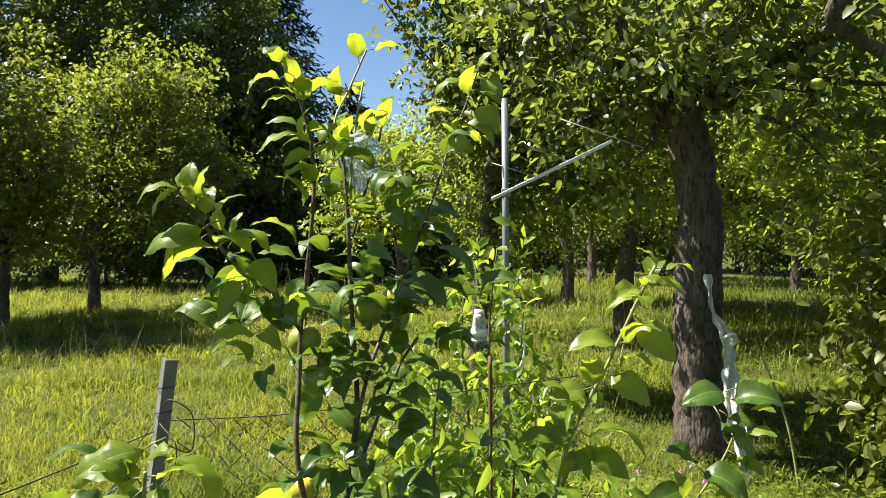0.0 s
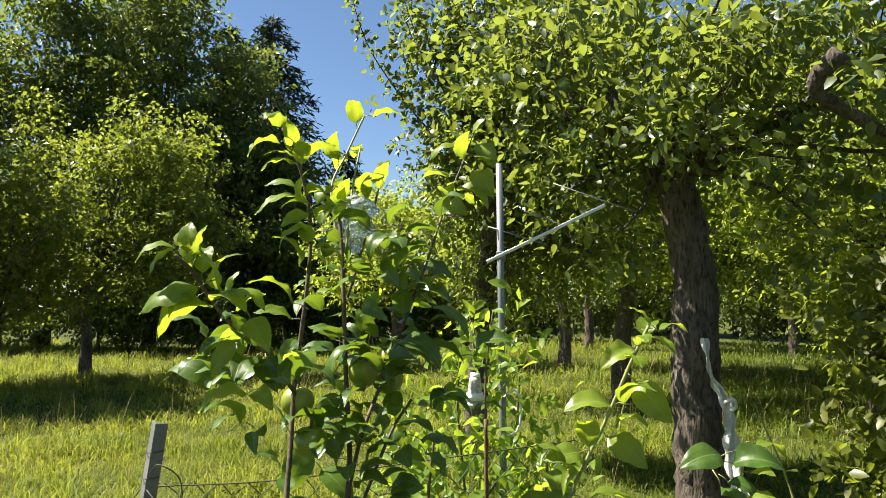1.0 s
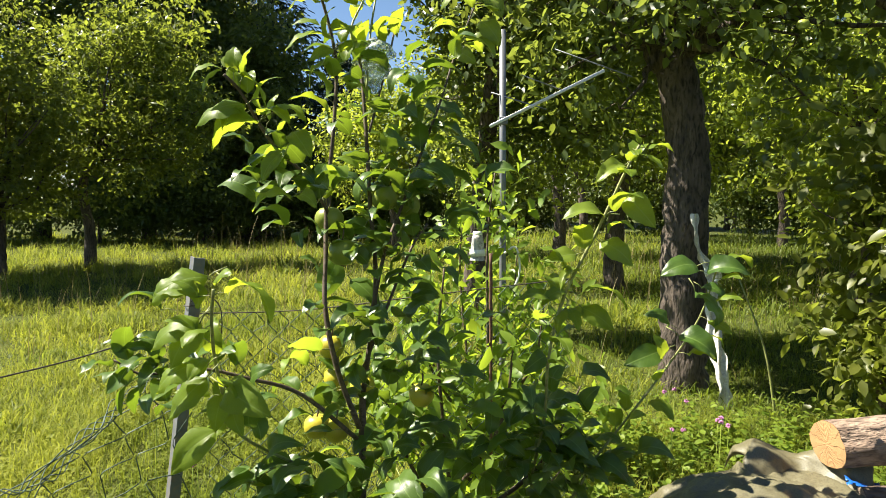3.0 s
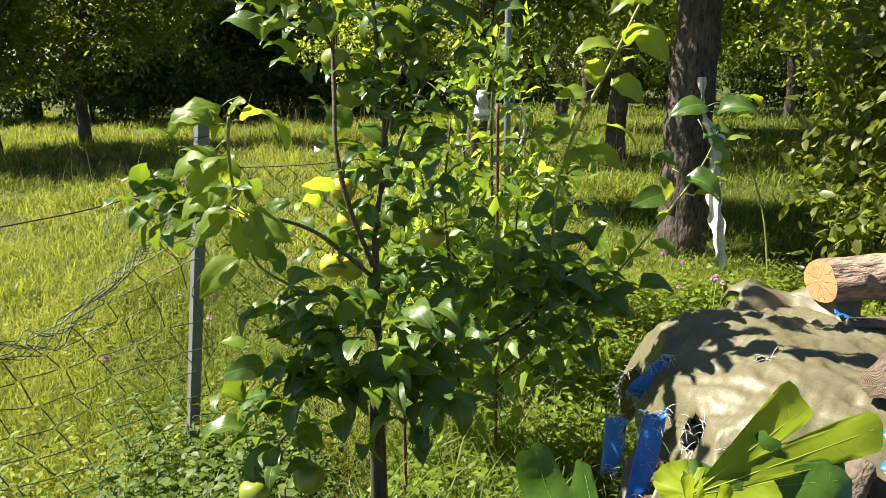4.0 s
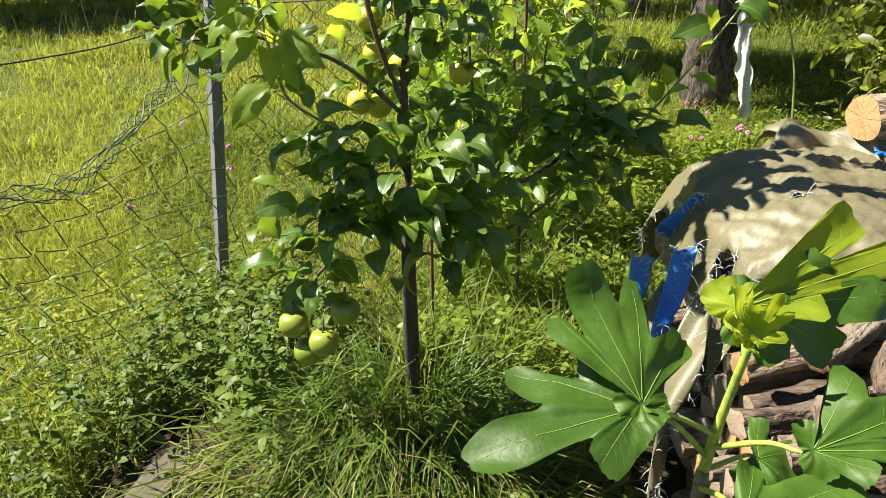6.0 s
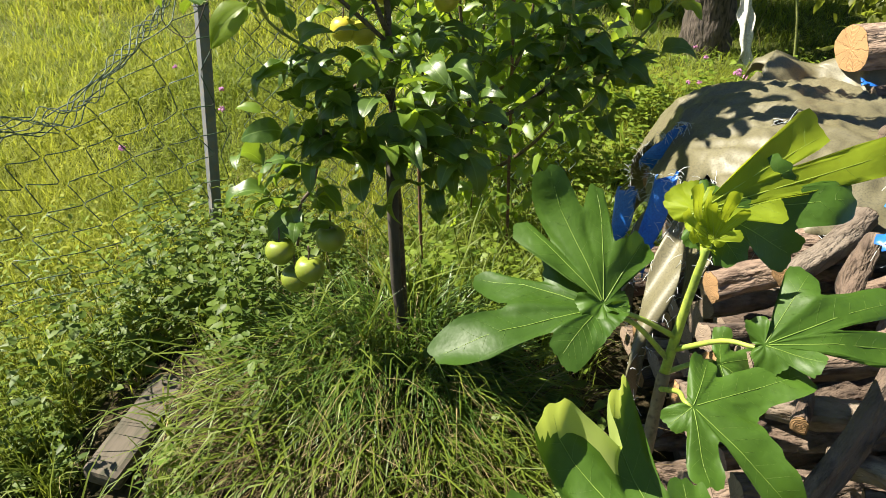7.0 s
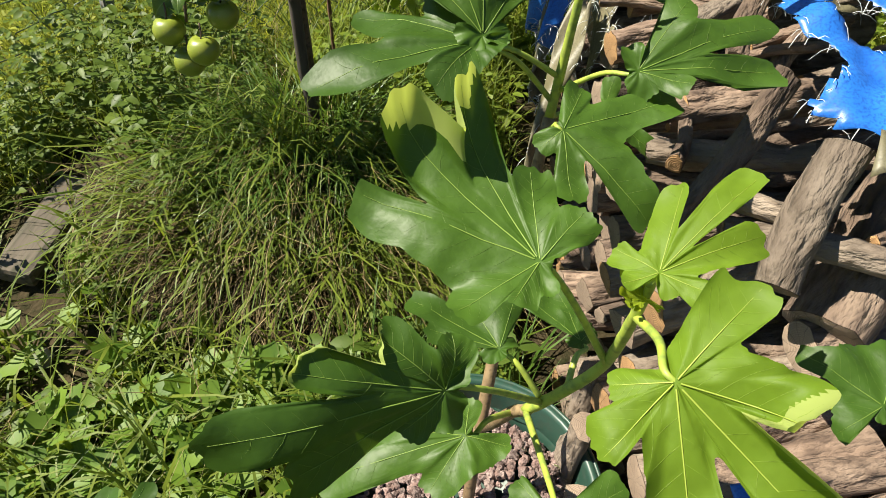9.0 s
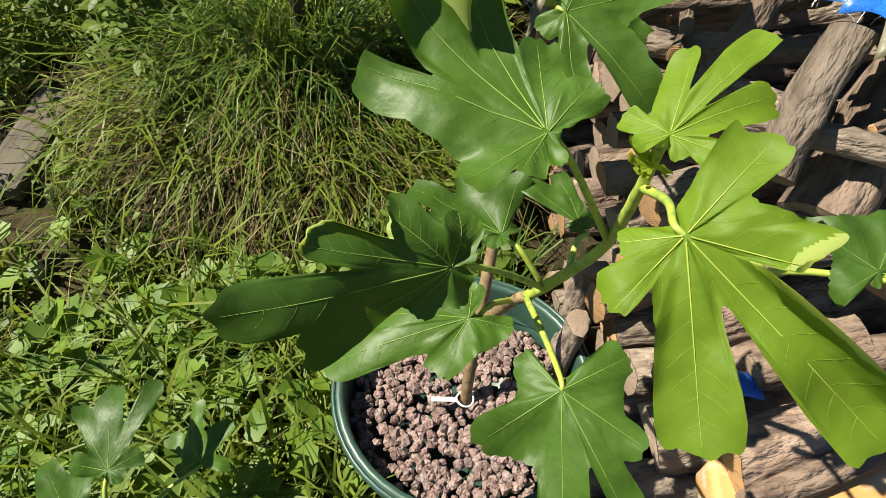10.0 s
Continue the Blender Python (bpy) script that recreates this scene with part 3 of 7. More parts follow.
def leaf_mass(rs, p, idx, c, size, jitter=0.35, simple=False):
    """Leaves at the places p, turned outwards from their clump and hanging a little."""
    k = len(p)
    out = p - c[idx]
    out /= np.linalg.norm(out, axis=1, keepdims=True) + 1e-6
    way = out * 0.6 + rs.normal(size=(k, 3)) * 0.6 + np.array((0, 0, -0.25))
    nor = rs.normal(size=(k, 3)) * 0.85 + np.array((-0.25, 0, 0.9))
    L = size * rs.uniform(1 - jitter, 1 + jitter, k)
    return leaf_cloud(p, way, nor, L, L * rs.uniform(0.46, 0.66, k), simple=simple)


def limbs_of(rng, base, fork, tips, r_fork, per=6, wobble=0.12):
    """Limbs from a fork towards given tips: each bends on the way."""
    out = []
    for tip in tips:
        a, b = Vector(fork), Vector(tip)
        n = (b - a).length
        mid = [a.lerp(b, t) + Vector((rng.uniform(-1, 1), rng.uniform(-1, 1), rng.uniform(-0.3, 1))) * n * wobble for t in (0.3, 0.62)]
        out.append((spline([a, *mid, b], per), r_fork))
    return out


def build_tree(name, label, category, base, trunk, r0, r1, lobes, clumps, leaves, spread, size, leaf_mat, seed, limbs=8, group="", bark="bark", twigs=True, shell=0.45, sides=12, rough=0.10, simple=False, fork_share=1.0):
    """A broadleaf tree: tapering trunk, limbs into the lobes, twigs to the clumps, and leaves."""
    rs, rng = np.random.RandomState(seed), random.Random(seed)
    t = thing(name, base, label, category, group)
    b = Vector(base)
    loc = [Vector(q) - b for q in trunk]
    line = spline(loc, 7)
    part("trunk", tube("trunk", line, r0, r1, bark, sides, rough, seed, power=0.8), t)
    p, idx, c = crown_points(rs, lobes, clumps, leaves, spread, shell)
    p, c = p - np.array(base), c - np.array(base)
    fork = loc[-1]
    tips = [c[i] for i in rs.choice(len(c), min(limbs, len(c)), replace=False)]
    tips += [np.array(q) - np.array(base) for q in dict.fromkeys(q[0] for q in lobes)]
    made = limbs_of(rng, b, fork, tips, min(0.035, r1 * 0.45))
    joints = []
    for line2, r in made:
        part("limb", tube("limb", line2, r, r * 0.18, bark, 7, rough * 0.7, seed), t)
        joints += line2[2:]
    if twigs:
        J = np.array([tuple(q) for q in joints])
        pieces = []
        for q in c[::3]:
            a = J[np.argmin(((J - q) ** 2).sum(1))]
            m = (a + q) / 2 + rs.normal(size=3) * 0.06 + (0, 0, 0.05)
            pieces.append(tube_data(spline([a, m, q], 2), 0.006, 0.002, 4, cap=False))
        part("branchwork", joined("branchwork", pieces, "twig" if bark == "bark" else bark), t)["kind"] = "stuff"
    v, f = leaf_mass(rs, p, idx, c, size, simple=simple)
    crown = part("crown", cloud_mesh("crown", v, f, leaf_mat), t)
    crown["kind"] = "stuff"
    return t


def build_spruce(base, height, radius, seed, label):
    """A spruce: straight trunk and drooping whorls of needled boughs."""
    rs, rng = np.random.RandomState(seed), random.Random(seed)
    t = thing("spruce_tree", base, label, "tree", "spruces at the wood's edge")
    part("trunk", tube("trunk", spline([(0, 0, -0.1), (0, 0, height * 0.5), (0, 0, height)], 6), 0.22, 0.02, "bark", 8), t)
    P, D, Nn, Ls = [], [], [], []
    z = 1.2
    while z < height * 0.985:
        f = 1 - z / height
        r = radius * (f ** 0.7) + 0.22
        for k in range(int(10 + 7 * f)):
            th = rng.uniform(0, 2 * math.pi)
            rr = r * rng.uniform(0.7, 1.12)
            m = int(20 + 46 * f)
            s = rs.uniform(0.12, 1, m)
            x, y = np.cos(th), np.sin(th)
            q = np.stack([x * rr * s, y * rr * s, z - 0.30 * rr * s ** 1.5 + 0.12 * rr * s ** 4], 1) + rs.normal(size=(m, 3)) * 0.10 * (0.4 + f)
            P.append(q)
            D.append(np.stack([np.full(m, x), np.full(m, y), np.full(m, -0.55)], 1) + rs.normal(size=(m, 3)) * 0.5)
            Nn.append(rs.normal(size=(m, 3)) * 0.4 + (0, 0, 1))
            Ls.append(rs.uniform(0.22, 0.48, m) * (0.6 + 0.6 * f))
        z += 0.22 + 0.20 * f
    P, D, Nn, Ls = (np.concatenate(a) for a in (P, D, Nn, Ls))
    v, f = leaf_cloud(P, D, Nn, Ls, Ls * 0.3)
    crown = part("crown", cloud_mesh("crown", v, f, "needle"), t)
    crown["kind"] = "stuff"
    return t


def leafy_shoot(tree, q, count=230, spread=0.055, size=0.078):
    """An upright shoot of a tree with leaves all along it."""
    b = tree.location
    line = spline([Vector(a) - b for a in q], 10)
    part("limb", tube("limb", line, 0.010, 0.003, "twig", 7, 0.08, 2), tree)
    rs = np.random.RandomState(len(line) + int(abs(q[0][0]) * 100))
    P = np.array([tuple(a) for a in line])
    p = P[rs.randint(3, len(P), count)] + rs.normal(size=(count, 3)) * spread
    L = size * rs.uniform(0.7, 1.25, count)
    v, f = leaf_cloud(p, rs.normal(size=(count, 3)) + (0, 0, -0.2), rs.normal(size=(count, 3)) * 0.6 + (0, 0, 1), L, L * 0.6)
    part("leaves", cloud_mesh("leaves", v, f, "apple_leaf"), tree)["kind"] = "stuff"


OLD = "old apple tree with rough grey bark and dense leaves"
# the near apple tree, with a thick leaning trunk
apple_tree = build_tree("apple_tree", "old apple tree with thick fissured trunk and green apples", "tree", (1.49, 5.2, -0.05),
    [(1.55, 5.2, -0.08), (1.53, 5.2, 0.5), (1.52, 5.2, 1.2), (1.53, 5.2, 1.8), (1.45, 5.2, 2.35), (1.36, 5.2, 2.62)], 0.185, 0.135,
    [((1.1, 5.0, 3.5), (1.6, 1.4, 0.75)), ((2.6, 4.6, 3.4), (1.4, 1.3, 0.7)), ((0.5, 6.0, 3.4), (1.1, 1.2, 1.1)), ((1.9, 6.4, 3.0), (1.4, 0.9, 1.0)), ((1.5, 4.3, 2.95), (1.3, 0.8, 0.55)), ((2.8, 4.3, 2.6), (0.8, 0.8, 0.5)), ((0.75, 5.1, 2.6), (0.6, 0.6, 0.6)), ((0.95, 4.9, 2.15), (0.35, 0.35, 0.5)), ((2.25, 4.7, 2.1), (0.4, 0.4, 0.5)), ((0.55, 5.4, 2.5), (0.5, 0.5, 0.6)), ((0.45, 5.6, 3.6), (0.8, 0.7, 1.0)), ((1.9, 4.6, 3.5), (1.0, 0.6, 0.6)), *[((1.35, 4.75, 2.85), (0.75, 0.30, 0.42))] * 3, *[((2.1, 4.5, 2.55), (0.6, 0.3, 0.3))] * 3],
    640, 22, 0.15, 0.084, "apple_leaf", 11, 5, rough=0.16, sides=18)
for q, r in (([(1.36, 5.2, 2.55), (1.55, 5.1, 2.68), (1.79, 5.0, 2.78), (2.1, 4.7, 2.95), (2.5, 4.3, 3.2)], 0.10), ([(2.0, 3.9, 3.05), (1.93, 4.05, 2.9), (2.2, 4.1, 2.72), (2.6, 4.3, 2.6)], 0.06), ([(1.33, 5.2, 2.5), (1.15, 5.2, 2.75), (1.05, 5.2, 2.95), (0.9, 5.3, 3.4)], 0.09)):
    ob = part("limb", tube("limb", spline([Vector(a) - Vector((1.49, 5.2, -0.05)) for a in q], 6), r, r * 0.4, "bark", 10, 0.1, 3), apple_tree)

slim_apple = build_tree("apple_tree", "apple tree with slim trunk and upright leafy shoots", "tree", (-0.25, 7.2, 0),
    [(-0.25, 7.2, -0.05), (-0.2, 7.1, 0.9), (-0.1, 6.9, 1.9), (0.03, 6.5, 2.95), (0.32, 6.5, 3.9)], 0.14, 0.06,
    [((0.2, 6.7, 3.3), (0.85, 0.9, 1.6)), ((0.9, 6.9, 2.5), (0.9, 0.8, 1.0)), ((0.1, 7.0, 2.0), (0.8, 0.7, 0.8)), ((1.0, 6.8, 4.1), (1.0, 0.8, 0.7)), ((-0.30, 6.7, 3.5), (0.55, 0.6, 0.9)), ((-0.1, 6.7, 4.6), (0.75, 0.6, 0.9)), ((-0.35, 6.8, 2.5), (0.6, 0.6, 0.7)), ((-0.80, 6.6, 4.2), (0.40, 0.4, 0.8)), ((-0.65, 6.6, 3.4), (0.45, 0.4, 0.6))],
    700, 24, 0.14, 0.075, "apple_leaf", 12, 8, "orchard trees")
for q in ([(-0.1, 6.9, 2.2), (-0.42, 6.6, 3.3), (-0.45, 6.55, 4.3), (-0.40, 6.5, 5.3)], [(0.0, 6.6, 2.9), (-0.22, 6.6, 3.7), (-0.25, 6.6, 4.9)], [(-0.2, 6.7, 2.9), (-0.75, 6.6, 3.45), (-1.06, 6.5, 3.85), (-1.30, 6.5, 4.25), (-1.45, 6.5, 4.70), (-1.44, 6.5, 4.95)], [(-0.2, 6.6, 3.2), (-0.65, 6.5, 4.0), (-0.92, 6.5, 4.7), (-1.0, 6.5, 5.3)]):
    leafy_shoot(slim_apple, q)
build_tree("apple_tree", "apple tree with a mossy trunk behind the meadow path", "tree", (1.86, 10.5, 0),
    [(1.86, 10.5, -0.05), (1.83, 10.5, 0.7), (1.9, 10.4, 1.5), (2.0, 10.4, 2.3)], 0.17, 0.11,
    [((1.4, 10.2, 3.0), (1.9, 1.5, 1.5)), ((3.1, 11.0, 2.7), (1.3, 0.9, 1.1)), ((0.2, 10.6, 2.6), (1.4, 1.3, 1.3)), ((2.0, 11.0, 4.4), (1.6, 1.1, 0.9))],
    400, 38, 0.20, 0.090, "bright", 13, 9, "orchard trees")
build_tree("apple_tree", "apple tree with low hanging branches", "tree", (4.6, 8.6, 0),
    [(4.6, 8.6, -0.05), (4.62, 8.6, 0.8), (4.55, 8.5, 1.6), (4.5, 8.5, 2.2)], 0.16, 0.10,
    [((4.3, 8.2, 2.6), (1.7, 1.4, 1.4)), ((5.8, 8.2, 2.8), (1.6, 1.3, 1.6)), ((3.2, 8.4, 3.4), (1.3, 1.2, 1.4)), ((4.9, 8.4, 4.2), (1.3, 1.0, 0.8)), ((4.9, 7.9, 1.6), (1.7, 0.9, 0.7))],
    520, 38, 0.19, 0.088, "bright", 14, 9, "orchard trees")
for i, (x, y, h) in enumerate(((-2.6, 15.5, 4.6), (1.3, 15.0, 8.6), (4.6, 15.5, 9.0), (8.2, 13.0, 5.4), (10.5, 9.0, 5.0), (7.6, 18.5, 10.5), (2.4, 20.0, 11.0), (3.4, 13.2, 5.0), (6.3, 10.8, 4.6))):
    build_tree("apple_tree", OLD, "tree", (x, y, 0), [(x, y, -0.1), (x + 0.05, y, 0.8), (x - 0.05, y, 1.7)], 0.16, 0.11,
        [((x - 0.6, y, h * 0.55), (1.7, 1.4, h * 0.27)), ((x + 0.9, y, h * 0.58), (1.7, 1.4, h * 0.28)), ((x, y - 0.3, h * 0.75), (1.5, 1.3, h * 0.22))],
        300, 46, 0.25, 0.110, "bright" if i % 2 == 0 else "apple_leaf", 20 + i, 6, "orchard trees", twigs=False, simple=True)
build_tree("hazel_bush", "dark green leafy bush in the shade", "bush", (2.45, 4.0, 0),
    [(2.45, 4.0, -0.05), (2.4, 4.0, 0.3), (2.38, 4.0, 0.6)], 0.05, 0.035,
    [((2.40, 4.0, 1.0), (0.40, 0.5, 0.75)), ((2.7, 4.1, 1.6), (0.65, 0.6, 0.6)), ((2.3, 4.05, 0.5), (0.35, 0.4, 0.4)), ((3.1, 4.0, 0.9), (0.5, 0.5, 0.9))],
    300, 24, 0.12, 0.088, "plum", 31, 8, bark="twig")

# small trees that stand in the meadow
build_tree("plum_tree", "meadow tree with dense green leaves over the mown grass", "tree", (-8.82, 13.1, 0),
    [(-8.82, 13.1, -0.1), (-8.78, 13.1, 0.7), (-8.9, 13.1, 1.5), (-8.8, 13.1, 2.2)], 0.13, 0.08,
    [((-8.9, 13.0, 2.9), (1.4, 1.3, 1.2)), ((-7.6, 13.2, 2.7), (1.3, 1.2, 1.1)), ((-6.7, 13.4, 3.3), (1.0, 1.1, 1.1)), ((-8.4, 13.2, 4.6), (1.4, 1.2, 1.3)), ((-7.2, 13.4, 4.8), (1.1, 1.1, 1.2)), ((-10.4, 12.8, 2.6), (1.3, 1.2, 1.6)), ((-8.0, 12.3, 1.8), (1.5, 0.7, 0.7)), ((-6.6, 12.9, 2.2), (1.0, 0.7, 0.7))],
    400, 44, 0.20, 0.115, "plum", 41, 9, "meadow trees", simple=True)
build_tree("plum_tree", "small meadow tree with yellow-green leaves, some turning red", "tree", (-9.5, 11.4, 0),
    [(-9.5, 11.4, -0.1), (-9.45, 11.4, 0.6), (-9.4, 11.4, 1.2)], 0.12, 0.08,
    [((-9.2, 11.3, 2.2), (1.2, 1.2, 1.1)), ((-8.9, 11.2, 3.5), (1.1, 1.0, 1.0)), ((-8.75, 11.3, 4.5), (0.65, 0.6, 1.0)), ((-8.2, 11.5, 2.6), (0.8, 0.8, 0.7)), ((-10.6, 11.0, 3.0), (1.3, 1.2, 1.8)), ((-9.3, 10.7, 1.5), (1.3, 0.6, 0.8)), ((-9.9, 10.3, 1.4), (1.2, 0.5, 0.9)), ((-8.1, 11.0, 3.0), (0.7, 0.6, 0.7))],
    380, 44, 0.17, 0.105, "plum", 42, 8, "meadow trees", simple=True)
# unseen, past the view's left edge: added only to shade the meadow
build_tree("plum_tree", "unseen tall tree added to shade the meadow", "tree", (-11.4, 9.9, 0),
    [(-11.4, 9.9, -0.1), (-11.35, 9.9, 1.0), (-11.4, 9.9, 2.6)], 0.16, 0.10,
    [((-11.4, 9.9, 4.0), (1.8, 1.6, 1.6)), ((-11.2, 9.8, 6.0), (1.7, 1.5, 1.6)), ((-11.4, 10.0, 7.4), (1.3, 1.3, 1.0))],
    260, 30, 0.30, 0.20, "forest", 43, 8, "meadow trees", twigs=False, simple=True)

# the wood's edge
EDGE = ((-19.5, 20, 11), (-15.5, 20.5, 16), (-12.3, 21.5, 14.5), (-10.2, 22.5, 11.2), (-8.6, 21.5, 7.5), (-16, 26, 18), (-1, 30, 9), (4, 28, 10), (9, 27, 11), (14, 24, 12), (19, 19, 12), (23, 12, 12))
for i, (x, y, h) in enumerate(EDGE):
    build_tree("broadleaf_tree", "tall broadleaf tree at the edge of the wood", "tree", (x, y, 0), [(x, y, -0.1), (x + 0.1, y, h * 0.2), (x, y, h * 0.45)], 0.26, 0.16,
        [((x, y - 0.6, h * 0.34), (2.4, 1.8, h * 0.24)), ((x - 0.8, y - 0.4, h * 0.62), (2.2, 1.8, h * 0.24)), ((x + 0.7, y, h * 0.8), (1.6, 1.5, h * 0.2)), ((x + 1.0, y - 0.8, h * 0.45), (1.9, 1.5, h * 0.22))],
        430, 48, 0.36, 0.19, "forest", 50 + i, 8, "trees at the wood's edge", twigs=False, shell=0.6, simple=True)
for i, (x, y, h, r) in enumerate(((-9.45, 25.0, 13.2, 4.2), (-6.9, 27.5, 8.0, 3.0), (-12.2, 27, 13.8, 4.0))):
    build_spruce((x, y, -0.1), h, r, 70 + i, "dark green spruce behind the broadleaf trees")
for i, (x, y, h) in enumerate(((-12.6, 19.2, 3.4), (-9.4, 19.6, 3.0), (-6.4, 20.4, 3.2), (-16.5, 18.2, 4.0), (-3.4, 21.5, 3.5), (0, 23, 4), (4, 23, 4), (8, 22, 4), (12, 20, 4), (15.5, 16, 4), (18, 11, 4))):
    build_tree("undergrowth_bush", "dark undergrowth at the edge of the wood", "bush", (x, y, 0), [(x, y, -0.05), (x, y, 0.4), (x, y, 0.9)], 0.06, 0.04,
        [((x, y, h * 0.42), (1.9, 1.0, h * 0.40)), ((x + 1.4, y, h * 0.36), (1.5, 0.9, h * 0.36))], 260, 50, 0.27, 0.13, "forest", 80 + i, 5, "undergrowth", twigs=False, simple=True)
# trees behind the camera, that close the garden
for i, (x, y, h) in enumerate(((-6, -9, 7), (0, -11, 8), (6, -9, 7), (11, -2, 7), (-14, -6, 9), (15, 4, 9))):
    build_tree("apple_tree", OLD, "tree", (x, y, 0), [(x, y, -0.1), (x, y, 0.8), (x, y, 1.9)], 0.18, 0.12,
        [((x, y, h * 0.6), (2.3, 2.0, h * 0.34))], 120, 20, 0.42, 0.26, "apple_leaf", 90 + i, 5, "orchard trees", twigs=False)


def build_apple(p, r, seed):
    rng = random.Random(seed)
    t = thing("apple", p, "round pale green apple hanging in the old tree", "fruit", "apples in the tree")
    part("flesh", fruit_mesh(r, 0.92), t)
    part("stalk", tube("stalk", [(0, 0, r * 0.7), (0.003, 0, r * 1.35)], 0.002, 0.0025, "twig", 5), t)
    return t


def fruit_mesh(r, tall=0.95, mat="apple"):
    v, f, n, s = [], [], 10, 16
    for i in range(n + 1):
        a = math.pi * i / n
        rad, z = math.sin(a), math.cos(a) * tall
        z -= 0.22 * math.exp(-(rad / 0.28) ** 2) * (1 if i < n / 2 else -0.8)
        rad *= 1 + 0.06 * math.cos(a)
        for k in range(s):
            t = 2 * math.pi * k / s
            w = 1 + 0.02 * math.sin(5 * t)
            v.append((rad * w * r * math.cos(t), rad * w * r * math.sin(t), z * r))
    for i in range(n):
        for k in range(s):
            j = (k + 1) % s
            f.append((i * s + k, i * s + j, (i + 1) * s + j, (i + 1) * s + k))
    return mesh("fruit", v, f, [mat])


for i, q in enumerate(((1.50, 4.52, 2.84), (1.96, 4.3, 2.58), (1.86, 4.4, 2.70), (1.93, 4.9, 2.02), (1.83, 4.7, 2.16), (1.38, 4.9, 3.2), (2.3, 5.3, 1.9), (2.45, 5.2, 1.75))):
    build_apple(q, 0.038, i)


# ---- white cloth strip tied to the apple trunk ----
def build_strip():
    rs = np.random.RandomState(5)
    t = thing("cloth_strip", (1.62, 4.9, 0.0), "torn white cloth strip hanging from the trunk", "cloth")
    line = spline([(1.53, 4.97, 1.38), (1.56, 4.95, 1.12), (1.66, 4.93, 0.92), (1.66, 4.88, 0.72), (1.66, 4.8, 0.45), (1.70, 4.72, 0.2), (1.72, 4.68, -0.03)], 8)
    v, f = [], []
    for i, q in enumerate(line):
        w = 0.022 + 0.030 * min(1, max(0, i - 8) / 12) + 0.010 * math.sin(i * 1.3)
        for k in range(9):
            u = k / 4 - 1
            tw = 0.5 * math.sin(i * 0.35)
            y = 0.022 * math.sin(u * 5 + i * 0.5) + 0.012 * math.sin(i * 1.1 + k)
            v.append((q[0] - 1.62 + u * w * math.cos(tw), q[1] - 4.9 + y + u * w * math.sin(tw), q[2]))
    for i in range(len(line) - 1):
        for k in range(8):
            f.append((i * 9 + k, i * 9 + k + 1, i * 9 + k + 10, i * 9 + k + 9))
    ob = part("strip", mesh("strip", v, f, ["cloth"]), t)
    part("knot", tube("knot", spline([(-0.02, -0.02, 0.93), (0.05, -0.05, 0.97), (0.08, -0.03, 0.92), (0.05, 0.0, 0.88)], 4), 0.016, 0.012, "cloth", 7, 0.3, 4), t)


build_strip()
dry = thing("dry_stalk", (1.86, 4.6, -0.03), "dry brown plant stalk leaning in the grass", "plant")
part("stem", tube("stem", spline([(0.13, -0.1, 0.0), (0.05, -0.05, 0.5), (-0.1, 0.1, 1.0)], 5), 0.010, 0.005, "shoot", 6), dry)


# ---- fence ----
def build_post():
    t = thing("fence_post", (-0.99, 1.83, 0.0), "grey painted steel fence post leaning to one side", "fence post")
    top, foot = Vector((0.185, 0.0, 1.335)), Vector((-0.01, 0, -0.05))
    ax = (top - foot).normalized()
    s = Vector((0, 1, 0)).cross(ax).normalized()
    b = ax.cross(s)
    prof = ((-0.023, 0.010), (0.001, -0.014), (0.025, 0.010), (0.020, 0.012), (0.001, -0.007), (-0.018, 0.012))
    v = [o + s * x + b * y for o in (foot, foot.lerp(top, 0.5), top) for x, y in prof]
    f = [(i * 6 + k, i * 6 + (k + 1) % 6, i * 6 + 6 + (k + 1) % 6, i * 6 + 6 + k) for i in range(2) for k in range(6)]
    f += [(4, 3, 2, 1), (5, 4, 1, 0), (13, 14, 15, 16), (12, 13, 16, 17)]
    part("profile", mesh("profile", v, f, ["post"], False), t)
    for z in (0.93, 0.88, 0.72):
        q = foot.lerp(top, z)
        ring = [q + s * 0.025 * math.cos(a) + b * 0.025 * math.sin(a) + b * 0.01 + ax * 0.004 * a for a in np.linspace(0, 6.3, 13)]
        part("wire_tie", tube("wire_tie", ring, 0.0016, 0.0016, "dark_wire", 5), t)
    for i, curl in enumerate(([(0.17, -0.01, 1.20), (0.22, -0.05, 1.235), (0.27, -0.03, 1.19), (0.25, 0.0, 1.08), (0.19, -0.02, 1.10)], [(0.15, -0.02, 1.16), (0.09, -0.06, 1.05), (0.02, -0.03, 0.93), (0.10, -0.03, 0.88), (0.18, -0.02, 1.0)], [(0.17, -0.02, 1.16), (0.24, -0.06, 1.11), (0.21, -0.04, 1.02), (0.16, -0.02, 0.98)])):
        part("wire_curl", tube("wire_curl", spline(curl, 6), 0.0018, 0.0018, "dark_wire", 5), t)
    return t


def link_wires(place, cols, rows, seed, r=0.0013, loose=0.0):
    """Zigzag wires of a chain-link net. place(u, v) gives a point for the column u and the height v, both in cells."""
    rng = random.Random(seed)
    out = []
    for c in range(cols):
        pts = []
        for k in range(rows * 2 + 1):
            u = c + (0.5 if (k + c) % 2 else -0.5) * 1.06 + 0.5
            q = Vector(place(u, k / 2))
            q += Vector((rng.uniform(-1, 1), rng.uniform(-1, 1), rng.uniform(-1, 1))) * loose
            pts.append(q)
        fine = []
        for a, b in zip(pts, pts[1:]):
            fine += [a.lerp(b, 0.12), a.lerp(b, 0.88)]
        out.append(fine)
    return out


build_post()
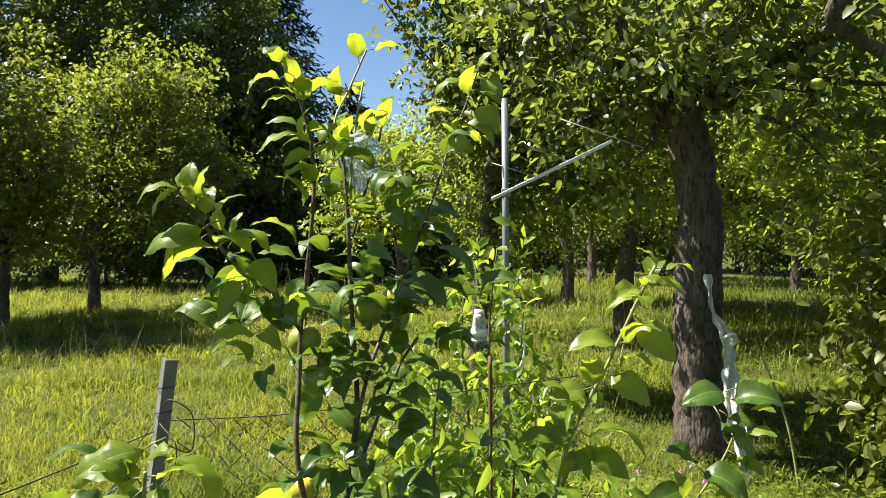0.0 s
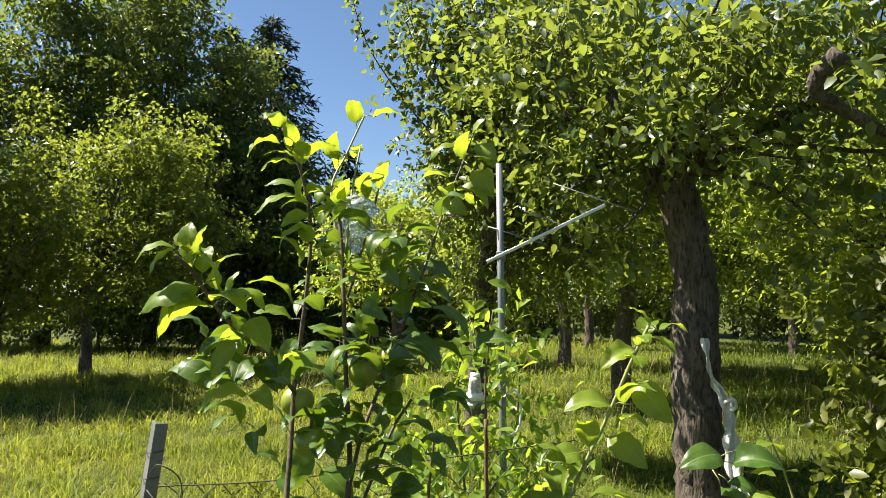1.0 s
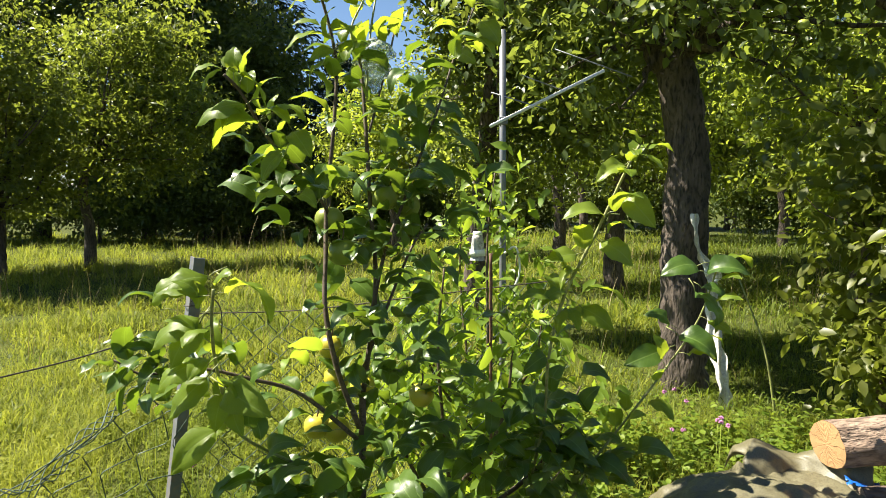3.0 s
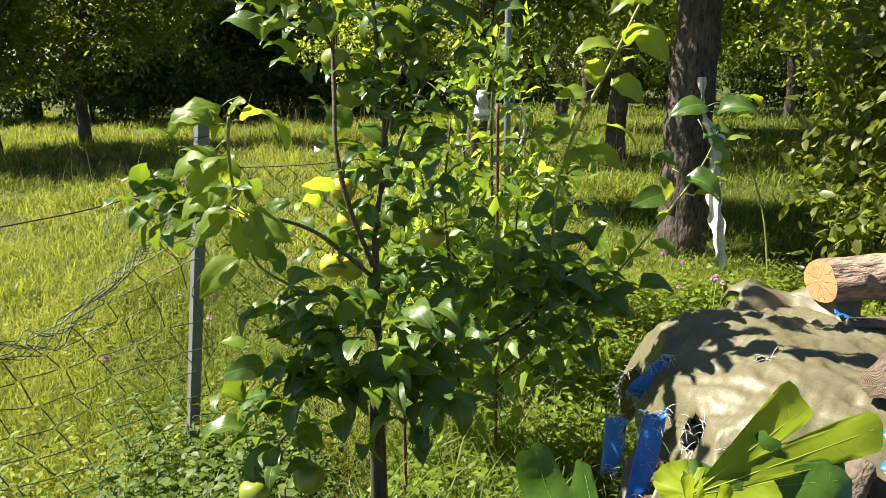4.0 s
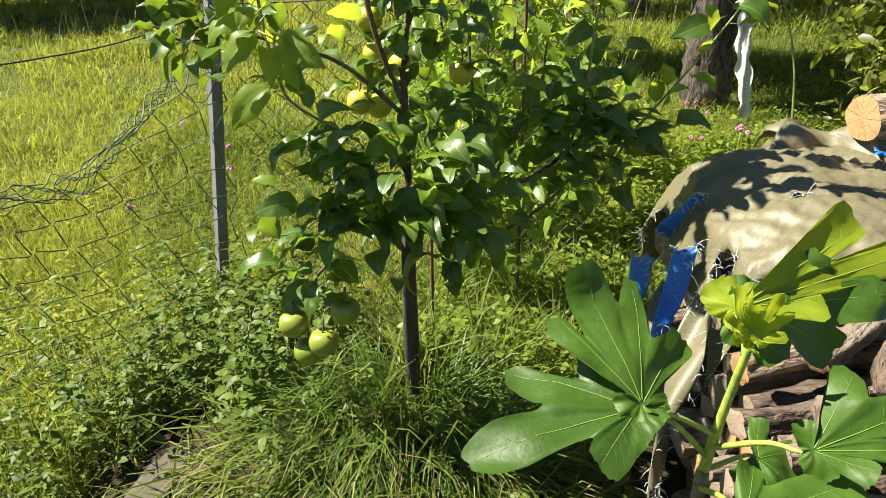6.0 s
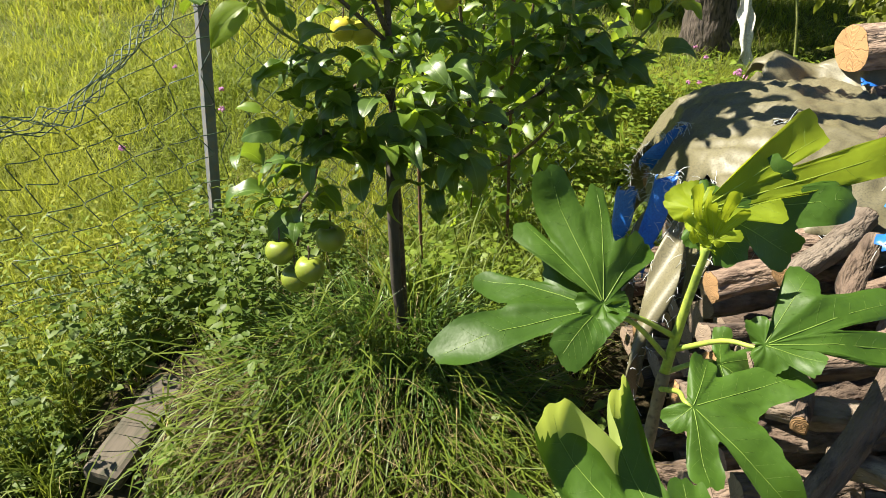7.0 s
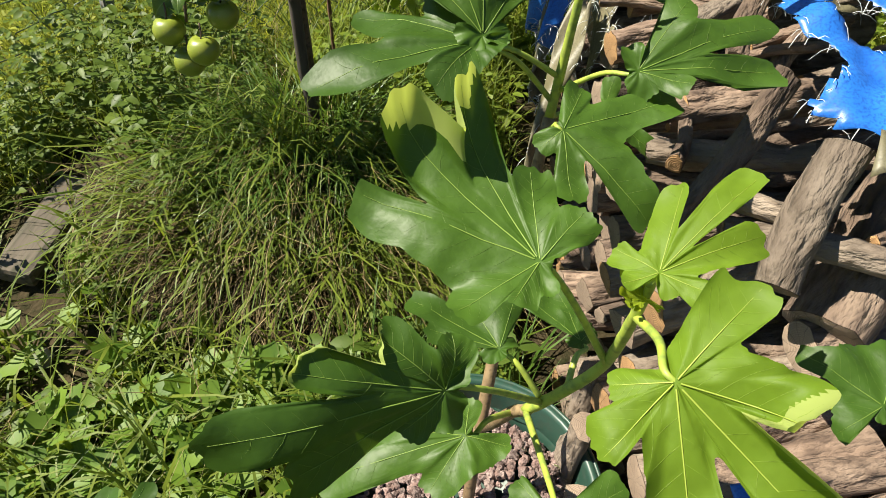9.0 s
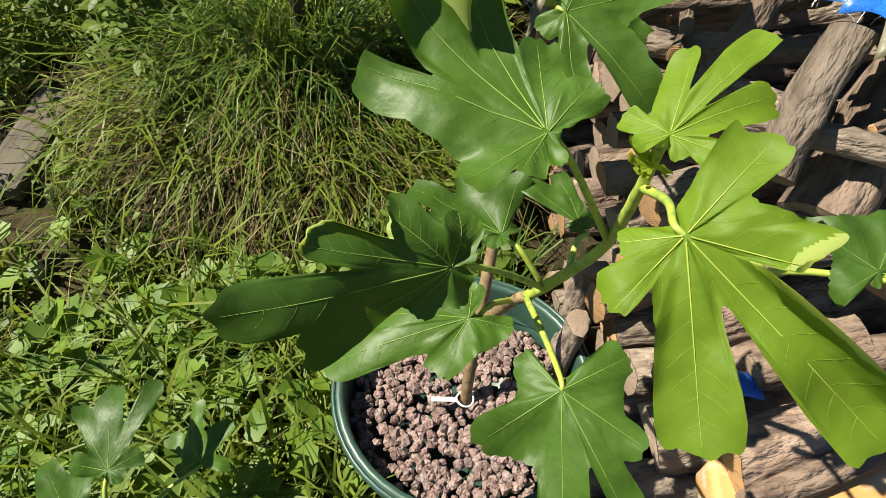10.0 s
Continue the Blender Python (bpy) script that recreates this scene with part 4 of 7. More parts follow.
mesh_right = thing("chain_link_panel", (-0.8, 1.84, 0.0), "green chain-link fence panel on a rusty top wire", "fence")


def right_place(u, v):
    x = u * 0.036
    return (x, 0.02 + x * 0.28 + 0.012 * math.sin(u * 0.8 + v * 0.5), 1.17 - 0.035 * math.sin(min(1, x / 0.9) * 3.1) + x * 0.06 - v * 0.075)


part("net", joined("net", [tube_data(w, 0.0015, 0.0015, 4, cap=False) for w in link_wires(right_place, 32, 14, 3, loose=0.006)], "wire"), mesh_right)
part("top_wire", tube("top_wire", spline([(-0.02, 0, 1.16), (0.3, 0.1, 1.16), (0.7, 0.2, 1.2), (1.15, 0.34, 1.24)], 8), 0.002, 0.002, "dark_wire", 5), mesh_right)
mesh_left = thing("chain_link_panel", (-0.85, 1.85, 0.0), "slack green chain-link fence net sagging to the ground", "fence")
LEFT = Vector((-0.55, -0.835, 0))
SIDE = Vector((0.835, -0.55, 0))


def sag(h):
    """Height of the slack net's upper edge at a distance from the post."""
    return 1.03 - 0.26 * min(1, max(0, h - 0.08) / 0.40) ** 0.9 + 0.12 * max(0, h - 0.55)


def left_place(h, drop):
    top = sag(h)
    z = top - drop * (0.5 + 0.5 * min(1, drop / 0.3)) * top / 1.0
    return LEFT * h + SIDE * (0.025 * math.sin(h * 9 + drop * 5) + 0.02 * math.sin(drop * 14)) + Vector((0, 0, z))


rg = random.Random(5)
wires = []
for c in range(-20, 21):
    line = []
    for k in range(0, 60):
        u, v = c + (0.48 if ((k + c) % 2) else -0.48), k / 2
        p, q = u + v, v - u
        if -0.3 <= p <= 19 and -0.3 <= q <= 17:
            a = left_place(max(0, p) * 0.072, max(0, q) * 0.064 + 0.010 * math.sin(p * 0.7))
            line.append(a + Vector((rg.uniform(-1, 1), rg.uniform(-1, 1), rg.uniform(-1, 1))) * 0.009)
    if len(line) > 1:
        fine = []
        for a, b in zip(line, line[1:]):
            fine += [a.lerp(b, 0.1), a.lerp(b, 0.5) + Vector((0, 0, rg.uniform(-0.004, 0.004))), a.lerp(b, 0.9)]
        wires.append(fine)
part("net", joined("net", [tube_data(w, 0.0018, 0.0018, 5, cap=False) for w in wires], "wire"), mesh_left)
part("top_wire", tube("top_wire", spline([(0.0, -0.02, 1.13), (-0.12, -0.30, 1.10), (-0.16, -0.55, 1.11), (-0.2, -0.85, 1.13), (-0.3, -1.4, 1.14)], 8), 0.0022, 0.0022, "dark_wire", 5), mesh_left)
for i in range(6):
    rg = random.Random(500 + i)
    line = []
    for k in range(46):
        h = 0.10 + 1.15 * k / 45
        w = 0.010 * i * min(1, h / 0.4)
        line.append(LEFT * h + SIDE * (0.016 * math.sin(k * 2.1 + i * 2) + rg.uniform(-1, 1) * 0.008) + Vector((0, 0, sag(h) - w + 0.012 * math.sin(k * 1.57 + i * 1.5) + rg.uniform(-1, 1) * 0.004)))
    part("slack_strand", tube("slack_strand", spline(line, 3), 0.0017, 0.0017, "wire", 5), mesh_left)
# ---- the pole with an old aerial ----
pole = thing("metal_pole", (0.125, 2.9, 0.0), "tall grey galvanised pole with an old aluminium aerial", "pole")
part("tube", tube("tube", [(0.0, 0, -0.05), (-0.004, 0, 0.8), (-0.01, 0, 1.6), (-0.017, 0, 2.25)], 0.0148, 0.0148, "steel", 14), pole)
part("boom", joined("boom", [box_data((-0.30, -0.007, -0.007), (0.25, 0.007, 0.007), 0.002)], "alu"), pole, "bright aluminium boom", look((0.20, -0.02, 1.955), (0.66, -0.02, 2.175)) @ Matrix.Rotation(radians(90), 4, "Y"))
part("clamp", joined("clamp", [box_data((-0.030, -0.024, 1.835), (0.010, 0.018, 1.87), 0.004)], "steel"), pole)
for a, b in (((0.212, -0.01, 2.16), (0.546, -0.01, 2.036)), ((0.066, -0.01, 2.052), (0.241, -0.01, 1.986)), ((-0.066, -0.01, 1.978), (0.18, -0.01, 1.90))):
    part("element", tube("element", [a, b], 0.0028, 0.0028, "steel", 6), pole)
part("cable_hook", tube("cable_hook", spline([(0.0, -0.02, 1.26), (0.05, -0.03, 1.29), (0.07, -0.03, 1.2), (0.05, -0.03, 1.12), (0.0, -0.02, 1.10)], 6), 0.005, 0.005, "white", 7), pole, "white plastic cable hook")
jar = thing("hanging_bottle", (0.005, 2.86, 1.285), "small grey and white plastic bottle hung up as a trap", "bottle")
part("body", joined("body", [tube_data([(0, 0, -0.055), (0, 0, -0.052), (0, 0, 0.02), (0, 0, 0.045), (0, 0, 0.06)], 0.036, 0.022, 14)], "grey_glass"), jar)
part("label_band", tube("label_band", [(0, 0, -0.034), (0, 0, -0.005)], 0.0375, 0.0355, "white", 14), jar, "white band")
part("cap", tube("cap", [(0, 0, 0.052), (0, 0, 0.075)], 0.022, 0.021, "white", 12), jar)
part("string", tube("string", [(0, 0, 0.075), (0.04, 0.03, 0.15), (0.11, 0.04, 0.2)], 0.0015, 0.0015, "dark_wire", 4), jar)


# ---- the young pear tree ----
def pear_leaf(seed, skin="pear"):
    """One blade of unit length along y with a short stalk: folded, arched, wavy."""
    rng = random.Random(seed)
    fold, arch, twist, wave = rng.uniform(0.12, 0.5), rng.uniform(0.4, 1.6), rng.uniform(-0.8, 0.8), rng.uniform(0.01, 0.05)
    wid = rng.uniform(0.29, 0.355)
    cup = rng.uniform(-0.25, 0.45)
    nu, nv = 6, 10
    v, uv, f = [], [], []
    y = z = 0.0
    ang = rng.uniform(0.0, 0.35)
    for i in range(nv + 1):
        t = i / nv
        w = wid * (max(0.0, math.sin(math.pi * min(1, t * 1.02) ** 0.78)) ** 0.75 if 0 < t < 1 else 0.0) * (1 - 0.25 * t) + (0.012 if t == 0 else 0.0)
        for k in range(nu + 1):
            u = 2 * k / nu - 1
            x = u * w * math.cos(fold)
            dz = abs(u) * w * math.sin(fold) - cup * w * u * u + wave * math.sin(t * 17 + u * 3) * abs(u)
            a = twist * t
            v.append((x * math.cos(a) - dz * math.sin(a), y + dz * math.sin(ang) * -0.5, z + dz * math.cos(a) + x * math.sin(a)))
            uv.append((0.5 + 0.5 * u * max(w, 0.02) / wid, t))
        y += math.cos(ang) / nv
        z += math.sin(ang) / nv
        ang -= arch / nv * 1.7
    for i in range(nv):
        for k in range(nu):
            o = i * (nu + 1) + k
            f.append((o, o + 1, o + nu + 2, o + nu + 1))
    tip = math.atan2(z, y)
    n = math.hypot(y, z)
    co, si = math.cos(tip) / n, math.sin(tip) / n
    v = [(p[0], p[1] * co + p[2] * si, p[2] * co - p[1] * si) for p in v]
    which = [0] * len(f)
    sv, sf = tube_data([(0, -0.34, -0.02), (0, -0.15, 0.03), (0, 0.02, 0.005)], 0.013, 0.010, 5)
    o = len(v)
    v += list(sv)
    f += [tuple(i + o for i in g) for g in sf]
    which += [1] * len(sf)
    me = mesh("leaf", v, f, [skin, "shoot"], which=which)
    layer = me.uv_layers.new(name="UVMap")
    full = uv + [(0.9, 0.5)] * len(sv)
    idx = np.zeros(len(me.loops), np.int32)
    me.loops.foreach_get("vertex_index", idx)
    layer.data.foreach_set("uv", np.array(full, np.float32)[idx].ravel())
    return me


PEAR_LEAVES = {"m": [pear_leaf(i) for i in range(12)], "f": [pear_leaf(60 + i, "pear_fresh_lit") for i in range(10)], "y": [pear_leaf(40 + i, "pear_young") for i in range(8)]}


def leaf_pose(base, tip, up, length=None):
    a = Vector(base)
    y = Vector(tip) - a
    n = length or y.length
    y.normalize()
    x = y.cross(Vector(up))
    if x.length < 0.05:
        x = y.cross(Vector((0.3, -1, 0.2)))
    x.normalize()
    m = Matrix((x, y, x.cross(y))).transposed().to_4x4()
    return Matrix.Translation(a) @ m @ Matrix.Scale(n, 4)


ROOT = Vector((-0.17, 1.26, 0.12))
pear_tree = thing("pear_tree", ROOT, "young espalier-like pear tree with glossy leaves and green fruit", "tree")
BOUGHS = (
    ("trunk", 0.011, 0.008, "twig", ((-0.170, 1.255, 0.10), (-0.168, 1.262, 0.40), (-0.172, 1.28, 0.65), (-0.175, 1.300, 0.899), (-0.184, 1.350, 1.076))),
    ("limb", 0.0062, 0.003, "twig", ((-0.180, 1.300, 1.02), (-0.225, 1.29, 1.15), (-0.253, 1.300, 1.281), (-0.262, 1.340, 1.393), (-0.269, 1.380, 1.514), (-0.255, 1.400, 1.691), (-0.255, 1.420, 1.830), (-0.281, 1.420, 1.953), (-0.312, 1.400, 2.031))),
    ("limb", 0.0062, 0.004, "twig", ((-0.184, 1.350, 1.076), (-0.167, 1.420, 1.313), (-0.191, 1.480, 1.505), (-0.213, 1.520, 1.757), (-0.235, 1.560, 1.888))),
    ("limb", 0.0031, 0.0025, "shoot", ((-0.231, 1.550, 1.797), (-0.263, 1.600, 1.935), (-0.244, 1.660, 2.029), (-0.208, 1.700, 2.138))),
    ("limb", 0.0031, 0.0025, "shoot", ((-0.213, 1.550, 1.780), (-0.214, 1.600, 1.921), (-0.208, 1.660, 2.049))),
    ("limb", 0.0031, 0.0025, "twig", ((-0.200, 1.520, 1.68), (-0.173, 1.650, 1.888), (-0.160, 1.700, 2.009))),
    ("limb", 0.0046, 0.0018, "twig", ((-0.172, 1.400, 1.26), (-0.143, 1.420, 1.401), (-0.119, 1.480, 1.489), (-0.070, 1.520, 1.635), (-0.034, 1.600, 1.762), (-0.002, 1.700, 1.908), (0.033, 1.780, 2.023), (0.059, 1.840, 2.120))),
    ("limb", 0.0037, 0.003, "twig", ((-0.265, 1.370, 1.49), (-0.293, 1.320, 1.562), (-0.336, 1.240, 1.626), (-0.350, 1.180, 1.674), (-0.366, 1.140, 1.723), (-0.387, 1.120, 1.749))),
    ("limb", 0.0068, 0.005, "twig", ((-0.172, 1.28, 0.70), (-0.12, 1.33, 0.765), (-0.050, 1.380, 0.759), (0.102, 1.450, 0.787), (0.213, 1.450, 0.882), (0.265, 1.450, 0.972))),
    ("limb", 0.0037, 0.003, "shoot", ((0.200, 1.44, 0.87), (0.225, 1.400, 1.028), (0.229, 1.350, 1.174), (0.258, 1.330, 1.313), (0.326, 1.330, 1.457), (0.377, 1.330, 1.572), (0.407, 1.330, 1.632))),
    ("limb", 0.0037, 0.002, "shoot", ((0.14, 1.45, 0.80), (0.269, 1.420, 0.805), (0.350, 1.450, 0.915), (0.428, 1.470, 1.012), (0.520, 1.500, 1.127), (0.588, 1.500, 1.244), (0.631, 1.500, 1.387))),
    ("limb", 0.0050, 0.002, "twig", ((-0.177, 1.280, 1.0), (-0.284, 1.220, 1.117), (-0.370, 1.160, 1.165), (-0.456, 1.120, 1.194), (-0.552, 1.100, 1.185), (-0.600, 1.080, 1.217))),
    ("limb", 0.0031, 0.0025, "shoot", ((-0.27, 1.18, 0.98), (-0.356, 1.100, 1.067), (-0.360, 1.040, 1.141), (-0.348, 0.970, 1.246), (-0.334, 0.930, 1.323), (-0.320, 0.910, 1.381))),
    ("limb", 0.0056, 0.003, "twig", ((-0.172, 1.28, 0.86), (-0.201, 1.250, 0.917), (-0.273, 1.180, 0.904), (-0.290, 1.100, 0.849), (-0.303, 1.050, 0.762), (-0.331, 1.030, 0.719), (-0.350, 1.030, 0.621))),
    ("limb", 0.0037, 0.003, "twig", ((-0.18, 1.34, 1.14), (-0.105, 1.500, 1.376), (-0.061, 1.550, 1.455))),
    ("limb", 0.0037, 0.003, "twig", ((-0.172, 1.28, 0.75), (-0.10, 1.20, 0.79), (-0.02, 1.15, 0.78))),
)
for nm, r0, r1, mat, pts in BOUGHS:
    part(nm, tube(nm, spline([Vector(p) - ROOT for p in pts], 6), r0, r1, mat, 8, 0.06, 1), pear_tree)

LEAVES_LEADER = (
    (-0.294, 1.400, 1.992, -0.306, 1.380, 2.047),
    (-0.287, 1.400, 1.971, -0.344, 1.380, 1.965),
    (-0.284, 1.400, 1.955, -0.344, 1.380, 1.928),
    (-0.261, 1.400, 1.971, -0.191, 1.380, 1.980),
    (-0.269, 1.400, 1.883, -0.356, 1.380, 1.839),
    (-0.253, 1.400, 1.871, -0.235, 1.380, 1.935),
    (-0.253, 1.400, 1.850, -0.304, 1.380, 1.818),
    (-0.246, 1.400, 1.807, -0.294, 1.380, 1.757),
    (-0.240, 1.400, 1.844, -0.193, 1.380, 1.860),
    (-0.259, 1.400, 1.896, -0.212, 1.380, 1.841),
    (-0.234, 1.400, 1.782, -0.182, 1.380, 1.735),
)
LEAVES_LEFT_BRANCH = (
    (-0.399, 1.140, 1.763, -0.450, 1.120, 1.731),
    (-0.401, 1.140, 1.763, -0.424, 1.120, 1.712),
    (-0.364, 1.140, 1.753, -0.314, 1.120, 1.685),
    (-0.355, 1.140, 1.695, -0.454, 1.120, 1.639),
    (-0.329, 1.140, 1.664, -0.411, 1.120, 1.603),
    (-0.303, 1.140, 1.684, -0.236, 1.120, 1.653),
    (-0.195, 1.140, 1.671, -0.266, 1.120, 1.694),
    (-0.277, 1.140, 1.612, -0.316, 1.120, 1.547),
    (-0.264, 1.140, 1.646, -0.223, 1.120, 1.592),
    (-0.269, 1.140, 1.523, -0.334, 1.120, 1.489),
    (-0.257, 1.140, 1.526, -0.215, 1.120, 1.498),
    (-0.322, 1.140, 1.677, -0.265, 1.120, 1.650),
)
LEAVES_YELLOW_SHOOT = (
    (0.056, 1.840, 2.120, 0.094, 1.820, 2.154),
    (0.053, 1.840, 2.117, 0.001, 1.820, 2.066),
    (0.021, 1.840, 2.086, -0.050, 1.820, 2.034),
    (-0.012, 1.840, 2.000, -0.085, 1.820, 1.979),
    (0.068, 1.840, 2.091, 0.116, 1.820, 2.015),
    (0.017, 1.840, 1.964, 0.127, 1.820, 1.876),
    (0.056, 1.840, 2.018, 0.122, 1.820, 1.923),
    (-0.009, 1.840, 1.934, 0.048, 1.820, 1.894),
)
LEAVES_MIDDLE_STEM = (
    (-0.155, 1.450, 1.573, -0.192, 1.430, 1.497),
    (-0.214, 1.450, 1.691, -0.146, 1.430, 1.713),
    (-0.001, 1.450, 1.661, 0.071, 1.430, 1.587),
    (-0.072, 1.450, 1.585, 0.015, 1.430, 1.529),
    (-0.233, 1.450, 1.326, -0.152, 1.430, 1.250),
    (-0.083, 1.450, 1.739, -0.010, 1.430, 1.783),
    (-0.095, 1.450, 1.832, -0.028, 1.430, 1.846),
    (-0.095, 1.450, 1.809, -0.125, 1.430, 1.749),
    (-0.060, 1.450, 1.820, 0.035, 1.430, 1.782),
    (-0.152, 1.450, 1.646, -0.090, 1.430, 1.624),
    (-0.197, 1.450, 1.451, -0.237, 1.430, 1.375),
    (-0.266, 1.450, 1.371, -0.305, 1.430, 1.274),
)
LEAVES_TALL_SHOOT = (
    (0.407, 1.330, 1.633, 0.365, 1.310, 1.661),
    (0.410, 1.330, 1.612, 0.451, 1.310, 1.577),
    (0.377, 1.330, 1.589, 0.316, 1.310, 1.547),
    (0.384, 1.330, 1.526, 0.439, 1.310, 1.461),
    (0.338, 1.330, 1.484, 0.249, 1.310, 1.469),
    (0.330, 1.330, 1.430, 0.394, 1.310, 1.378),
    (0.282, 1.330, 1.403, 0.213, 1.310, 1.388),
    (0.290, 1.330, 1.368, 0.253, 1.310, 1.324),
)
LEAVES_TALL_SHOOT_FOOT = (
    (0.242, 1.340, 1.293, 0.157, 1.320, 1.294),
    (0.265, 1.340, 1.287, 0.249, 1.320, 1.230),
    (0.272, 1.340, 1.287, 0.289, 1.320, 1.238),
    (0.290, 1.340, 1.313, 0.385, 1.320, 1.278),
    (0.297, 1.340, 1.288, 0.362, 1.320, 1.242),
    (0.263, 1.340, 1.324, 0.210, 1.320, 1.290),
)
LEAVES_THIN_TWIG = (
    (0.578, 1.500, 1.363, 0.489, 1.480, 1.335),
    (0.575, 1.500, 1.300, 0.608, 1.480, 1.203),
    (0.515, 1.500, 1.223, 0.452, 1.480, 1.242),
    (0.542, 1.500, 1.196, 0.627, 1.480, 1.130),
    (0.502, 1.500, 1.160, 0.409, 1.480, 1.124),
    (0.600, 1.500, 1.348, 0.689, 1.480, 1.338),
    (0.589, 1.500, 1.313, 0.631, 1.480, 1.278),
)
LEAVES_SPRIG = (
    (-0.348, 0.950, 1.394, -0.428, 0.930, 1.345),
    (-0.333, 0.950, 1.385, -0.301, 0.930, 1.397),
    (-0.311, 0.950, 1.380, -0.247, 0.930, 1.318),
    (-0.364, 0.950, 1.326, -0.432, 0.930, 1.271),
    (-0.363, 0.950, 1.319, -0.401, 0.930, 1.246),
    (-0.351, 0.950, 1.250, -0.422, 0.930, 1.199),
    (-0.355, 0.950, 1.227, -0.411, 0.930, 1.158),
    (-0.321, 0.950, 1.212, -0.236, 0.930, 1.171),
    (-0.328, 0.950, 1.200, -0.333, 0.930, 1.143),
    (-0.341, 0.950, 1.137, -0.412, 0.930, 1.062),
    (-0.310, 0.950, 1.176, -0.287, 0.930, 1.144),
)
LEAVES_LOW_LEFT = (
    (-0.514, 1.100, 1.310, -0.584, 1.080, 1.308),
    (-0.534, 1.100, 1.236, -0.593, 1.080, 1.226),
    (-0.502, 1.100, 1.214, -0.544, 1.080, 1.167),
    (-0.575, 1.100, 1.191, -0.616, 1.080, 1.149),
    (-0.518, 1.100, 1.180, -0.575, 1.080, 1.104),
    (-0.457, 1.100, 1.209, -0.389, 1.080, 1.241),
    (-0.335, 1.100, 1.177, -0.282, 1.080, 1.209),
    (-0.583, 1.100, 1.219, -0.620, 1.080, 1.239),
    (-0.487, 1.100, 1.197, -0.500, 1.080, 1.151),
)
LEAVES_LOWER_CROWN = (
    (-0.354, 1.120, 1.001, -0.420, 1.100, 0.930),
    (-0.337, 1.120, 0.977, -0.404, 1.100, 0.918),
    (-0.282, 1.120, 0.972, -0.223, 1.100, 1.019),
    (-0.127, 1.120, 0.946, -0.021, 1.100, 0.955),
    (-0.140, 1.120, 0.896, -0.155, 1.100, 0.811),
    (-0.112, 1.120, 0.907, -0.095, 1.100, 0.813),
    (-0.281, 1.120, 0.846, -0.331, 1.100, 0.808),
    (-0.362, 1.120, 0.780, -0.460, 1.100, 0.693),
    (-0.348, 1.120, 0.773, -0.376, 1.100, 0.697),
    (-0.107, 1.120, 0.741, -0.122, 1.100, 0.614),
    (-0.057, 1.120, 0.720, -0.038, 1.100, 0.668),
    (0.013, 1.120, 0.810, 0.033, 1.100, 0.720),
    (-0.381, 1.120, 0.848, -0.461, 1.100, 0.832),
    (-0.308, 1.120, 1.014, -0.231, 1.100, 1.047),
)
LEAVES_LOWER_EDGE = (
    (-0.267, 1.120, 0.916, -0.206, 1.100, 0.852),
    (-0.220, 1.120, 0.918, -0.288, 1.100, 0.874),
    (-0.170, 1.120, 0.969, -0.209, 1.100, 1.024),
    (-0.432, 1.120, 0.698, -0.524, 1.100, 0.650),
    (-0.396, 1.120, 0.672, -0.457, 1.100, 0.612),
    (-0.360, 1.120, 0.646, -0.434, 1.100, 0.585),
    (-0.225, 1.120, 0.815, -0.163, 1.100, 0.750),
    (-0.178, 1.120, 0.791, -0.078, 1.100, 0.819),
    (-0.080, 1.120, 0.873, -0.008, 1.100, 0.860),
    (-0.057, 1.120, 0.822, 0.015, 1.100, 0.759),
)
LEAVES_RIGHT_DARK = (
    (0.250, 1.420, 0.952, 0.319, 1.400, 0.874),
    (0.345, 1.420, 0.926, 0.412, 1.400, 0.877),
    (0.212, 1.420, 0.863, 0.267, 1.400, 0.814),
    (0.170, 1.420, 0.892, 0.116, 1.400, 0.839),
    (0.259, 1.420, 1.051, 0.324, 1.400, 1.030),
    (0.193, 1.420, 1.050, 0.140, 1.400, 0.999),
    (0.073, 1.420, 0.919, 0.018, 1.400, 0.865),
    (0.127, 1.420, 0.964, 0.182, 1.400, 0.928),
    (0.313, 1.420, 1.038, 0.352, 1.400, 1.099),
    (0.228, 1.420, 1.160, 0.176, 1.400, 1.123),
    (0.253, 1.420, 1.187, 0.300, 1.400, 1.230),
)
PLACED = ((LEAVES_LEADER, "f"), (LEAVES_LEFT_BRANCH, "f"), (LEAVES_YELLOW_SHOOT, "y"), (LEAVES_MIDDLE_STEM, "m"), (LEAVES_TALL_SHOOT, "y"), (LEAVES_TALL_SHOOT_FOOT, "f"), (LEAVES_THIN_TWIG, "m"), (LEAVES_SPRIG, "f"), (LEAVES_LOW_LEFT, "m"), (LEAVES_LOWER_CROWN, "m"), (LEAVES_LOWER_EDGE, "m"), (LEAVES_RIGHT_DARK, "m"))


def add_leaf(base, tip, kind, up, rng, scale=1.12):
    b, t = Vector(base), Vector(tip)
    me = rng.choice(PEAR_LEAVES[kind])
    n = max(0.056, min(0.108, (t - b).length * scale * 0.97))
    ob = part("leaf", me, pear_tree)
    ob.matrix_basis = leaf_pose(b - ROOT, t - ROOT, up, n)
    return ob


rng = random.Random(77)
for rows, kind in PLACED:
    for a in rows:
        up = Vector((rng.uniform(-0.5, 0.5), rng.uniform(-0.9, 0.1), rng.uniform(0.4, 1.0)))
        add_leaf(a[:3], a[3:], kind, up, rng)
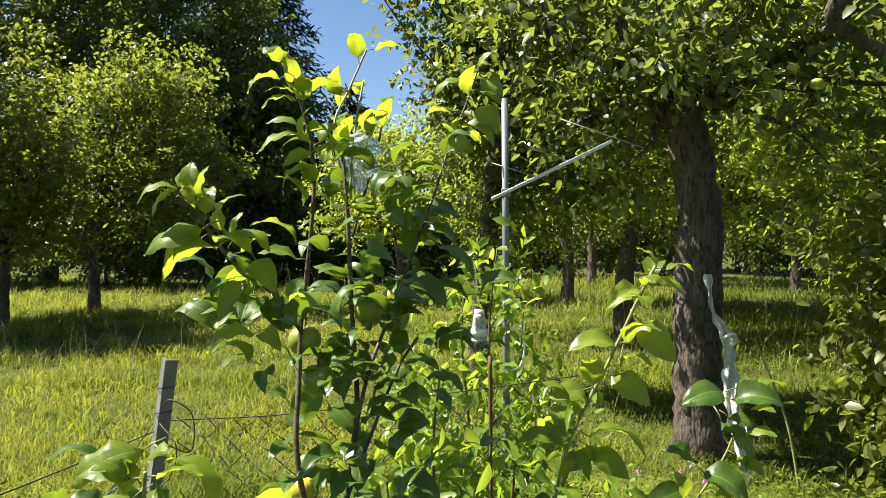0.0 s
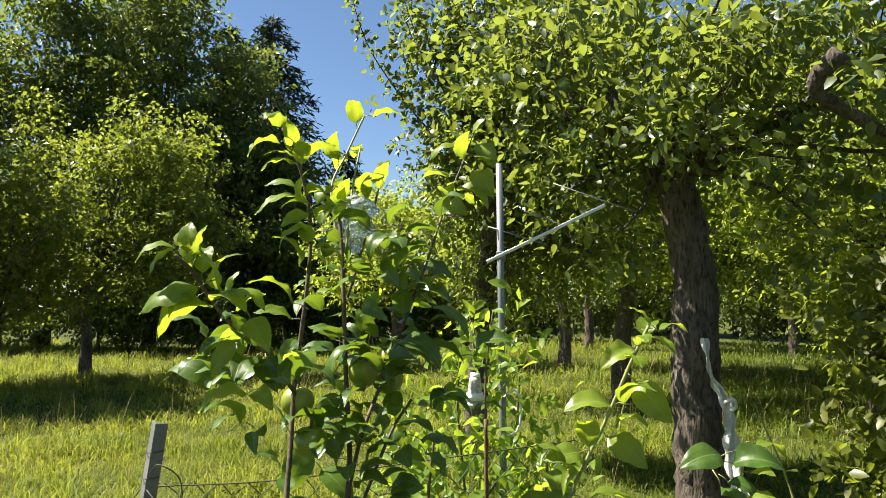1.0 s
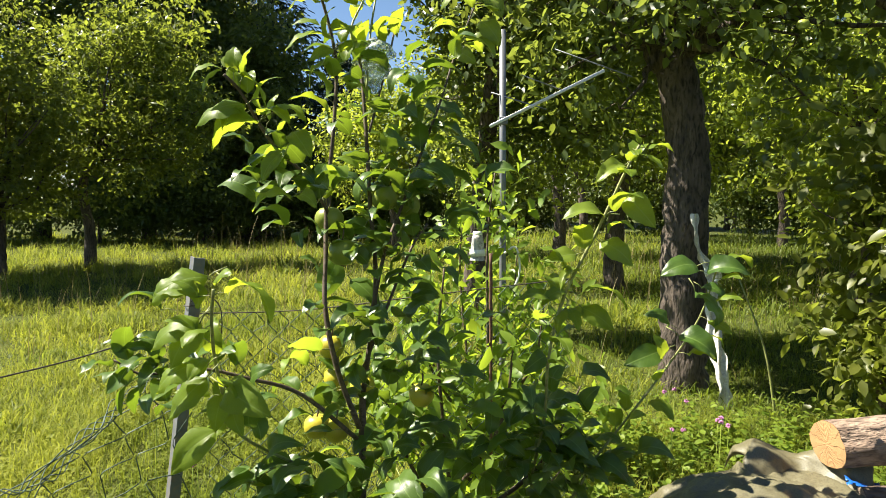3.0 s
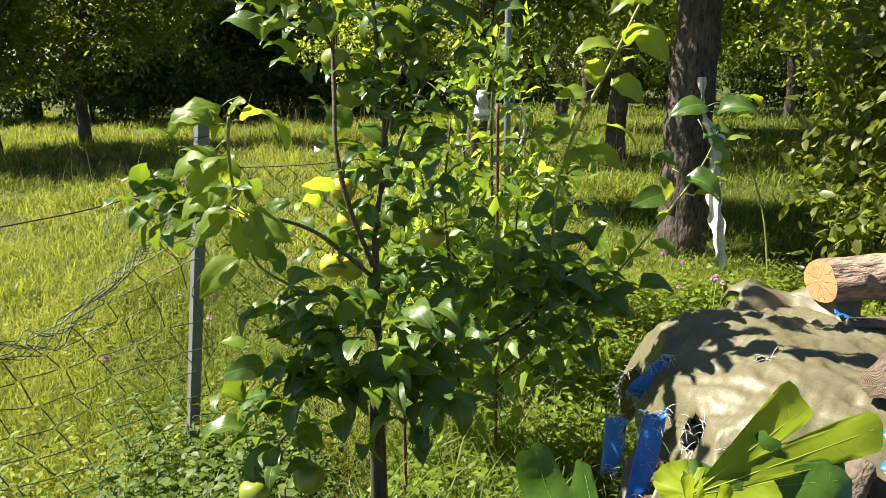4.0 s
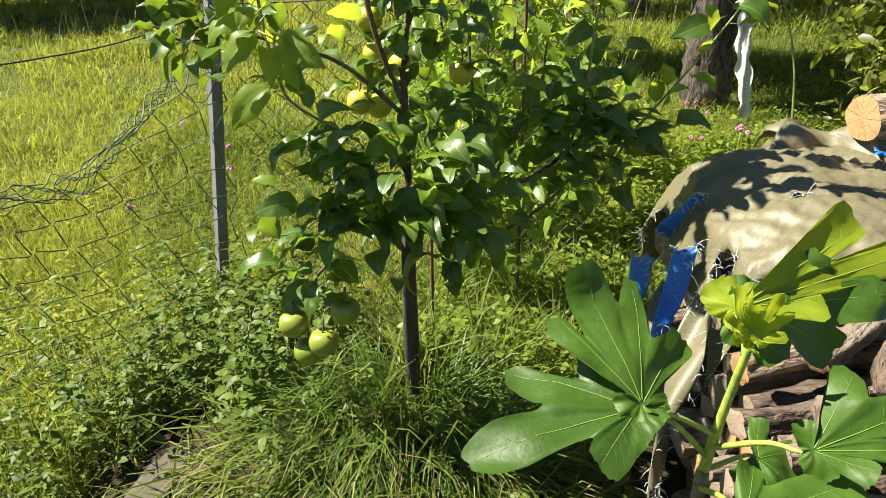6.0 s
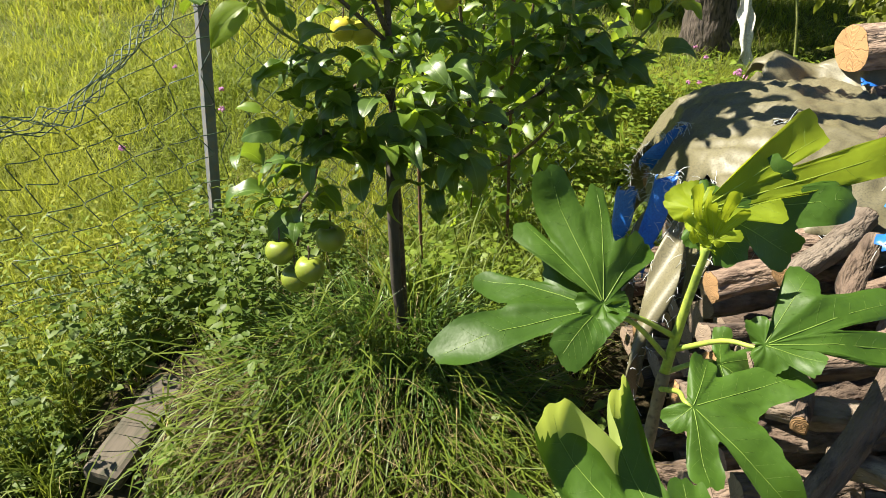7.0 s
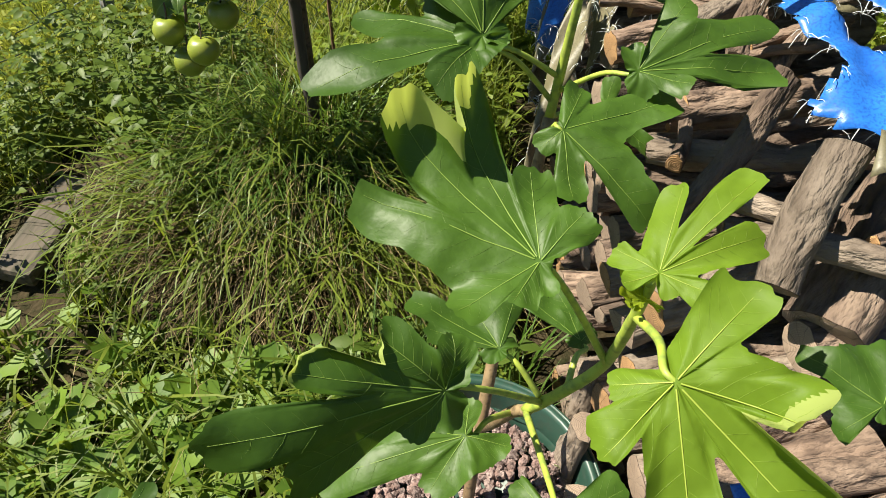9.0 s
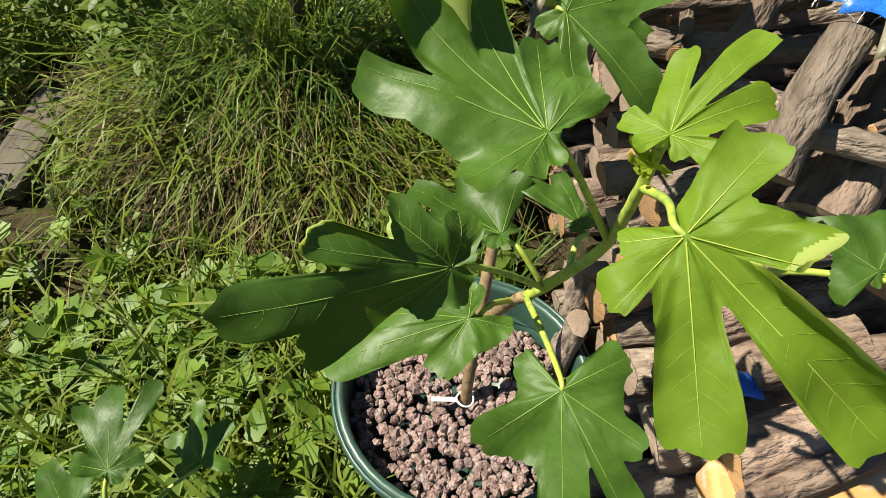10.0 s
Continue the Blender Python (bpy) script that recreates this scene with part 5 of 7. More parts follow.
# leaves all along the limbs
for nm, r0, r1, mat, pts in BOUGHS[1:]:
    line = spline(pts, 6)
    for i in range(2, len(line), 2):
        q = Vector(line[i])
        d = (Vector(line[i]) - Vector(line[i - 1])).normalized()
        th = rng.uniform(0, 6.28)
        s = d.cross(Vector((math.cos(th), math.sin(th), 0.2))).normalized()
        n = rng.uniform(0.06, 0.088)
        b = q + s * 0.022
        t = b + (s * 0.8 + d * 0.35 + Vector((0, 0, rng.uniform(-0.6, 0.2)))).normalized() * n
        add_leaf(b, t, "f" if (mat == "shoot" and i > 8) or (pts[-1][2] > 1.6 and i > len(line) * 0.45) else "m", Vector((s.x * 0.3, s.y * 0.3 - 0.2, 1)), rng, 1.0)
# fuller parts of the crown, joined: (centre, reach, count)
FULL = (((-0.22, 1.14, 0.83), (0.16, 0.10, 0.12), 44), ((-0.14, 1.17, 0.92), (0.17, 0.09, 0.08), 26), ((-0.06, 1.22, 0.80), (0.10, 0.08, 0.10), 34), ((-0.13, 1.44, 1.42), (0.14, 0.10, 0.16), 42), ((-0.12, 1.55, 1.68), (0.13, 0.09, 0.14), 24), ((-0.14, 1.38, 1.12), (0.13, 0.10, 0.16), 46),
        ((0.20, 1.44, 0.92), (0.17, 0.06, 0.11), 62), ((-0.50, 1.10, 1.17), (0.09, 0.06, 0.05), 9), ((-0.36, 1.06, 0.72), (0.07, 0.05, 0.08), 5), ((-0.30, 1.25, 1.55), (0.07, 0.06, 0.08), 16))


def leaf_arrays(me):
    co = np.zeros(len(me.vertices) * 3)
    me.vertices.foreach_get("co", co)
    uv = np.zeros(len(me.loops) * 2)
    me.uv_layers[0].data.foreach_get("uv", uv)
    return co.reshape(-1, 3), [tuple(p.vertices) for p in me.polygons], uv.reshape(-1, 2), [p.material_index for p in me.polygons]


DATA = [leaf_arrays(m) for m in PEAR_LEAVES["m"]]
V, Fc, U, W = [], [], [], []
count_v = 0
for c, reach, count in FULL:
    for i in range(int(count * 1.35)):
        q = Vector([c[k] + reach[k] * max(-1.5, min(1.5, rng.gauss(0, 0.6))) for k in range(3)])
        out = Vector((q.x - c[0], q.y - c[1] - 0.05, 0)).normalized()
        n = rng.uniform(0.062, 0.100)
        w = (out * 0.9 + Vector((rng.uniform(-0.7, 0.7), rng.uniform(-0.7, 0.4), rng.uniform(-0.55, 0.5)))).normalized()
        m = np.array(leaf_pose(q - ROOT, q + w * n - ROOT, Vector((rng.uniform(-0.9, 0.4), rng.uniform(-0.7, 0.4), 1)), n))
        co, fa, uv, wh = DATA[rng.randrange(len(DATA))]
        V.append(co @ m[:3, :3].T + m[:3, 3])
        Fc += [tuple(k + count_v for k in g) for g in fa]
        U.append(uv)
        young = rng.random() < 0.13
        W += [2 if young and k == 0 else k for k in wh]
        count_v += len(co)
me = mesh("foliage", np.concatenate(V), Fc, ["pear_mass", "shoot", "pear_far"], which=W)
me.uv_layers.new(name="UVMap").data.foreach_set("uv", np.concatenate(U).astype(np.float32).ravel())
part("foliage", me, pear_tree)["kind"] = "stuff"


def build_fruit(p, r, kind):
    green = kind == "fruit_green"
    t = thing("pear_fruit", p, "round green pear hanging among dark leaves" if green else "round yellow pear hanging in the sun", "fruit", "fruit on the pear tree")
    part("flesh", fruit_mesh(r, 0.96, kind), t)
    part("stalk", tube("stalk", spline([(0, 0, r * 0.72), (0.003, 0.002, r * 1.2), (0.002, 0.008, r * 1.7)], 3), 0.0018, 0.0022, "twig", 5), t)
    part("calyx", tube("calyx", [(0, 0, -r * 0.80), (0, 0, -r * 0.93)], 0.006, 0.004, "twig", 6), t)


for p, k in (((-0.106, 1.531, 1.545), "y"), ((-0.11, 1.53, 1.50), "g"), ((-0.155, 1.49, 1.52), "g"), ((-0.27, 1.40, 1.47), "g"), ((-0.23, 1.36, 1.40), "g"), ((-0.245, 1.356, 1.112), "y"), ((-0.201, 1.422, 1.075), "y"),
             ((-0.275, 1.30, 1.02), "y"), ((-0.235, 1.31, 1.01), "y"), ((-0.252, 1.34, 1.19), "y"), ((-0.06, 1.42, 1.06), "y"), ((-0.255, 1.247, 0.767), "g"),
             ((-0.335, 1.041, 0.553), "g"), ((-0.289, 1.075, 0.616), "g"), ((-0.375, 1.05, 0.52), "g"), ((-0.405, 1.06, 0.585), "g")):
    build_fruit(p, 0.0335 if k == "g" else 0.030, "fruit_green" if k == "g" else "fruit_yellow")

stake = thing("wooden_stake", (-0.176, 1.232, 0.1), "dark weathered wooden stake beside the pear trunk", "stake")
part("stake", tube("stake", [(0.015, 0.01, 0.0), (0.006, 0.008, 0.12), (-0.003, 0.0, 0.3), (0.0, 0.0, 0.5), (0.006, 0, 0.68)], 0.0145, 0.0135, "stake", 10, 0.05, 2), stake)
for i, (a, b) in enumerate((((-0.155, 1.5, 0.1), (-0.150, 1.5, 0.62)), ((0.10, 1.9, 0.0), (0.088, 1.9, 1.35)))):
    rod = thing("rusty_rod", a, "thin rusty ribbed steel rod stuck in the ground", "rod", "steel rods")
    v = Vector(b) - Vector(a)
    part("rod", tube("rod", [v * (k / 40) for k in range(41)], 0.005, 0.005, "rust", 6, 0.22, i), rod)

# crumpled clear film caught in the crown
rs = np.random.RandomState(9)
v, f = [], []
for i in range(19):
    for k in range(25):
        a = k / 24 * 6.283
        z = 0.10 * (i / 18 - 0.5)
        r = (0.040 + 0.010 * math.sin(i * 0.9)) * (0.55 + 0.45 * math.sin(i / 18 * 3.14)) * (1 + rs.uniform(-0.16, 0.16))
        v.append((r * math.cos(a) * 1.15, r * math.sin(a) * 0.7, z * 1.3))
for i in range(18):
    for k in range(24):
        f.append((i * 25 + k, i * 25 + k + 1, i * 25 + k + 26, i * 25 + k + 25))
film = thing("plastic_bag", (-0.205, 1.59, 1.85), "crumpled clear plastic bag hung in the pear tree", "bag")
part("film", mesh("film", v, f, ["film"], False), film, "", Matrix.Rotation(0.35, 4, "Y"))


# ---- younger pears behind ----
def build_back_pear(base, stems, lobes, count, seed, label):
    rs, rg = np.random.RandomState(seed), random.Random(seed)
    t = thing("pear_tree", base, label, "tree", "young pears behind")
    B = Vector(base)
    for s in stems:
        part("limb", tube("limb", spline([Vector(q) - B for q in s], 6), 0.009, 0.003, "twig", 6, 0.05, seed), t)
    pts = np.array([tuple(q) for s in stems for q in spline(s, 10)])
    near = pts[rs.randint(0, len(pts), count)] + rs.normal(size=(count, 3)) * np.array(lobes) - np.array(base)
    at = near + np.array(base)
    near = near[~((np.abs(at[:, 0] - 0.005) < 0.10) & (np.abs(at[:, 2] - 1.29) < 0.11) & (at[:, 1] < 2.92))]
    count = len(near)
    way = rs.normal(size=(count, 3)) + np.array((0, -0.3, -0.5))
    nor = rs.normal(size=(count, 3)) * 0.6 + np.array((-0.1, -0.3, 1))
    L = rs.uniform(0.05, 0.09, count)
    v, f = leaf_cloud(near, way, nor, L, L * rs.uniform(0.42, 0.56, count), 0.35, 0.4)
    ob = part("crown", cloud_mesh("crown", v, f, "pear_far"), t)
    ob["kind"] = "stuff"


build_back_pear((0.05, 2.75, 0.0), (((0.05, 2.75, 0.0), (0.06, 2.75, 0.7), (0.05, 2.8, 1.3), (0.08, 2.85, 1.62)), ((0.05, 2.75, 0.4), (-0.2, 2.7, 0.8), (-0.28, 2.75, 1.2)), ((0.06, 2.75, 0.5), (0.25, 2.7, 0.8), (0.30, 2.7, 1.1)), ((0.06, 2.75, 0.2), (-0.25, 2.6, 0.5), (-0.4, 2.5, 0.75)), ((0.06, 2.75, 0.25), (0.3, 2.5, 0.5), (0.42, 2.4, 0.8))),
                (0.085, 0.08, 0.08), 1350, 61, "young pear tree with light green leaves beside the pole")
build_back_pear((-0.05, 2.05, 0.05), (((-0.05, 2.05, 0.05), (-0.04, 2.0, 0.5), (-0.08, 1.98, 1.0), (-0.06, 1.98, 1.3)), ((-0.05, 2.05, 0.5), (0.12, 1.95, 0.8), (0.16, 1.95, 1.05)), ((-0.05, 2.05, 0.4), (-0.2, 2.0, 0.7), (-0.22, 2.0, 0.95)), ((-0.05, 2.05, 0.3), (0.15, 1.9, 0.5), (0.3, 1.85, 0.7))),
                (0.075, 0.06, 0.075), 520, 62, "slim young pear tree with sunlit leaves")
build_back_pear((-0.1, 3.5, 0.0), (((-0.1, 3.5, 0.0), (-0.08, 3.5, 0.6), (-0.12, 3.5, 1.1), (-0.1, 3.5, 1.45)), ((-0.08, 3.5, 0.5), (0.15, 3.45, 0.9), (0.2, 3.45, 1.3)), ((-0.08, 3.5, 0.4), (-0.35, 3.45, 0.7), (-0.4, 3.45, 1.1))),
                (0.10, 0.09, 0.09), 700, 63, "bushy young pear tree in the meadow")


# ---- woodpile ----
def log_piece(a, b, r0, r1, mat, end, label, seed, split=False, rough=0.10, bend=0.02, sides=16):
    """One log from a to b: bark with knots and two cut ends, each with rings of its own."""
    rg = random.Random(seed)
    A, B = Vector(a), Vector(b)
    t = thing("log", A, label, "log", "logs in the woodpile")
    ax = B - A
    n = ax.length
    d = ax.normalized()
    s = d.cross(Vector((0, 0, 1))).normalized()
    u = s.cross(d)
    prof = []
    ph, ph2 = rg.uniform(0, 6), rg.uniform(0, 90)
    oval = rg.uniform(0.82, 1.0)
    for k in range(sides):
        an = 2 * math.pi * k / sides
        rr = 1 + rg.uniform(-rough, rough) * 0.5 + 0.9 * rough * noise.noise((math.cos(an) * 1.3 + ph2, math.sin(an) * 1.3, 0))
        if split and math.sin(an + seed) < -0.25:
            rr *= 0.25 / max(0.25, -math.sin(an + seed)) * 0.9
        prof.append((math.cos(an) * rr, math.sin(an) * rr * oval))
    m = 14
    knots = [(rg.uniform(0.1, 0.9), rg.randrange(sides), rg.uniform(0.12, 0.4)) for _ in range(2)]
    v, f = [], []
    for i in range(m + 1):
        q = i / m
        off = s * bend * math.sin(q * 3.1 + ph) + u * bend * math.cos(q * 2.7 + ph)
        r = r0 + (r1 - r0) * q
        for k, (x, y) in enumerate(prof):
            an = 2 * math.pi * k / sides
            g = 1 + rg.uniform(-rough, rough) * 0.35 + 1.3 * rough * noise.noise((math.cos(an) * 1.6 + ph2, math.sin(an) * 1.6, q * n * 14))
            for kq, kk, size in knots:
                dist = math.hypot((q - kq) * n / 0.025, min(abs(k - kk), sides - abs(k - kk)) * 0.8)
                g += size * math.exp(-dist * dist)
            v.append(ax * q + off + (s * x + u * y) * r * g)
    for i in range(m):
        for k in range(sides):
            j = (k + 1) % sides
            f.append((i * sides + k, i * sides + j, (i + 1) * sides + j, (i + 1) * sides + k))
    turn = Matrix((s, u, d))
    part("bark", mesh("bark", [turn @ q for q in v], f, [mat]), t, "", turn.transposed().to_4x4())
    for e, sgn in ((0, -1), (m, 1)):
        ring = [v[e * sides + k] for k in range(sides)]
        c = sum(ring, Vector()) / sides
        cv, cf = [q + d * sgn * 0.0008 for q in ring], []
        for lev, sc in ((1, 0.72), (2, 0.4), (3, 0.12)):
            for q in ring:
                cv.append(c + (q - c) * sc + d * sgn * (0.002 + rg.uniform(-1, 1) * 0.0005))
        for lev in range(3):
            for k in range(sides):
                j = (k + 1) % sides
                g = (lev * sides + k, lev * sides + j, (lev + 1) * sides + j, (lev + 1) * sides + k)
                cf.append(g if sgn > 0 else g[::-1])
        cf.append(tuple(3 * sides + k for k in range(sides)) if sgn > 0 else tuple(3 * sides + k for k in range(sides - 1, -1, -1)))
        part("cut_face", mesh("cut_face", [turn @ (q - c) for q in cv], cf, [end], False), t, "", Matrix.Translation(c) @ turn.transposed().to_4x4())
    return t


BROWN = "reddish-brown firewood log with flaking bark"
GREYL = "grey weathered firewood log stacked in the pile"
# the stacked front of the pile: ends towards the garden
rg = random.Random(21)
row = 0
z = 0.035
while z < 0.60:
    y = -0.30 + (row % 2) * 0.04
    while y < 1.75:
        r = rg.uniform(0.020, 0.046)
        x = 0.43 + 0.10 * max(0, y) / 1.7 + rg.uniform(-0.05, 0.10) + z * 0.07
        if y < 0.35 and z > 0.30:
            x += 0.10
        n = rg.uniform(0.45, 0.7)
        tilt = rg.uniform(-0.16, 0.16)
        mat = rg.choice(("log_bark", "log_bark", "grey_log"))
        if not (y < 0.25 and z > 0.42):
            log_piece((x, y, z), (x + n, y + tilt * n + 0.12, z + rg.uniform(-0.03, 0.03)), r, r * rg.uniform(0.85, 1.1), mat, rg.choice(("old_cut", "old_cut", "cut")),
                      BROWN if mat == "log_bark" else GREYL, rg.randrange(9999), rg.random() < 0.18, 0.13, 0.016, 14)
        y += r * 2.05 + rg.uniform(0, 0.04)
    row += 1
    z += 0.072
# the loose logs on top
TOP = (
    ((0.600, 0.325, 0.655), (0.672, 0.45, 0.775), 0.026, 0.028, "grey_log", "old_cut", "smooth grey-brown branch log lying aslant"),
    ((0.69, 0.33, 0.57), (0.90, 0.56, 0.72), 0.055, 0.052, "log_bark", "old_cut", "thick log with flaky reddish bark"),
    ((0.80, 0.26, 0.50), (1.05, 0.50, 0.70), 0.045, 0.04, "log_bark", "old_cut", BROWN),
    ((0.475, 0.42, 0.66), (0.64, 0.60, 0.79), 0.021, 0.026, "log_bark", "old_cut", "rough split log with deep grooves along it"),
    ((0.46, 0.64, 0.69), (0.78, 0.70, 0.705), 0.030, 0.030, "log_bark", "old_cut", "straight reddish log with small knots"),
    ((0.45, 0.56, 0.64), (0.75, 0.60, 0.64), 0.028, 0.03, "log_bark", "old_cut", BROWN),
    ((0.44, 0.50, 0.585), (0.70, 0.52, 0.60), 0.03, 0.03, "log_bark", "old_cut", BROWN),
    ((0.465, 0.83, 0.70), (0.72, 0.90, 0.72), 0.028, 0.027, "log_bark", "cut", "short log with a pale split end"),
    ((0.43, 0.74, 0.66), (0.64, 0.80, 0.655), 0.026, 0.025, "log_bark", "old_cut", BROWN),
    ((0.56, 0.80, 0.735), (0.74, 0.95, 0.79), 0.023, 0.024, "grey_log", "cut", "short log with torn bark at its end"),
    ((0.62, 0.70, 0.76), (0.66, 0.77, 0.84), 0.018, 0.016, "log_bark", "old_cut", "short upright branch stub with a broken top"),
    ((0.915, 1.545, 0.925), (1.40, 1.62, 0.935), 0.066, 0.071, "log_bark", "cut", "thick sawn log with a bright orange-brown cut face"),
    ((0.95, 1.46, 0.848), (1.5, 1.42, 0.88), 0.024, 0.022, "log_bark", "old_cut", "thin branch lying across the tarpaulin"),
    ((0.80, 1.05, 0.90), (1.1, 1.30, 0.93), 0.032, 0.03, "log_bark", "old_cut", "branch lying on the tarpaulin"),
    ((0.50, 0.15, 0.30), (0.82, 0.17, 0.33), 0.050, 0.048, "grey_log", "old_cut", "pale split log at the foot of the pile"),
    ((0.52, 0.20, 0.34), (0.80, 0.24, 0.40), 0.045, 0.045, "log_bark", "old_cut", BROWN),
)
for i, (a, b, r0, r1, mat, end, label) in enumerate(TOP):
    log_piece(a, b, r0, r1, mat, end, label, 300 + i, i in (1, 3, 5, 14), 0.05 if i in (0, 11) else 0.14, 0.010, 20)
rg = random.Random(77)
for i in range(26):
    x, y, a = rg.uniform(0.44, 0.86), rg.uniform(0.36, 0.96), rg.uniform(-0.6, 1.2)
    n, r = rg.uniform(0.10, 0.22), rg.uniform(0.011, 0.024)
    z = 0.655 + 0.10 * (y - 0.36) + rg.uniform(-0.02, 0.03)
    mat = rg.choice(("log_bark", "log_bark", "grey_log"))
    log_piece((x, y, z), (x + n * math.cos(a), y + n * math.sin(a), z + rg.uniform(-0.02, 0.05)), r, r * rg.uniform(0.8, 1.1), mat, rg.choice(("old_cut", "cut")), "short broken branch piece lying loose on the pile", 700 + i, rg.random() < 0.4, 0.2, 0.01, 10)
split = thing("split_wood", (0.545, 0.035, 0.345), "freshly split orange wood billet", "log", "logs in the woodpile")
sv, sf = box_data((0, -0.045, -0.035), (0.27, 0.04, 0.03), 0.012)
sv = [Vector((q.x, q.y + 0.02 * math.sin(q.x * 14), q.z + 0.012 * math.sin(q.x * 23 + q.y * 30))) for q in sv]
part("billet", mesh("billet", sv, sf, ["orange"]), split, "", Matrix.Rotation(0.06, 4, "Z"))
for i, (x, y, h) in enumerate(((0.40, 0.20, 0.26), (0.41, 0.30, 0.32), (0.42, 0.10, 0.24), (0.43, 0.40, 0.34))):
    log_piece((x, y, -0.03), (x + 0.02, y + 0.02, h), 0.035, 0.03, "grey_log", "old_cut", "grey split log standing against the pile", 400 + i, True, 0.16, 0.006, 12)


# ---- tarpaulins ----
def crease(x, y, s, seed):
    """A sharp ridge pattern, as in stiff cloth."""
    return 1 - abs(noise.noise((x * s, y * s, seed))) * 2.2


def tarp_z(x, y):
    z = 0.832 - 1.15 * max(0, 0.75 - x) ** 2 - 1.9 * max(0, y - 1.45) ** 2 - 0.15 * max(0, 1.15 - y)
    z += 0.020 * noise.noise((x * 2.4, y * 3.2, 1.0)) + 0.012 * crease(x * 0.7 + 0.4 * y, y - 0.3 * x, 3.6, 3.0) + 0.010 * crease(0.5 * x - 0.5 * y, y * 0.9 + 0.3 * x, 9, 5.0) + 0.008 * crease(x + y, 0.6 * y, 21, 7.0) + 0.005 * crease(0.5 * x, y - x, 45, 9.0)
    z += 0.035 * math.exp(-((y - 1.62) / 0.07) ** 2) * (1 if 0.72 < x < 0.95 else 0.3)
    return z


def sheet(name, place, nu, nv, mat, parent, thick=0.0015, ragged=0.0, seed=0, holes=(), label=""):
    """A cloth-like sheet over a grid, with torn edges and holes."""
    rg2 = random.Random(seed)
    v = [Vector(place(i / nu, j / nv)) for j in range(nv + 1) for i in range(nu + 1)]
    f = []
    for j in range(nv):
        for i in range(nu):
            u, w = (i + 0.5) / nu, (j + 0.5) / nv
            edge = min(u, 1 - u, w, 1 - w)
            if ragged and edge < ragged * (0.6 + 0.9 * noise.noise((u * 9 + seed, w * 9, seed))):
                continue
            if any(((u - a) / c) ** 2 + ((w - b) / e) ** 2 < 1 + 0.5 * noise.noise((u * 40, w * 40, seed)) for a, b, c, e in holes):
                continue
            o = j * (nu + 1) + i
            f.append((o, o + 1, o + nu + 2, o + nu + 1))
    bm = bmesh.new()
    bv = [bm.verts.new(q) for q in v]
    for g in f:
        bm.faces.new([bv[k] for k in g])
    loose = [q for q in bm.verts if not q.link_faces]
    bmesh.ops.delete(bm, geom=loose, context="VERTS")
    bmesh.ops.recalc_face_normals(bm, faces=list(bm.faces))
    rim = [(q.verts[0].co.copy(), q.verts[1].co.copy()) for q in bm.edges if len(q.link_faces) == 1]
    for g in bm.faces:
        g.smooth = True
    me = bpy.data.meshes.new(name)
    bm.to_mesh(me)
    bm.free()
    me.materials.append(MAT[mat])
    ob = part(name, me, parent, label)
    md = ob.modifiers.new("thickness", "SOLIDIFY")
    md.thickness = thick
    return ob, rim


def threads(rim, parent, share, seed, lo=0.008, hi=0.03):
    rg2 = random.Random(seed)
    pieces = []
    for a, b in rim:
        for k in range(2):
            if rg2.random() > share:
                continue
            q = a.lerp(b, rg2.random())
            w = Vector((rg2.uniform(-1, 1), rg2.uniform(-1, 0.3), rg2.uniform(-0.9, 0.6))).normalized() * rg2.uniform(lo, hi)
            pieces.append(tube_data([q, q + w * 0.5 + Vector((0, 0, 0.002)), q + w - Vector((0, 0, 0.003))], 0.0007, 0.0004, 3, cap=False))
    if pieces:
        ob = part("frayed_threads", joined("frayed_threads", pieces, "fray"), parent, "pale frayed threads")
        ob["kind"] = "stuff"


tarp = thing("olive_tarpaulin", (0.45, 1.0, 0.0), "wrinkled olive tarpaulin with torn edges over the woodpile", "tarpaulin")
TO = Vector((0.45, 1.0, 0.0))


def tarp_place(u, w):
    y = 0.93 + 1.02 * w + 0.03 * math.sin(u * 12)
    x0 = 0.455 + 0.12 * max(0, w - 0.45) + 0.02 * math.sin(w * 14)
    x = x0 + (1.75 - x0) * u ** 1.25
    z = tarp_z(x, y)
    if u < 0.07:
        z -= (0.07 - u) / 0.07 * 0.11
        x -= (0.07 - u) * 0.15
    if w < 0.09:
        z -= (0.09 - w) * 0.9
    return Vector((x, y, z)) - TO


ob, rim = sheet("cover", tarp_place, 150, 110, "tarp", tarp, 0.0012, 0.012, 4, ((0.05, 0.16, 0.018, 0.03), (0.25, 0.30, 0.01, 0.012), (0.10, 0.035, 0.05, 0.03)))
threads(rim, tarp, 0.8, 6, 0.01, 0.035)
# the loose roll at the back
ob, rim = sheet("fold", lambda u, w: Vector((0.73 + 0.27 * u + 0.03 * noise.noise((u * 5, w * 5, 1)), 1.50 + 0.22 * w + 0.03 * math.sin(u * 5), 0.775 + 0.095 * math.sin(w * 3.0) + 0.02 * math.sin(u * 9) + 0.03 * u + 0.020 * abs(noise.noise((u * 4, w * 2, 3))) + 0.005 * noise.noise((u * 14, w * 9, 5)))) - TO, 44, 30, "tarp", tarp, 0.0015)
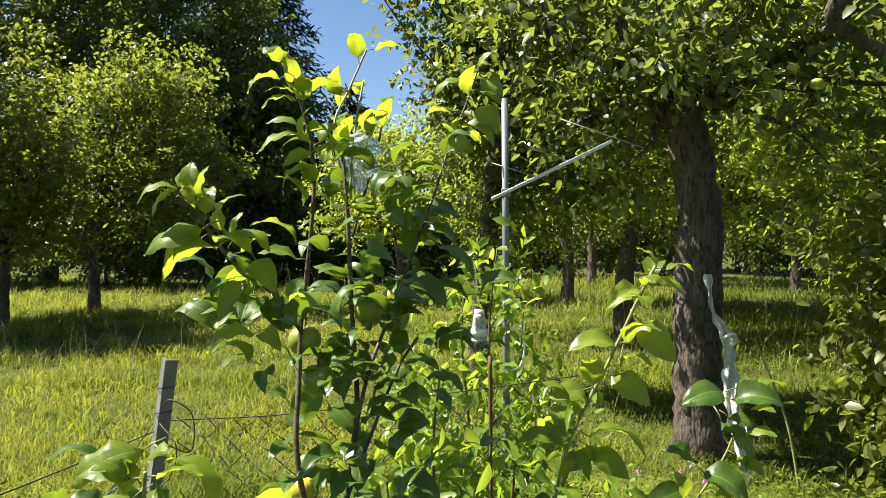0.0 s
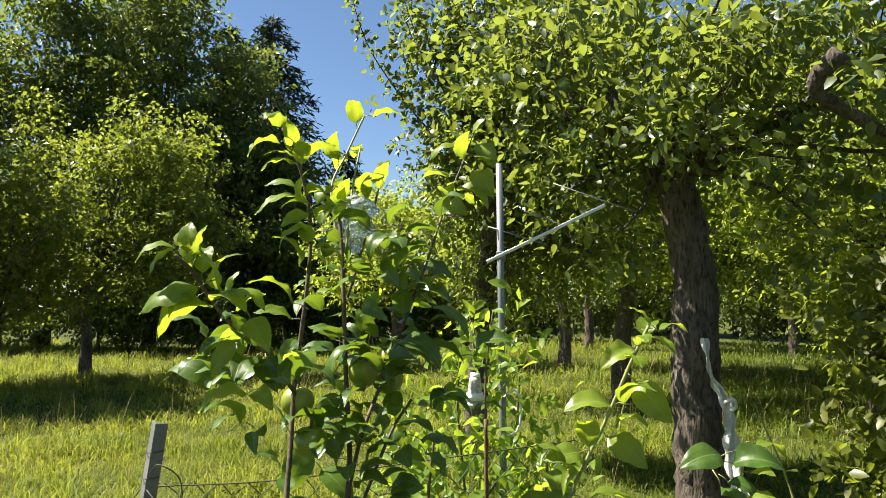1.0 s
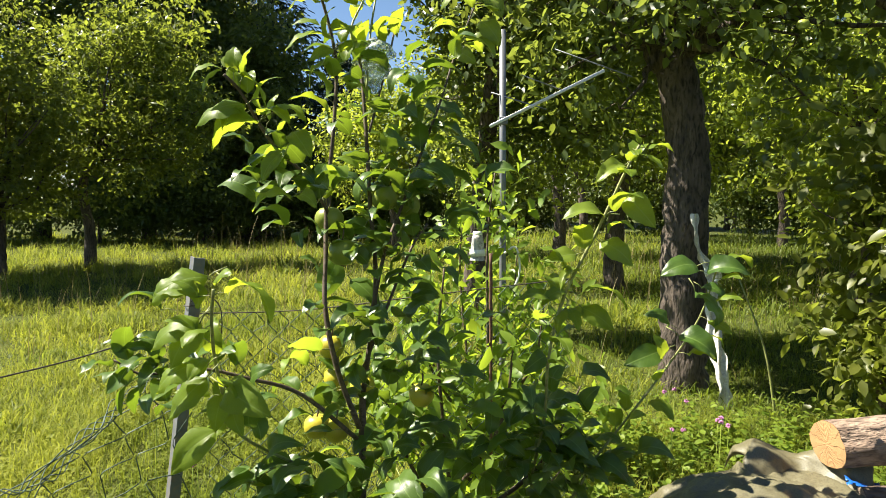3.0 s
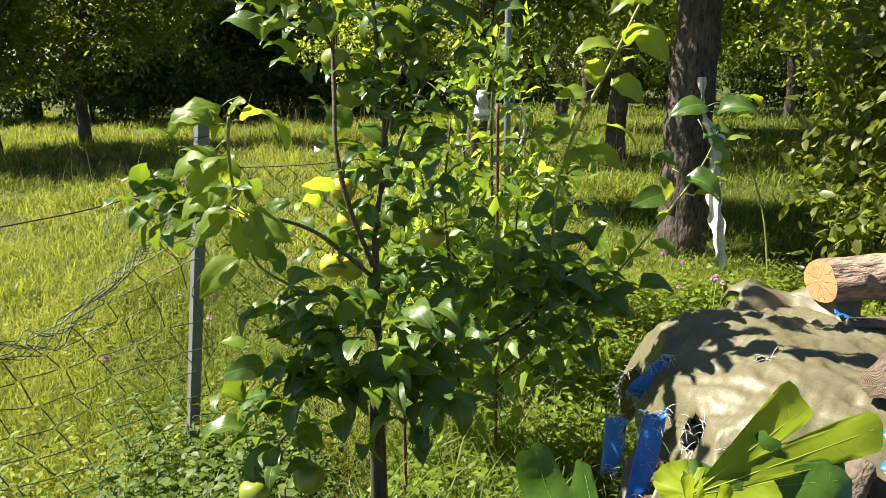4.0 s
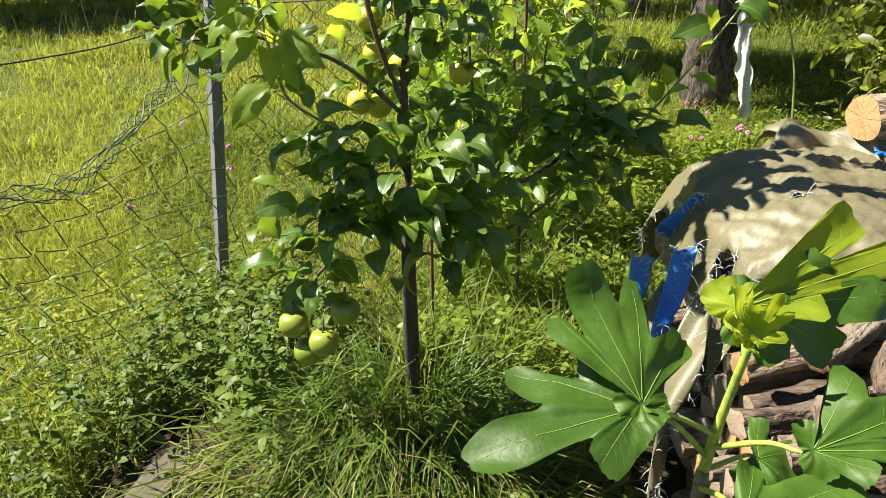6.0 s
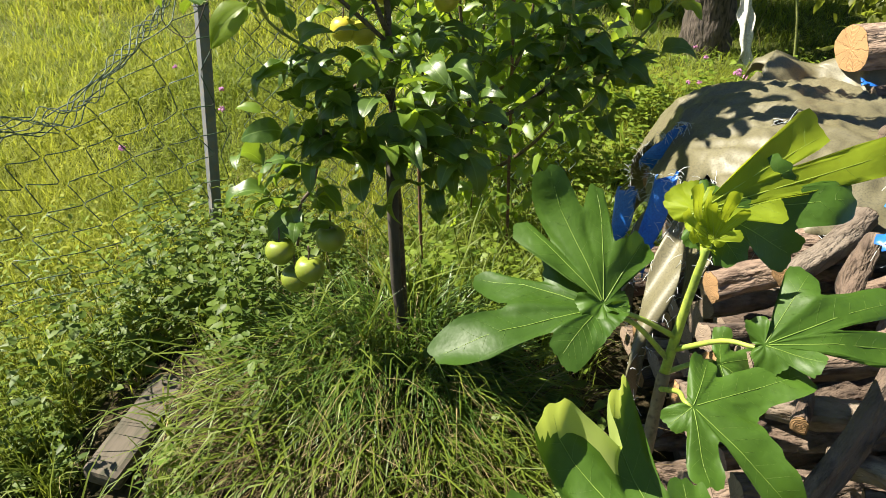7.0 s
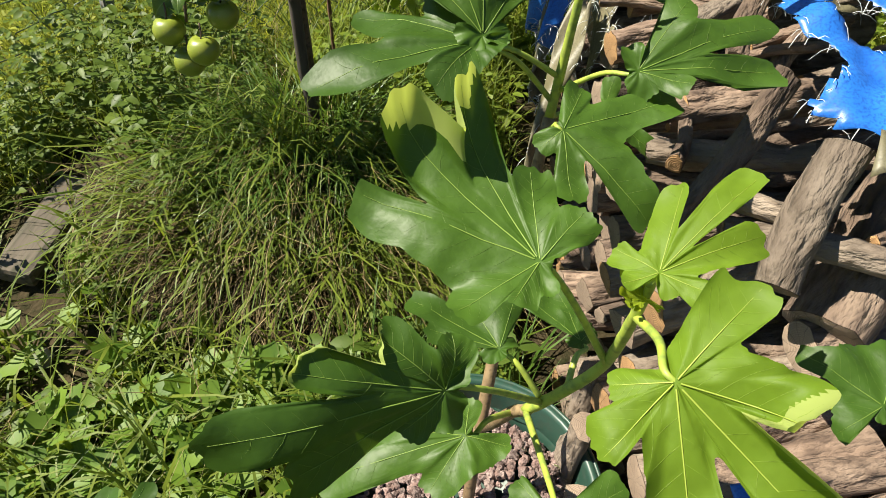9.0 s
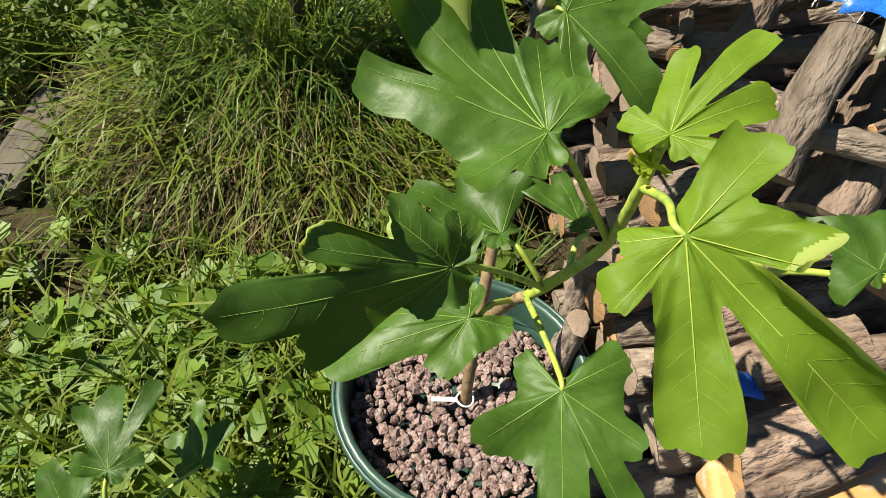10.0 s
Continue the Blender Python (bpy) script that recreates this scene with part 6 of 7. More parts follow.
# strips that hang down the front
for i, (a, b, wid) in enumerate((((0.44, 1.02, 0.70), (0.36, 0.80, 0.42), 0.075), ((0.42, 1.22, 0.62), (0.40, 1.12, 0.40), 0.06))):
    A, B = Vector(a), Vector(b)

    def hang(u, w, A=A, B=B, wid=wid):
        q = A.lerp(B, w)
        return q + Vector((0.02 * math.sin(w * 6 + u * 3) - 0.02 * w, (u - 0.5) * wid * (1 - 0.4 * w), 0.012 * math.sin(u * 7))) - TO
    ob, rim = sheet("hanging_strip", hang, 14, 26, "tarp", tarp, 0.0012, 0.03, 8 + i)
    threads(rim, tarp, 0.5, 20 + i)

BLUES = (
    (((0.405, 1.40, 0.60), (0.40, 1.46, 0.40)), 0.10, "blue_tarpaulin", "torn blue tarpaulin flap hanging from the pile"),
    (((0.442, 1.18, 0.745), (0.385, 1.09, 0.55)), 0.05, "blue_tarpaulin", "narrow blue tarpaulin strip with frayed edges"),
    (((0.485, 1.325, 0.80), (0.432, 1.36, 0.69)), 0.02, "blue_tarpaulin", "blue tarpaulin corner turned up at the edge"),
)
for i, ((a, b), wid, nm, label) in enumerate(BLUES):
    A, B = Vector(a), Vector(b)
    t = thing(nm, A, label, "tarpaulin", "blue tarpaulin pieces")

    def flap(u, w, A=A, B=B, wid=wid):
        q = A.lerp(B, w) - A
        return q + Vector((0.02 * math.sin(u * 5 + w * 4), (u - 0.5) * wid * (1 - 0.5 * w * w), 0.015 * math.sin(w * 8 + u * 4)))
    ob, rim = sheet("sheet", flap, 18, 24, "blue", t, 0.001, 0.05, 30 + i)
    threads(rim, t, 0.4, 40 + i)
for i, (c, sx, sy) in enumerate((((0.95, 1.70, 0.835), 0.10, 0.06), ((0.97, 1.50, 0.85), 0.08, 0.05))):
    t = thing("blue_tarpaulin", c, "scrap of bright blue tarpaulin showing through a tear", "tarpaulin", "blue tarpaulin pieces")
    sheet("sheet", lambda u, w: Vector(((u - 0.5) * sx + 0.3 * (w - 0.5) * sy, (w - 0.5) * sy, 0.014 + tarp_z(c[0] + (u - 0.5) * sx, c[1] + (w - 0.5) * sy) - c[2] + 0.008 * math.sin(u * 4 + w * 3))), 12, 10, "blue", t, 0.001, 0.05, 50 + i)
big_blue = thing("blue_tarpaulin", (0.55, 0.45, 0.8), "crumpled bright blue tarpaulin sheet on the logs", "tarpaulin", "blue tarpaulin pieces")


def big_place(u, w):
    x = 0.575 + 0.13 * w + 0.03 * math.sin(w * 9) * (1 - u) + 0.75 * u
    y = 0.475 + 0.48 * w - 0.06 * math.sin(u * 6) - 0.10 * max(0, u - 0.12)
    z = 0.835 + 0.05 * w + 0.03 * noise.noise((x * 9, y * 9, 2)) + 0.014 * noise.noise((x * 26, y * 26, 4)) - 0.10 * max(0, 0.12 - w) * 3
    return (x - 0.55, y - 0.45, z - 0.8)


ob, rim = sheet("sheet", big_place, 80, 50, "blue", big_blue, 0.001, 0.06, 61, ((0.16, 0.42, 0.06, 0.12), (0.30, 0.75, 0.05, 0.10)))
threads(rim, big_blue, 0.4, 62)
low_blue = thing("blue_tarpaulin", (0.612, 0.175, 0.40), "small blue tarpaulin scrap between the logs", "tarpaulin", "blue tarpaulin pieces")
sheet("sheet", lambda u, w: ((u - 0.5) * 0.055, (w - 0.5) * 0.04, 0.006 * math.sin(u * 5)), 10, 8, "blue", low_blue, 0.001, 0.06, 63)
scrap = thing("tarpaulin_scrap", (0.70, 0.40, 0.79), "small stiff olive tarpaulin scrap on a log end", "tarpaulin")
sheet("sheet", lambda u, w: ((u - 0.5) * 0.075 + 0.02 * w, (w - 0.5) * 0.05, 0.012 * math.sin(u * 4 + w * 2) + 0.02 * w), 8, 6, "tarp", scrap, 0.001)


# ---- potted fig ----
POT = Vector((0.235, 0.235, 0.0))


def lathe(profile, sides=48):
    v = [(r * math.cos(2 * math.pi * k / sides), r * math.sin(2 * math.pi * k / sides), z) for r, z in profile for k in range(sides)]
    f = [(i * sides + k, i * sides + (k + 1) % sides, (i + 1) * sides + (k + 1) % sides, (i + 1) * sides + k) for i in range(len(profile) - 1) for k in range(sides)]
    return v, f


pot = thing("plant_pot", POT, "large round dark green plastic plant pot", "plant pot")
v, f = lathe(((0.0, -0.03), (0.155, -0.03), (0.160, -0.02), (0.186, 0.18), (0.192, 0.215), (0.206, 0.218), (0.209, 0.225), (0.210, 0.262), (0.205, 0.271), (0.196, 0.271), (0.193, 0.262), (0.190, 0.20), (0.184, 0.16), (0.0, 0.155)))
part("body", mesh("body", v, f, ["pot"]), pot)
part("rim", mesh("rim", *lathe([(0.2105 + 0.0045 * math.cos(a), 0.262 + 0.008 * math.sin(a)) for a in np.linspace(-3.14, 3.14, 11)]), ["pot"]), pot)

gravel = thing("lava_gravel", POT + Vector((0, 0, 0.16)), "layer of rough reddish-brown lava stones in the pot", "gravel")


def lump(seed, r):
    rg2 = random.Random(seed)
    bm = bmesh.new()
    bmesh.ops.create_icosphere(bm, subdivisions=1, radius=r)
    for q in bm.verts:
        q.co *= rg2.uniform(0.68, 1.28)
        q.co.z *= 0.85
    v = [q.co.copy() for q in bm.verts]
    f = [tuple(k.index for k in g.verts) for g in bm.faces]
    bm.free()
    return v, f


LUMPS = [lump(i, 0.0085) for i in range(8)]
lump_mesh = [mesh("stone", v, f, ["lava"], False) for v, f in LUMPS]
rg = random.Random(31)
rest = []
for i in range(1150):
    a, r = rg.uniform(0, 6.283), 0.184 * math.sqrt(rg.random())
    x, y = r * math.cos(a), r * math.sin(a)
    zz = 0.052 + 0.010 * math.sin(x * 21 + y * 13) + rg.uniform(-0.006, 0.004) - (0.012 if r > 0.165 else 0)
    s = rg.uniform(0.65, 1.35)
    m = Matrix.LocRotScale((x, y, zz), Euler((rg.uniform(0, 6), rg.uniform(0, 6), rg.uniform(0, 6))), (s, s, s))
    if y < 0.09 and sum(1 for _ in gravel.children) < 300 and i < 520:
        part("stone", lump_mesh[i % 8], gravel, "", m)
    else:
        v, f = LUMPS[i % 8]
        rest.append(([m @ q for q in v], f))
ob = part("stones", joined("stones", rest, "lava"), gravel)
ob.data.polygons.foreach_set("use_smooth", np.zeros(len(ob.data.polygons), bool))
ob["kind"] = "stuff"

fig = thing("fig_plant", POT + Vector((0, 0, 0.2)), "potted fig with large lobed green leaves", "plant")
FO = POT + Vector((0, 0, 0.2))


def fig_profile(tips, notches, deep):
    """Angles and radii round a blade: lobe tips with a notch in each gap, open at the stalk."""
    t = sorted((radians(a), r) for a, r in tips)
    if t[0][0] > -1.4:
        t.insert(0, (t[0][0] - 0.7, 0.20))
    if t[-1][0] < 1.4:
        t.append((t[-1][0] + 0.7, 0.20))
    ends = [(-math.pi, 0.06, 0), *([(-2.6, 0.11, 0)] if t[0][0] > -2.4 else []), *[(a, r, 1) for a, r in t], *([(2.6, 0.11, 0)] if t[-1][0] < 2.4 else []), (math.pi, 0.06, 0)]
    out = []
    for p, q in zip(ends, ends[1:]):
        out.append(p)
        if not (p[2] and q[2]):
            continue
        gap = q[0] - p[0]
        inner = [n for n in notches if p[0] < radians(n[0]) < q[0]]
        r = max(inner[0][1], 0.30 * min(p[1], q[1])) * 0.92 if inner else min(p[1], q[1]) * (deep + 0.25 * max(0.0, 1 - gap / 0.8))
        if notches and not inner:
            continue
        if inner and inner[0][1] >= 0.97 * min(p[1], q[1]):
            continue
        a = radians(inner[0][0]) if inner else p[0] + gap * 0.5
        out.append((min(max(a, p[0] + 0.25 * gap), q[0] - 0.25 * gap), min(r, 0.94 * min(p[1], q[1])), 2))
    out.append(ends[-1])
    return out


def fig_table(prof, slim):
    """Radii of the blade round the stalk: a smooth closed line through rounded lobe ends and the gaps between them."""
    pts = []
    for i, (a, r, k) in enumerate(prof[:-1]):
        if k == 1:
            lo, hi = a - prof[i - 1][0], prof[i + 1][0] - a
            w = (0.10 + 0.055 * slim + 0.04 * r) / r
            pts += [(a - min(w, 0.66 * lo), r * 0.88), (a - min(0.5 * w, 0.3 * lo), r * 0.99), (a + min(0.5 * w, 0.3 * hi), r * 0.99), (a + min(w, 0.66 * hi), r * 0.88)]
        else:
            pts.append((a, r))
    flat = [(r * math.sin(a), r * math.cos(a), 0.0) for a, r in pts]
    line = np.array(spline([*flat, *flat[:2]], 40))
    th = np.arctan2(line[:, 0], line[:, 1])
    r = np.hypot(line[:, 0], line[:, 1])
    bins = np.clip(((th + math.pi) / (2 * math.pi) * 540).astype(int), 0, 539)
    out = np.zeros(540)
    np.maximum.at(out, bins, r)
    have = np.nonzero(out)[0]
    out = np.interp(np.arange(540), have, out[have])
    return (out + np.roll(out, 1) + np.roll(out, -1)) / 3


def fig_outline(th, table):
    u = ((th + math.pi) / (2 * math.pi) * 540 - 0.5) % 540
    i = int(u)
    f = u - i
    return float(table[i] * (1 - f) + table[(i + 1) % 540] * f)


def fig_leaf(center, tip, up, node=None, young=False, seed=0, deep=0.62, droop=0.22, owner=None, origin=None, curl=0.0, tips=None, notches=(), rolls=(), slim=0.55):
    """A palmate leaf: lobed blade with veins and a stalk. rolls: angle, half width, start and turn of each rolled-up margin."""
    rg2 = random.Random(seed)
    owner, origin = owner or fig, FO if origin is None else origin
    c, t = Vector(center), Vector(tip)
    n = (t - c).length
    y = (t - c).normalized()
    x = y.cross(Vector(up)).normalized()
    m = Matrix((x, y, x.cross(y))).transposed().to_4x4()
    if tips is None:
        k = rg2.uniform(0.9, 1.1)
        tips = ((0, 1.0), (46 * k, rg2.uniform(0.78, 0.92)), (-46 * k, rg2.uniform(0.78, 0.92)), (98 * k, rg2.uniform(0.5, 0.62)), (-98 * k, rg2.uniform(0.5, 0.62)))
    prof = fig_table(fig_profile(tips, notches, deep), slim)
    lobes = [(radians(a), r) for a, r in tips]
    p1, p2, amp = rg2.uniform(0, 6), rg2.uniform(0, 6), rg2.uniform(0.05, 0.09)
    fold = rg2.uniform(0.03, 0.09)

    def bend_at(th, q):
        return sum(turn * max(0.0, 1 - ((th - radians(a)) / radians(w)) ** 2) * max(0.0, (q - q0) / (1 - q0)) for a, w, q0, turn in rolls)

    def surface(th, q):
        """Point of the blade in its own frame: the angle from the main lobe and the share of the outline's radius."""
        r = fig_outline(th, prof) * (1 + 0.06 * noise.noise((th * 4.5, p1, 0)) * q ** 2 + 0.05 * noise.noise((th * 13, p2, 3)) * q ** 3)
        rad = r * q
        near = min(abs((th - a + math.pi) % (2 * math.pi) - math.pi) for a, _ in lobes)
        z = -droop * rad * rad + fold * near * rad * q * (1 - 0.5 * q) + amp * math.sin(th * 4 + p1) * rad + 0.16 * noise.noise((math.sin(th) * rad * 3 + p2, math.cos(th) * rad * 3, p1)) * q + 0.05 * noise.noise((math.cos(th) * 2.2, math.sin(th) * 2.2, p1)) * q ** 3 + 0.006 * math.sin(rad * 34 - near * 9) * min(1.0, near * 5) * q
        z += curl * max(0.0, math.sin(th)) * rad ** 2
        for a, w, q0, turn in rolls:
            k = turn * max(0.0, 1 - ((th - radians(a)) / radians(w)) ** 2) / max(1e-4, r * (1 - q0))
            e = rad - r * q0
            if e > 0 and k > 1e-3:
                z += (1 - math.cos(k * e)) / k
                rad = r * q0 + math.sin(k * e) / k
        return Vector((math.sin(th) * rad * n, math.cos(th) * rad * n, z * n))

    S, Q = 260, 26 if rolls else 10
    v = [surface(0, 0)]
    f, which = [], []
    ring = [(j / Q) ** 0.85 for j in range(Q + 1)]
    for j in range(1, Q + 1):
        for i in range(S):
            v.append(surface(2 * math.pi * i / S - math.pi, ring[j]))
    for i in range(S):
        f.append((0, 1 + (i + 1) % S, 1 + i))
        which.append(0)
    for j in range(1, Q):
        for i in range(S):
            a, b = 1 + (j - 1) * S + i, 1 + (j - 1) * S + (i + 1) % S
            f.append((a, b, b + S, a + S))
            which.append(1 if bend_at(2 * math.pi * i / S - math.pi, ring[j]) > 0.75 else 0)
    at = Matrix.Translation(c - origin) @ m
    blade = part("leaf", mesh("leaf", v, f, ["fig_bud_lit" if young == 2 else "fig_young" if young else "fig", "fig_under"], True, which), owner, "bright yellow-green leaf" if young else "", at)
    pieces, minor = [], []
    w0 = 0.0040 * n
    lift = Vector((0, 0, 0.0002))
    for a, L in lobes:
        pieces.append(tube_data([surface(a, q) + lift for q in (0.03, 0.15, 0.3, 0.45, 0.6, 0.72, 0.84, 0.95)], w0 * (0.75 + 0.35 * L), w0 * 0.16, 5, cap=False))
        R = fig_outline(a, prof)
        for s in range(1, 8):
            for sg in (-1, 1):
                px, py = math.sin(a) * R * (s + 0.3 * (sg > 0)) / 8.6, math.cos(a) * R * (s + 0.3 * (sg > 0)) / 8.6
                d = a + sg * 0.95
                line = []
                for e in range(14):
                    th, rr = math.atan2(px, py), math.hypot(px, py)
                    q = rr / max(0.02, fig_outline(th, prof))
                    near = min(abs((th - o + math.pi) % (2 * math.pi) - math.pi) for o, _ in lobes)
                    own = abs((th - a + math.pi) % (2 * math.pi) - math.pi)
                    if q > 0.93 or own > near + 0.04:
                        break
                    line.append(surface(th, q) + lift * 0.5)
                    px, py = px + math.sin(d) * 0.045 * L, py + math.cos(d) * 0.045 * L
                    d -= sg * 0.045
                if len(line) > 2:
                    minor.append(tube_data(line, w0 * 0.22, w0 * 0.07, 4, cap=False))
    part("venation", joined("venation", pieces, "vein_young" if young else "vein"), blade, "pale yellow-green veins")
    part("fine_venation", joined("fine_venation", minor, "side_vein_young" if young else "side_vein"), blade)["kind"] = "stuff"
    if node:
        a = Vector(node)
        nz = m.col[2].to_3d()
        end = c + nz * (v[0].z - 0.0026) + y * 0.002
        mid = a.lerp(c, 0.55) + Vector((0, 0, 0.010))
        part("stalk", tube("stalk", spline([a - origin, mid - origin, end - y * 0.012 - nz * 0.003 - origin, end - origin], 5), 0.0040, 0.0019, "green_stem", 8), owner, "yellow-green leaf stalk")
    return blade


STEM = [(0.235, 0.225, 0.20), (0.245, 0.27, 0.34), (0.27, 0.37, 0.50), (0.305, 0.49, 0.63), (0.326, 0.55, 0.74)]
part("stem", tube("stem", spline([Vector(q) - FO for q in STEM], 7), 0.0095, 0.0085, "fig_bark", 10, 0.05, 1), fig, "brown woody stem")
part("stem", tube("stem", spline([Vector(q) - FO for q in (STEM[-1], (0.333, 0.552, 0.82), (0.338, 0.545, 0.90), (0.342, 0.54, 0.95))], 6), 0.0070, 0.0045, "green_stem", 10, 0.04, 2), fig, "green stem tip")
part("stem", tube("stem", spline([Vector(q) - FO for q in ((0.248, 0.285, 0.37), (0.258, 0.235, 0.47), (0.275, 0.195, 0.57), (0.288, 0.18, 0.60))], 6), 0.0078, 0.0072, "fig_bark", 10, 0.05, 3), fig, "brown woody stem")
part("stem", tube("stem", spline([Vector(q) - FO for q in ((0.286, 0.181, 0.598), (0.318, 0.165, 0.665), (0.347, 0.158, 0.725), (0.345, 0.130, 0.82), (0.343, 0.118, 0.87))], 6), 0.0066, 0.0048, "green_stem", 10, 0.06, 4), fig, "green side branch")

fig_leaf((0.267, 0.152, 0.872), (0.114, 0.206, 0.889), (0.05, -0.18, 0.98), (0.348, 0.155, 0.73), False, seed=1, droop=0.06, curl=0.55, tips=((0, 1.0), (22, 1.12), (40, 0.98), (66, 0.54), (111, 0.36), (-57, 0.53), (-80, 0.29)), notches=((6, 0.65), (31, 0.78), (49, 0.66), (84, 0.48), (-33, 0.5)), rolls=((30, 22, 0.68, 1.8),))
fig_leaf((0.337, 0.022, 0.904), (0.453, -0.101, 0.851), (-0.30, -0.60, 0.74), (0.345, 0.125, 0.84), True, seed=2, droop=0.10, curl=0.00, tips=((0, 1.0), (38, 0.78), (85, 0.37), (126, 0.24), (-97, 0.44), (-32, 0.58)), notches=((14, 0.3), (72, 0.25), (-78, 0.28), (-26, 0.41)), rolls=((-30, 24, 0.38, 2.2),), slim=0.8)
fig_leaf((0.341, 0.104, 0.915), (0.414, 0.162, 0.962), (-0.25, -0.40, 0.88), (0.344, 0.12, 0.86), True, seed=3, droop=0.08, curl=0.00, tips=((0, 1.0), (-28, 0.71), (24, 0.73), (-98, 0.36), (75, 0.37), (-154, 0.25)), notches=((-22, 0.35), (8, 0.29), (-77, 0.24), (55, 0.27), (-160, 0.11)), slim=0.8)
fig_leaf((0.195, 0.105, 0.754), (0.030, 0.011, 0.805), (0.53, -0.61, 0.59), (0.30, 0.172, 0.63), False, seed=4, droop=0.16, curl=0.00, tips=((0, 1.0), (19, 0.79), (47, 0.44), (105, 0.26), (-18, 0.76), (-42, 0.27)), notches=((12, 0.52), (31, 0.54), (64, 0.32), (-21, 0.51)), rolls=((34, 24, 0.78, 2.4),))
fig_leaf((0.318, 0.402, 0.824), (0.420, 0.320, 0.770), (0.05, -0.50, 0.86), (0.322, 0.54, 0.72), False, seed=5, droop=0.10, curl=0.00, tips=((0, 1.0), (-65, 1.09), (-109, 0.47), (40, 0.61), (97, 0.24)), notches=((-39, 0.55), (-82, 0.71), (11, 0.34), (63, 0.29)), slim=0.8)
fig_leaf((0.407, 0.475, 0.857), (0.575, 0.469, 0.883), (-0.15, -0.50, 0.85), (0.332, 0.552, 0.78), False, seed=6, droop=0.10, curl=-0.20, tips=((0, 1.0), (-20, 1.05), (-53, 0.65), (25, 0.38)), notches=((-11, 0.5), (-37, 0.59)))
fig_leaf((0.349, 0.594, 0.968), (0.541, 0.634, 0.970), (0.15, -0.77, 0.62), (0.340, 0.541, 0.93), False, seed=7, droop=0.10, curl=0.00, tips=((0, 1.0), (29, 0.68), (70, 0.38), (-21, 0.62), (102, 0.25)), notches=((23, 0.77), (42, 0.48), (-6, 0.83)))
# pale underside of the leaf above's upper lobes, its backlight put into the yellow
fig_leaf((0.335, 0.583, 0.971), (0.515, 0.692, 1.046), (0.05, -0.62, 0.78), (0.340, 0.541, 0.93), 2, seed=17, droop=0.05, curl=0.00, tips=((0, 1.0), (14, 1.26), (-29, 0.17), (23, 0.49)), notches=((6, 0.59), (-14, 0.5)), slim=1.0)
fig_leaf((0.227, 0.517, 0.874), (0.155, 0.606, 1.010), (0.25, -0.75, 0.62), (0.330, 0.552, 0.76), False, seed=8, droop=0.10, curl=0.00, tips=((0, 1.0), (23, 0.88), (-20, 0.79), (57, 0.57)), notches=((12, 0.76), (30, 0.51), (-16, 0.57)))
fig_leaf((0.221, 0.512, 0.868), (0.030, 0.433, 0.859), (0.08, -0.30, 0.95), (0.333, 0.552, 0.80), False, seed=9, droop=0.10, curl=0.00, tips=((0, 1.0), (42, 0.77), (85, 0.56), (-35, 0.44), (-168, 0.18)), notches=((52, 0.41), (-12, 0.65), (100, 0.37), (18, 0.6)))
fig_leaf((0.292, 0.015, 0.699), (0.292, -0.107, 0.637), (-0.15, -0.45, 0.88), (0.286, 0.178, 0.60), False, seed=10, droop=0.12, curl=0.00, tips=((0, 1.0), (57, 0.63), (133, 0.35), (-117, 0.47), (-56, 0.62), (-27, 0.92)), notches=((80, 0.32), (-66, 0.44), (-21, 0.51), (17, 0.61)), slim=0.8)
fig_leaf((0.251, 0.202, 0.684), (0.151, 0.253, 0.708), (0.05, -0.35, 0.94), (0.30, 0.175, 0.63), False, seed=11, droop=0.15, curl=0.00, tips=((0, 1.0), (31, 0.74), (-16, 0.7), (77, 0.66)), notches=((15, 0.66), (47, 0.61)))
fig_leaf((0.338, 0.214, 0.686), (0.274, 0.261, 0.714), (0.15, -0.35, 0.92), (0.32, 0.165, 0.67), False, seed=12, droop=0.15, curl=0.00, tips=((0, 1.0), (31, 0.81), (94, 0.29)), notches=((12, 0.82),))
fig_leaf((0.217, 0.125, 0.639), (0.065, 0.087, 0.608), (-0.10, -0.35, 0.93), (0.275, 0.195, 0.57), False, seed=13, droop=0.16, curl=0.00, tips=((0, 1.0), (21, 0.72), (113, 0.25), (-152, 0.29), (-40, 0.43)), notches=((14, 0.82), (39, 0.35), (2, 0.54), (-171, 0.07)))
fig_leaf((0.540, 0.075, 0.800), (0.487, 0.120, 0.811), (-0.10, -0.35, 0.93), (0.40, 0.10, 0.74), False, seed=14, droop=0.12, curl=0.00, tips=((0, 1.0), (-70, 0.68), (77, 0.94)), notches=((-15, 0.56),))
fig_leaf((0.415, 0.600, 0.720), (0.500, 0.560, 0.680), (0.1, -0.4, 1), (0.325, 0.55, 0.74), seed=15, droop=0.2)
FINGERS = dict(tips=((0, 1.0), (24, 0.78), (-24, 0.74), (50, 0.48), (-52, 0.45)), notches=((12, 0.42), (-12, 0.45), (37, 0.3), (-38, 0.3)))
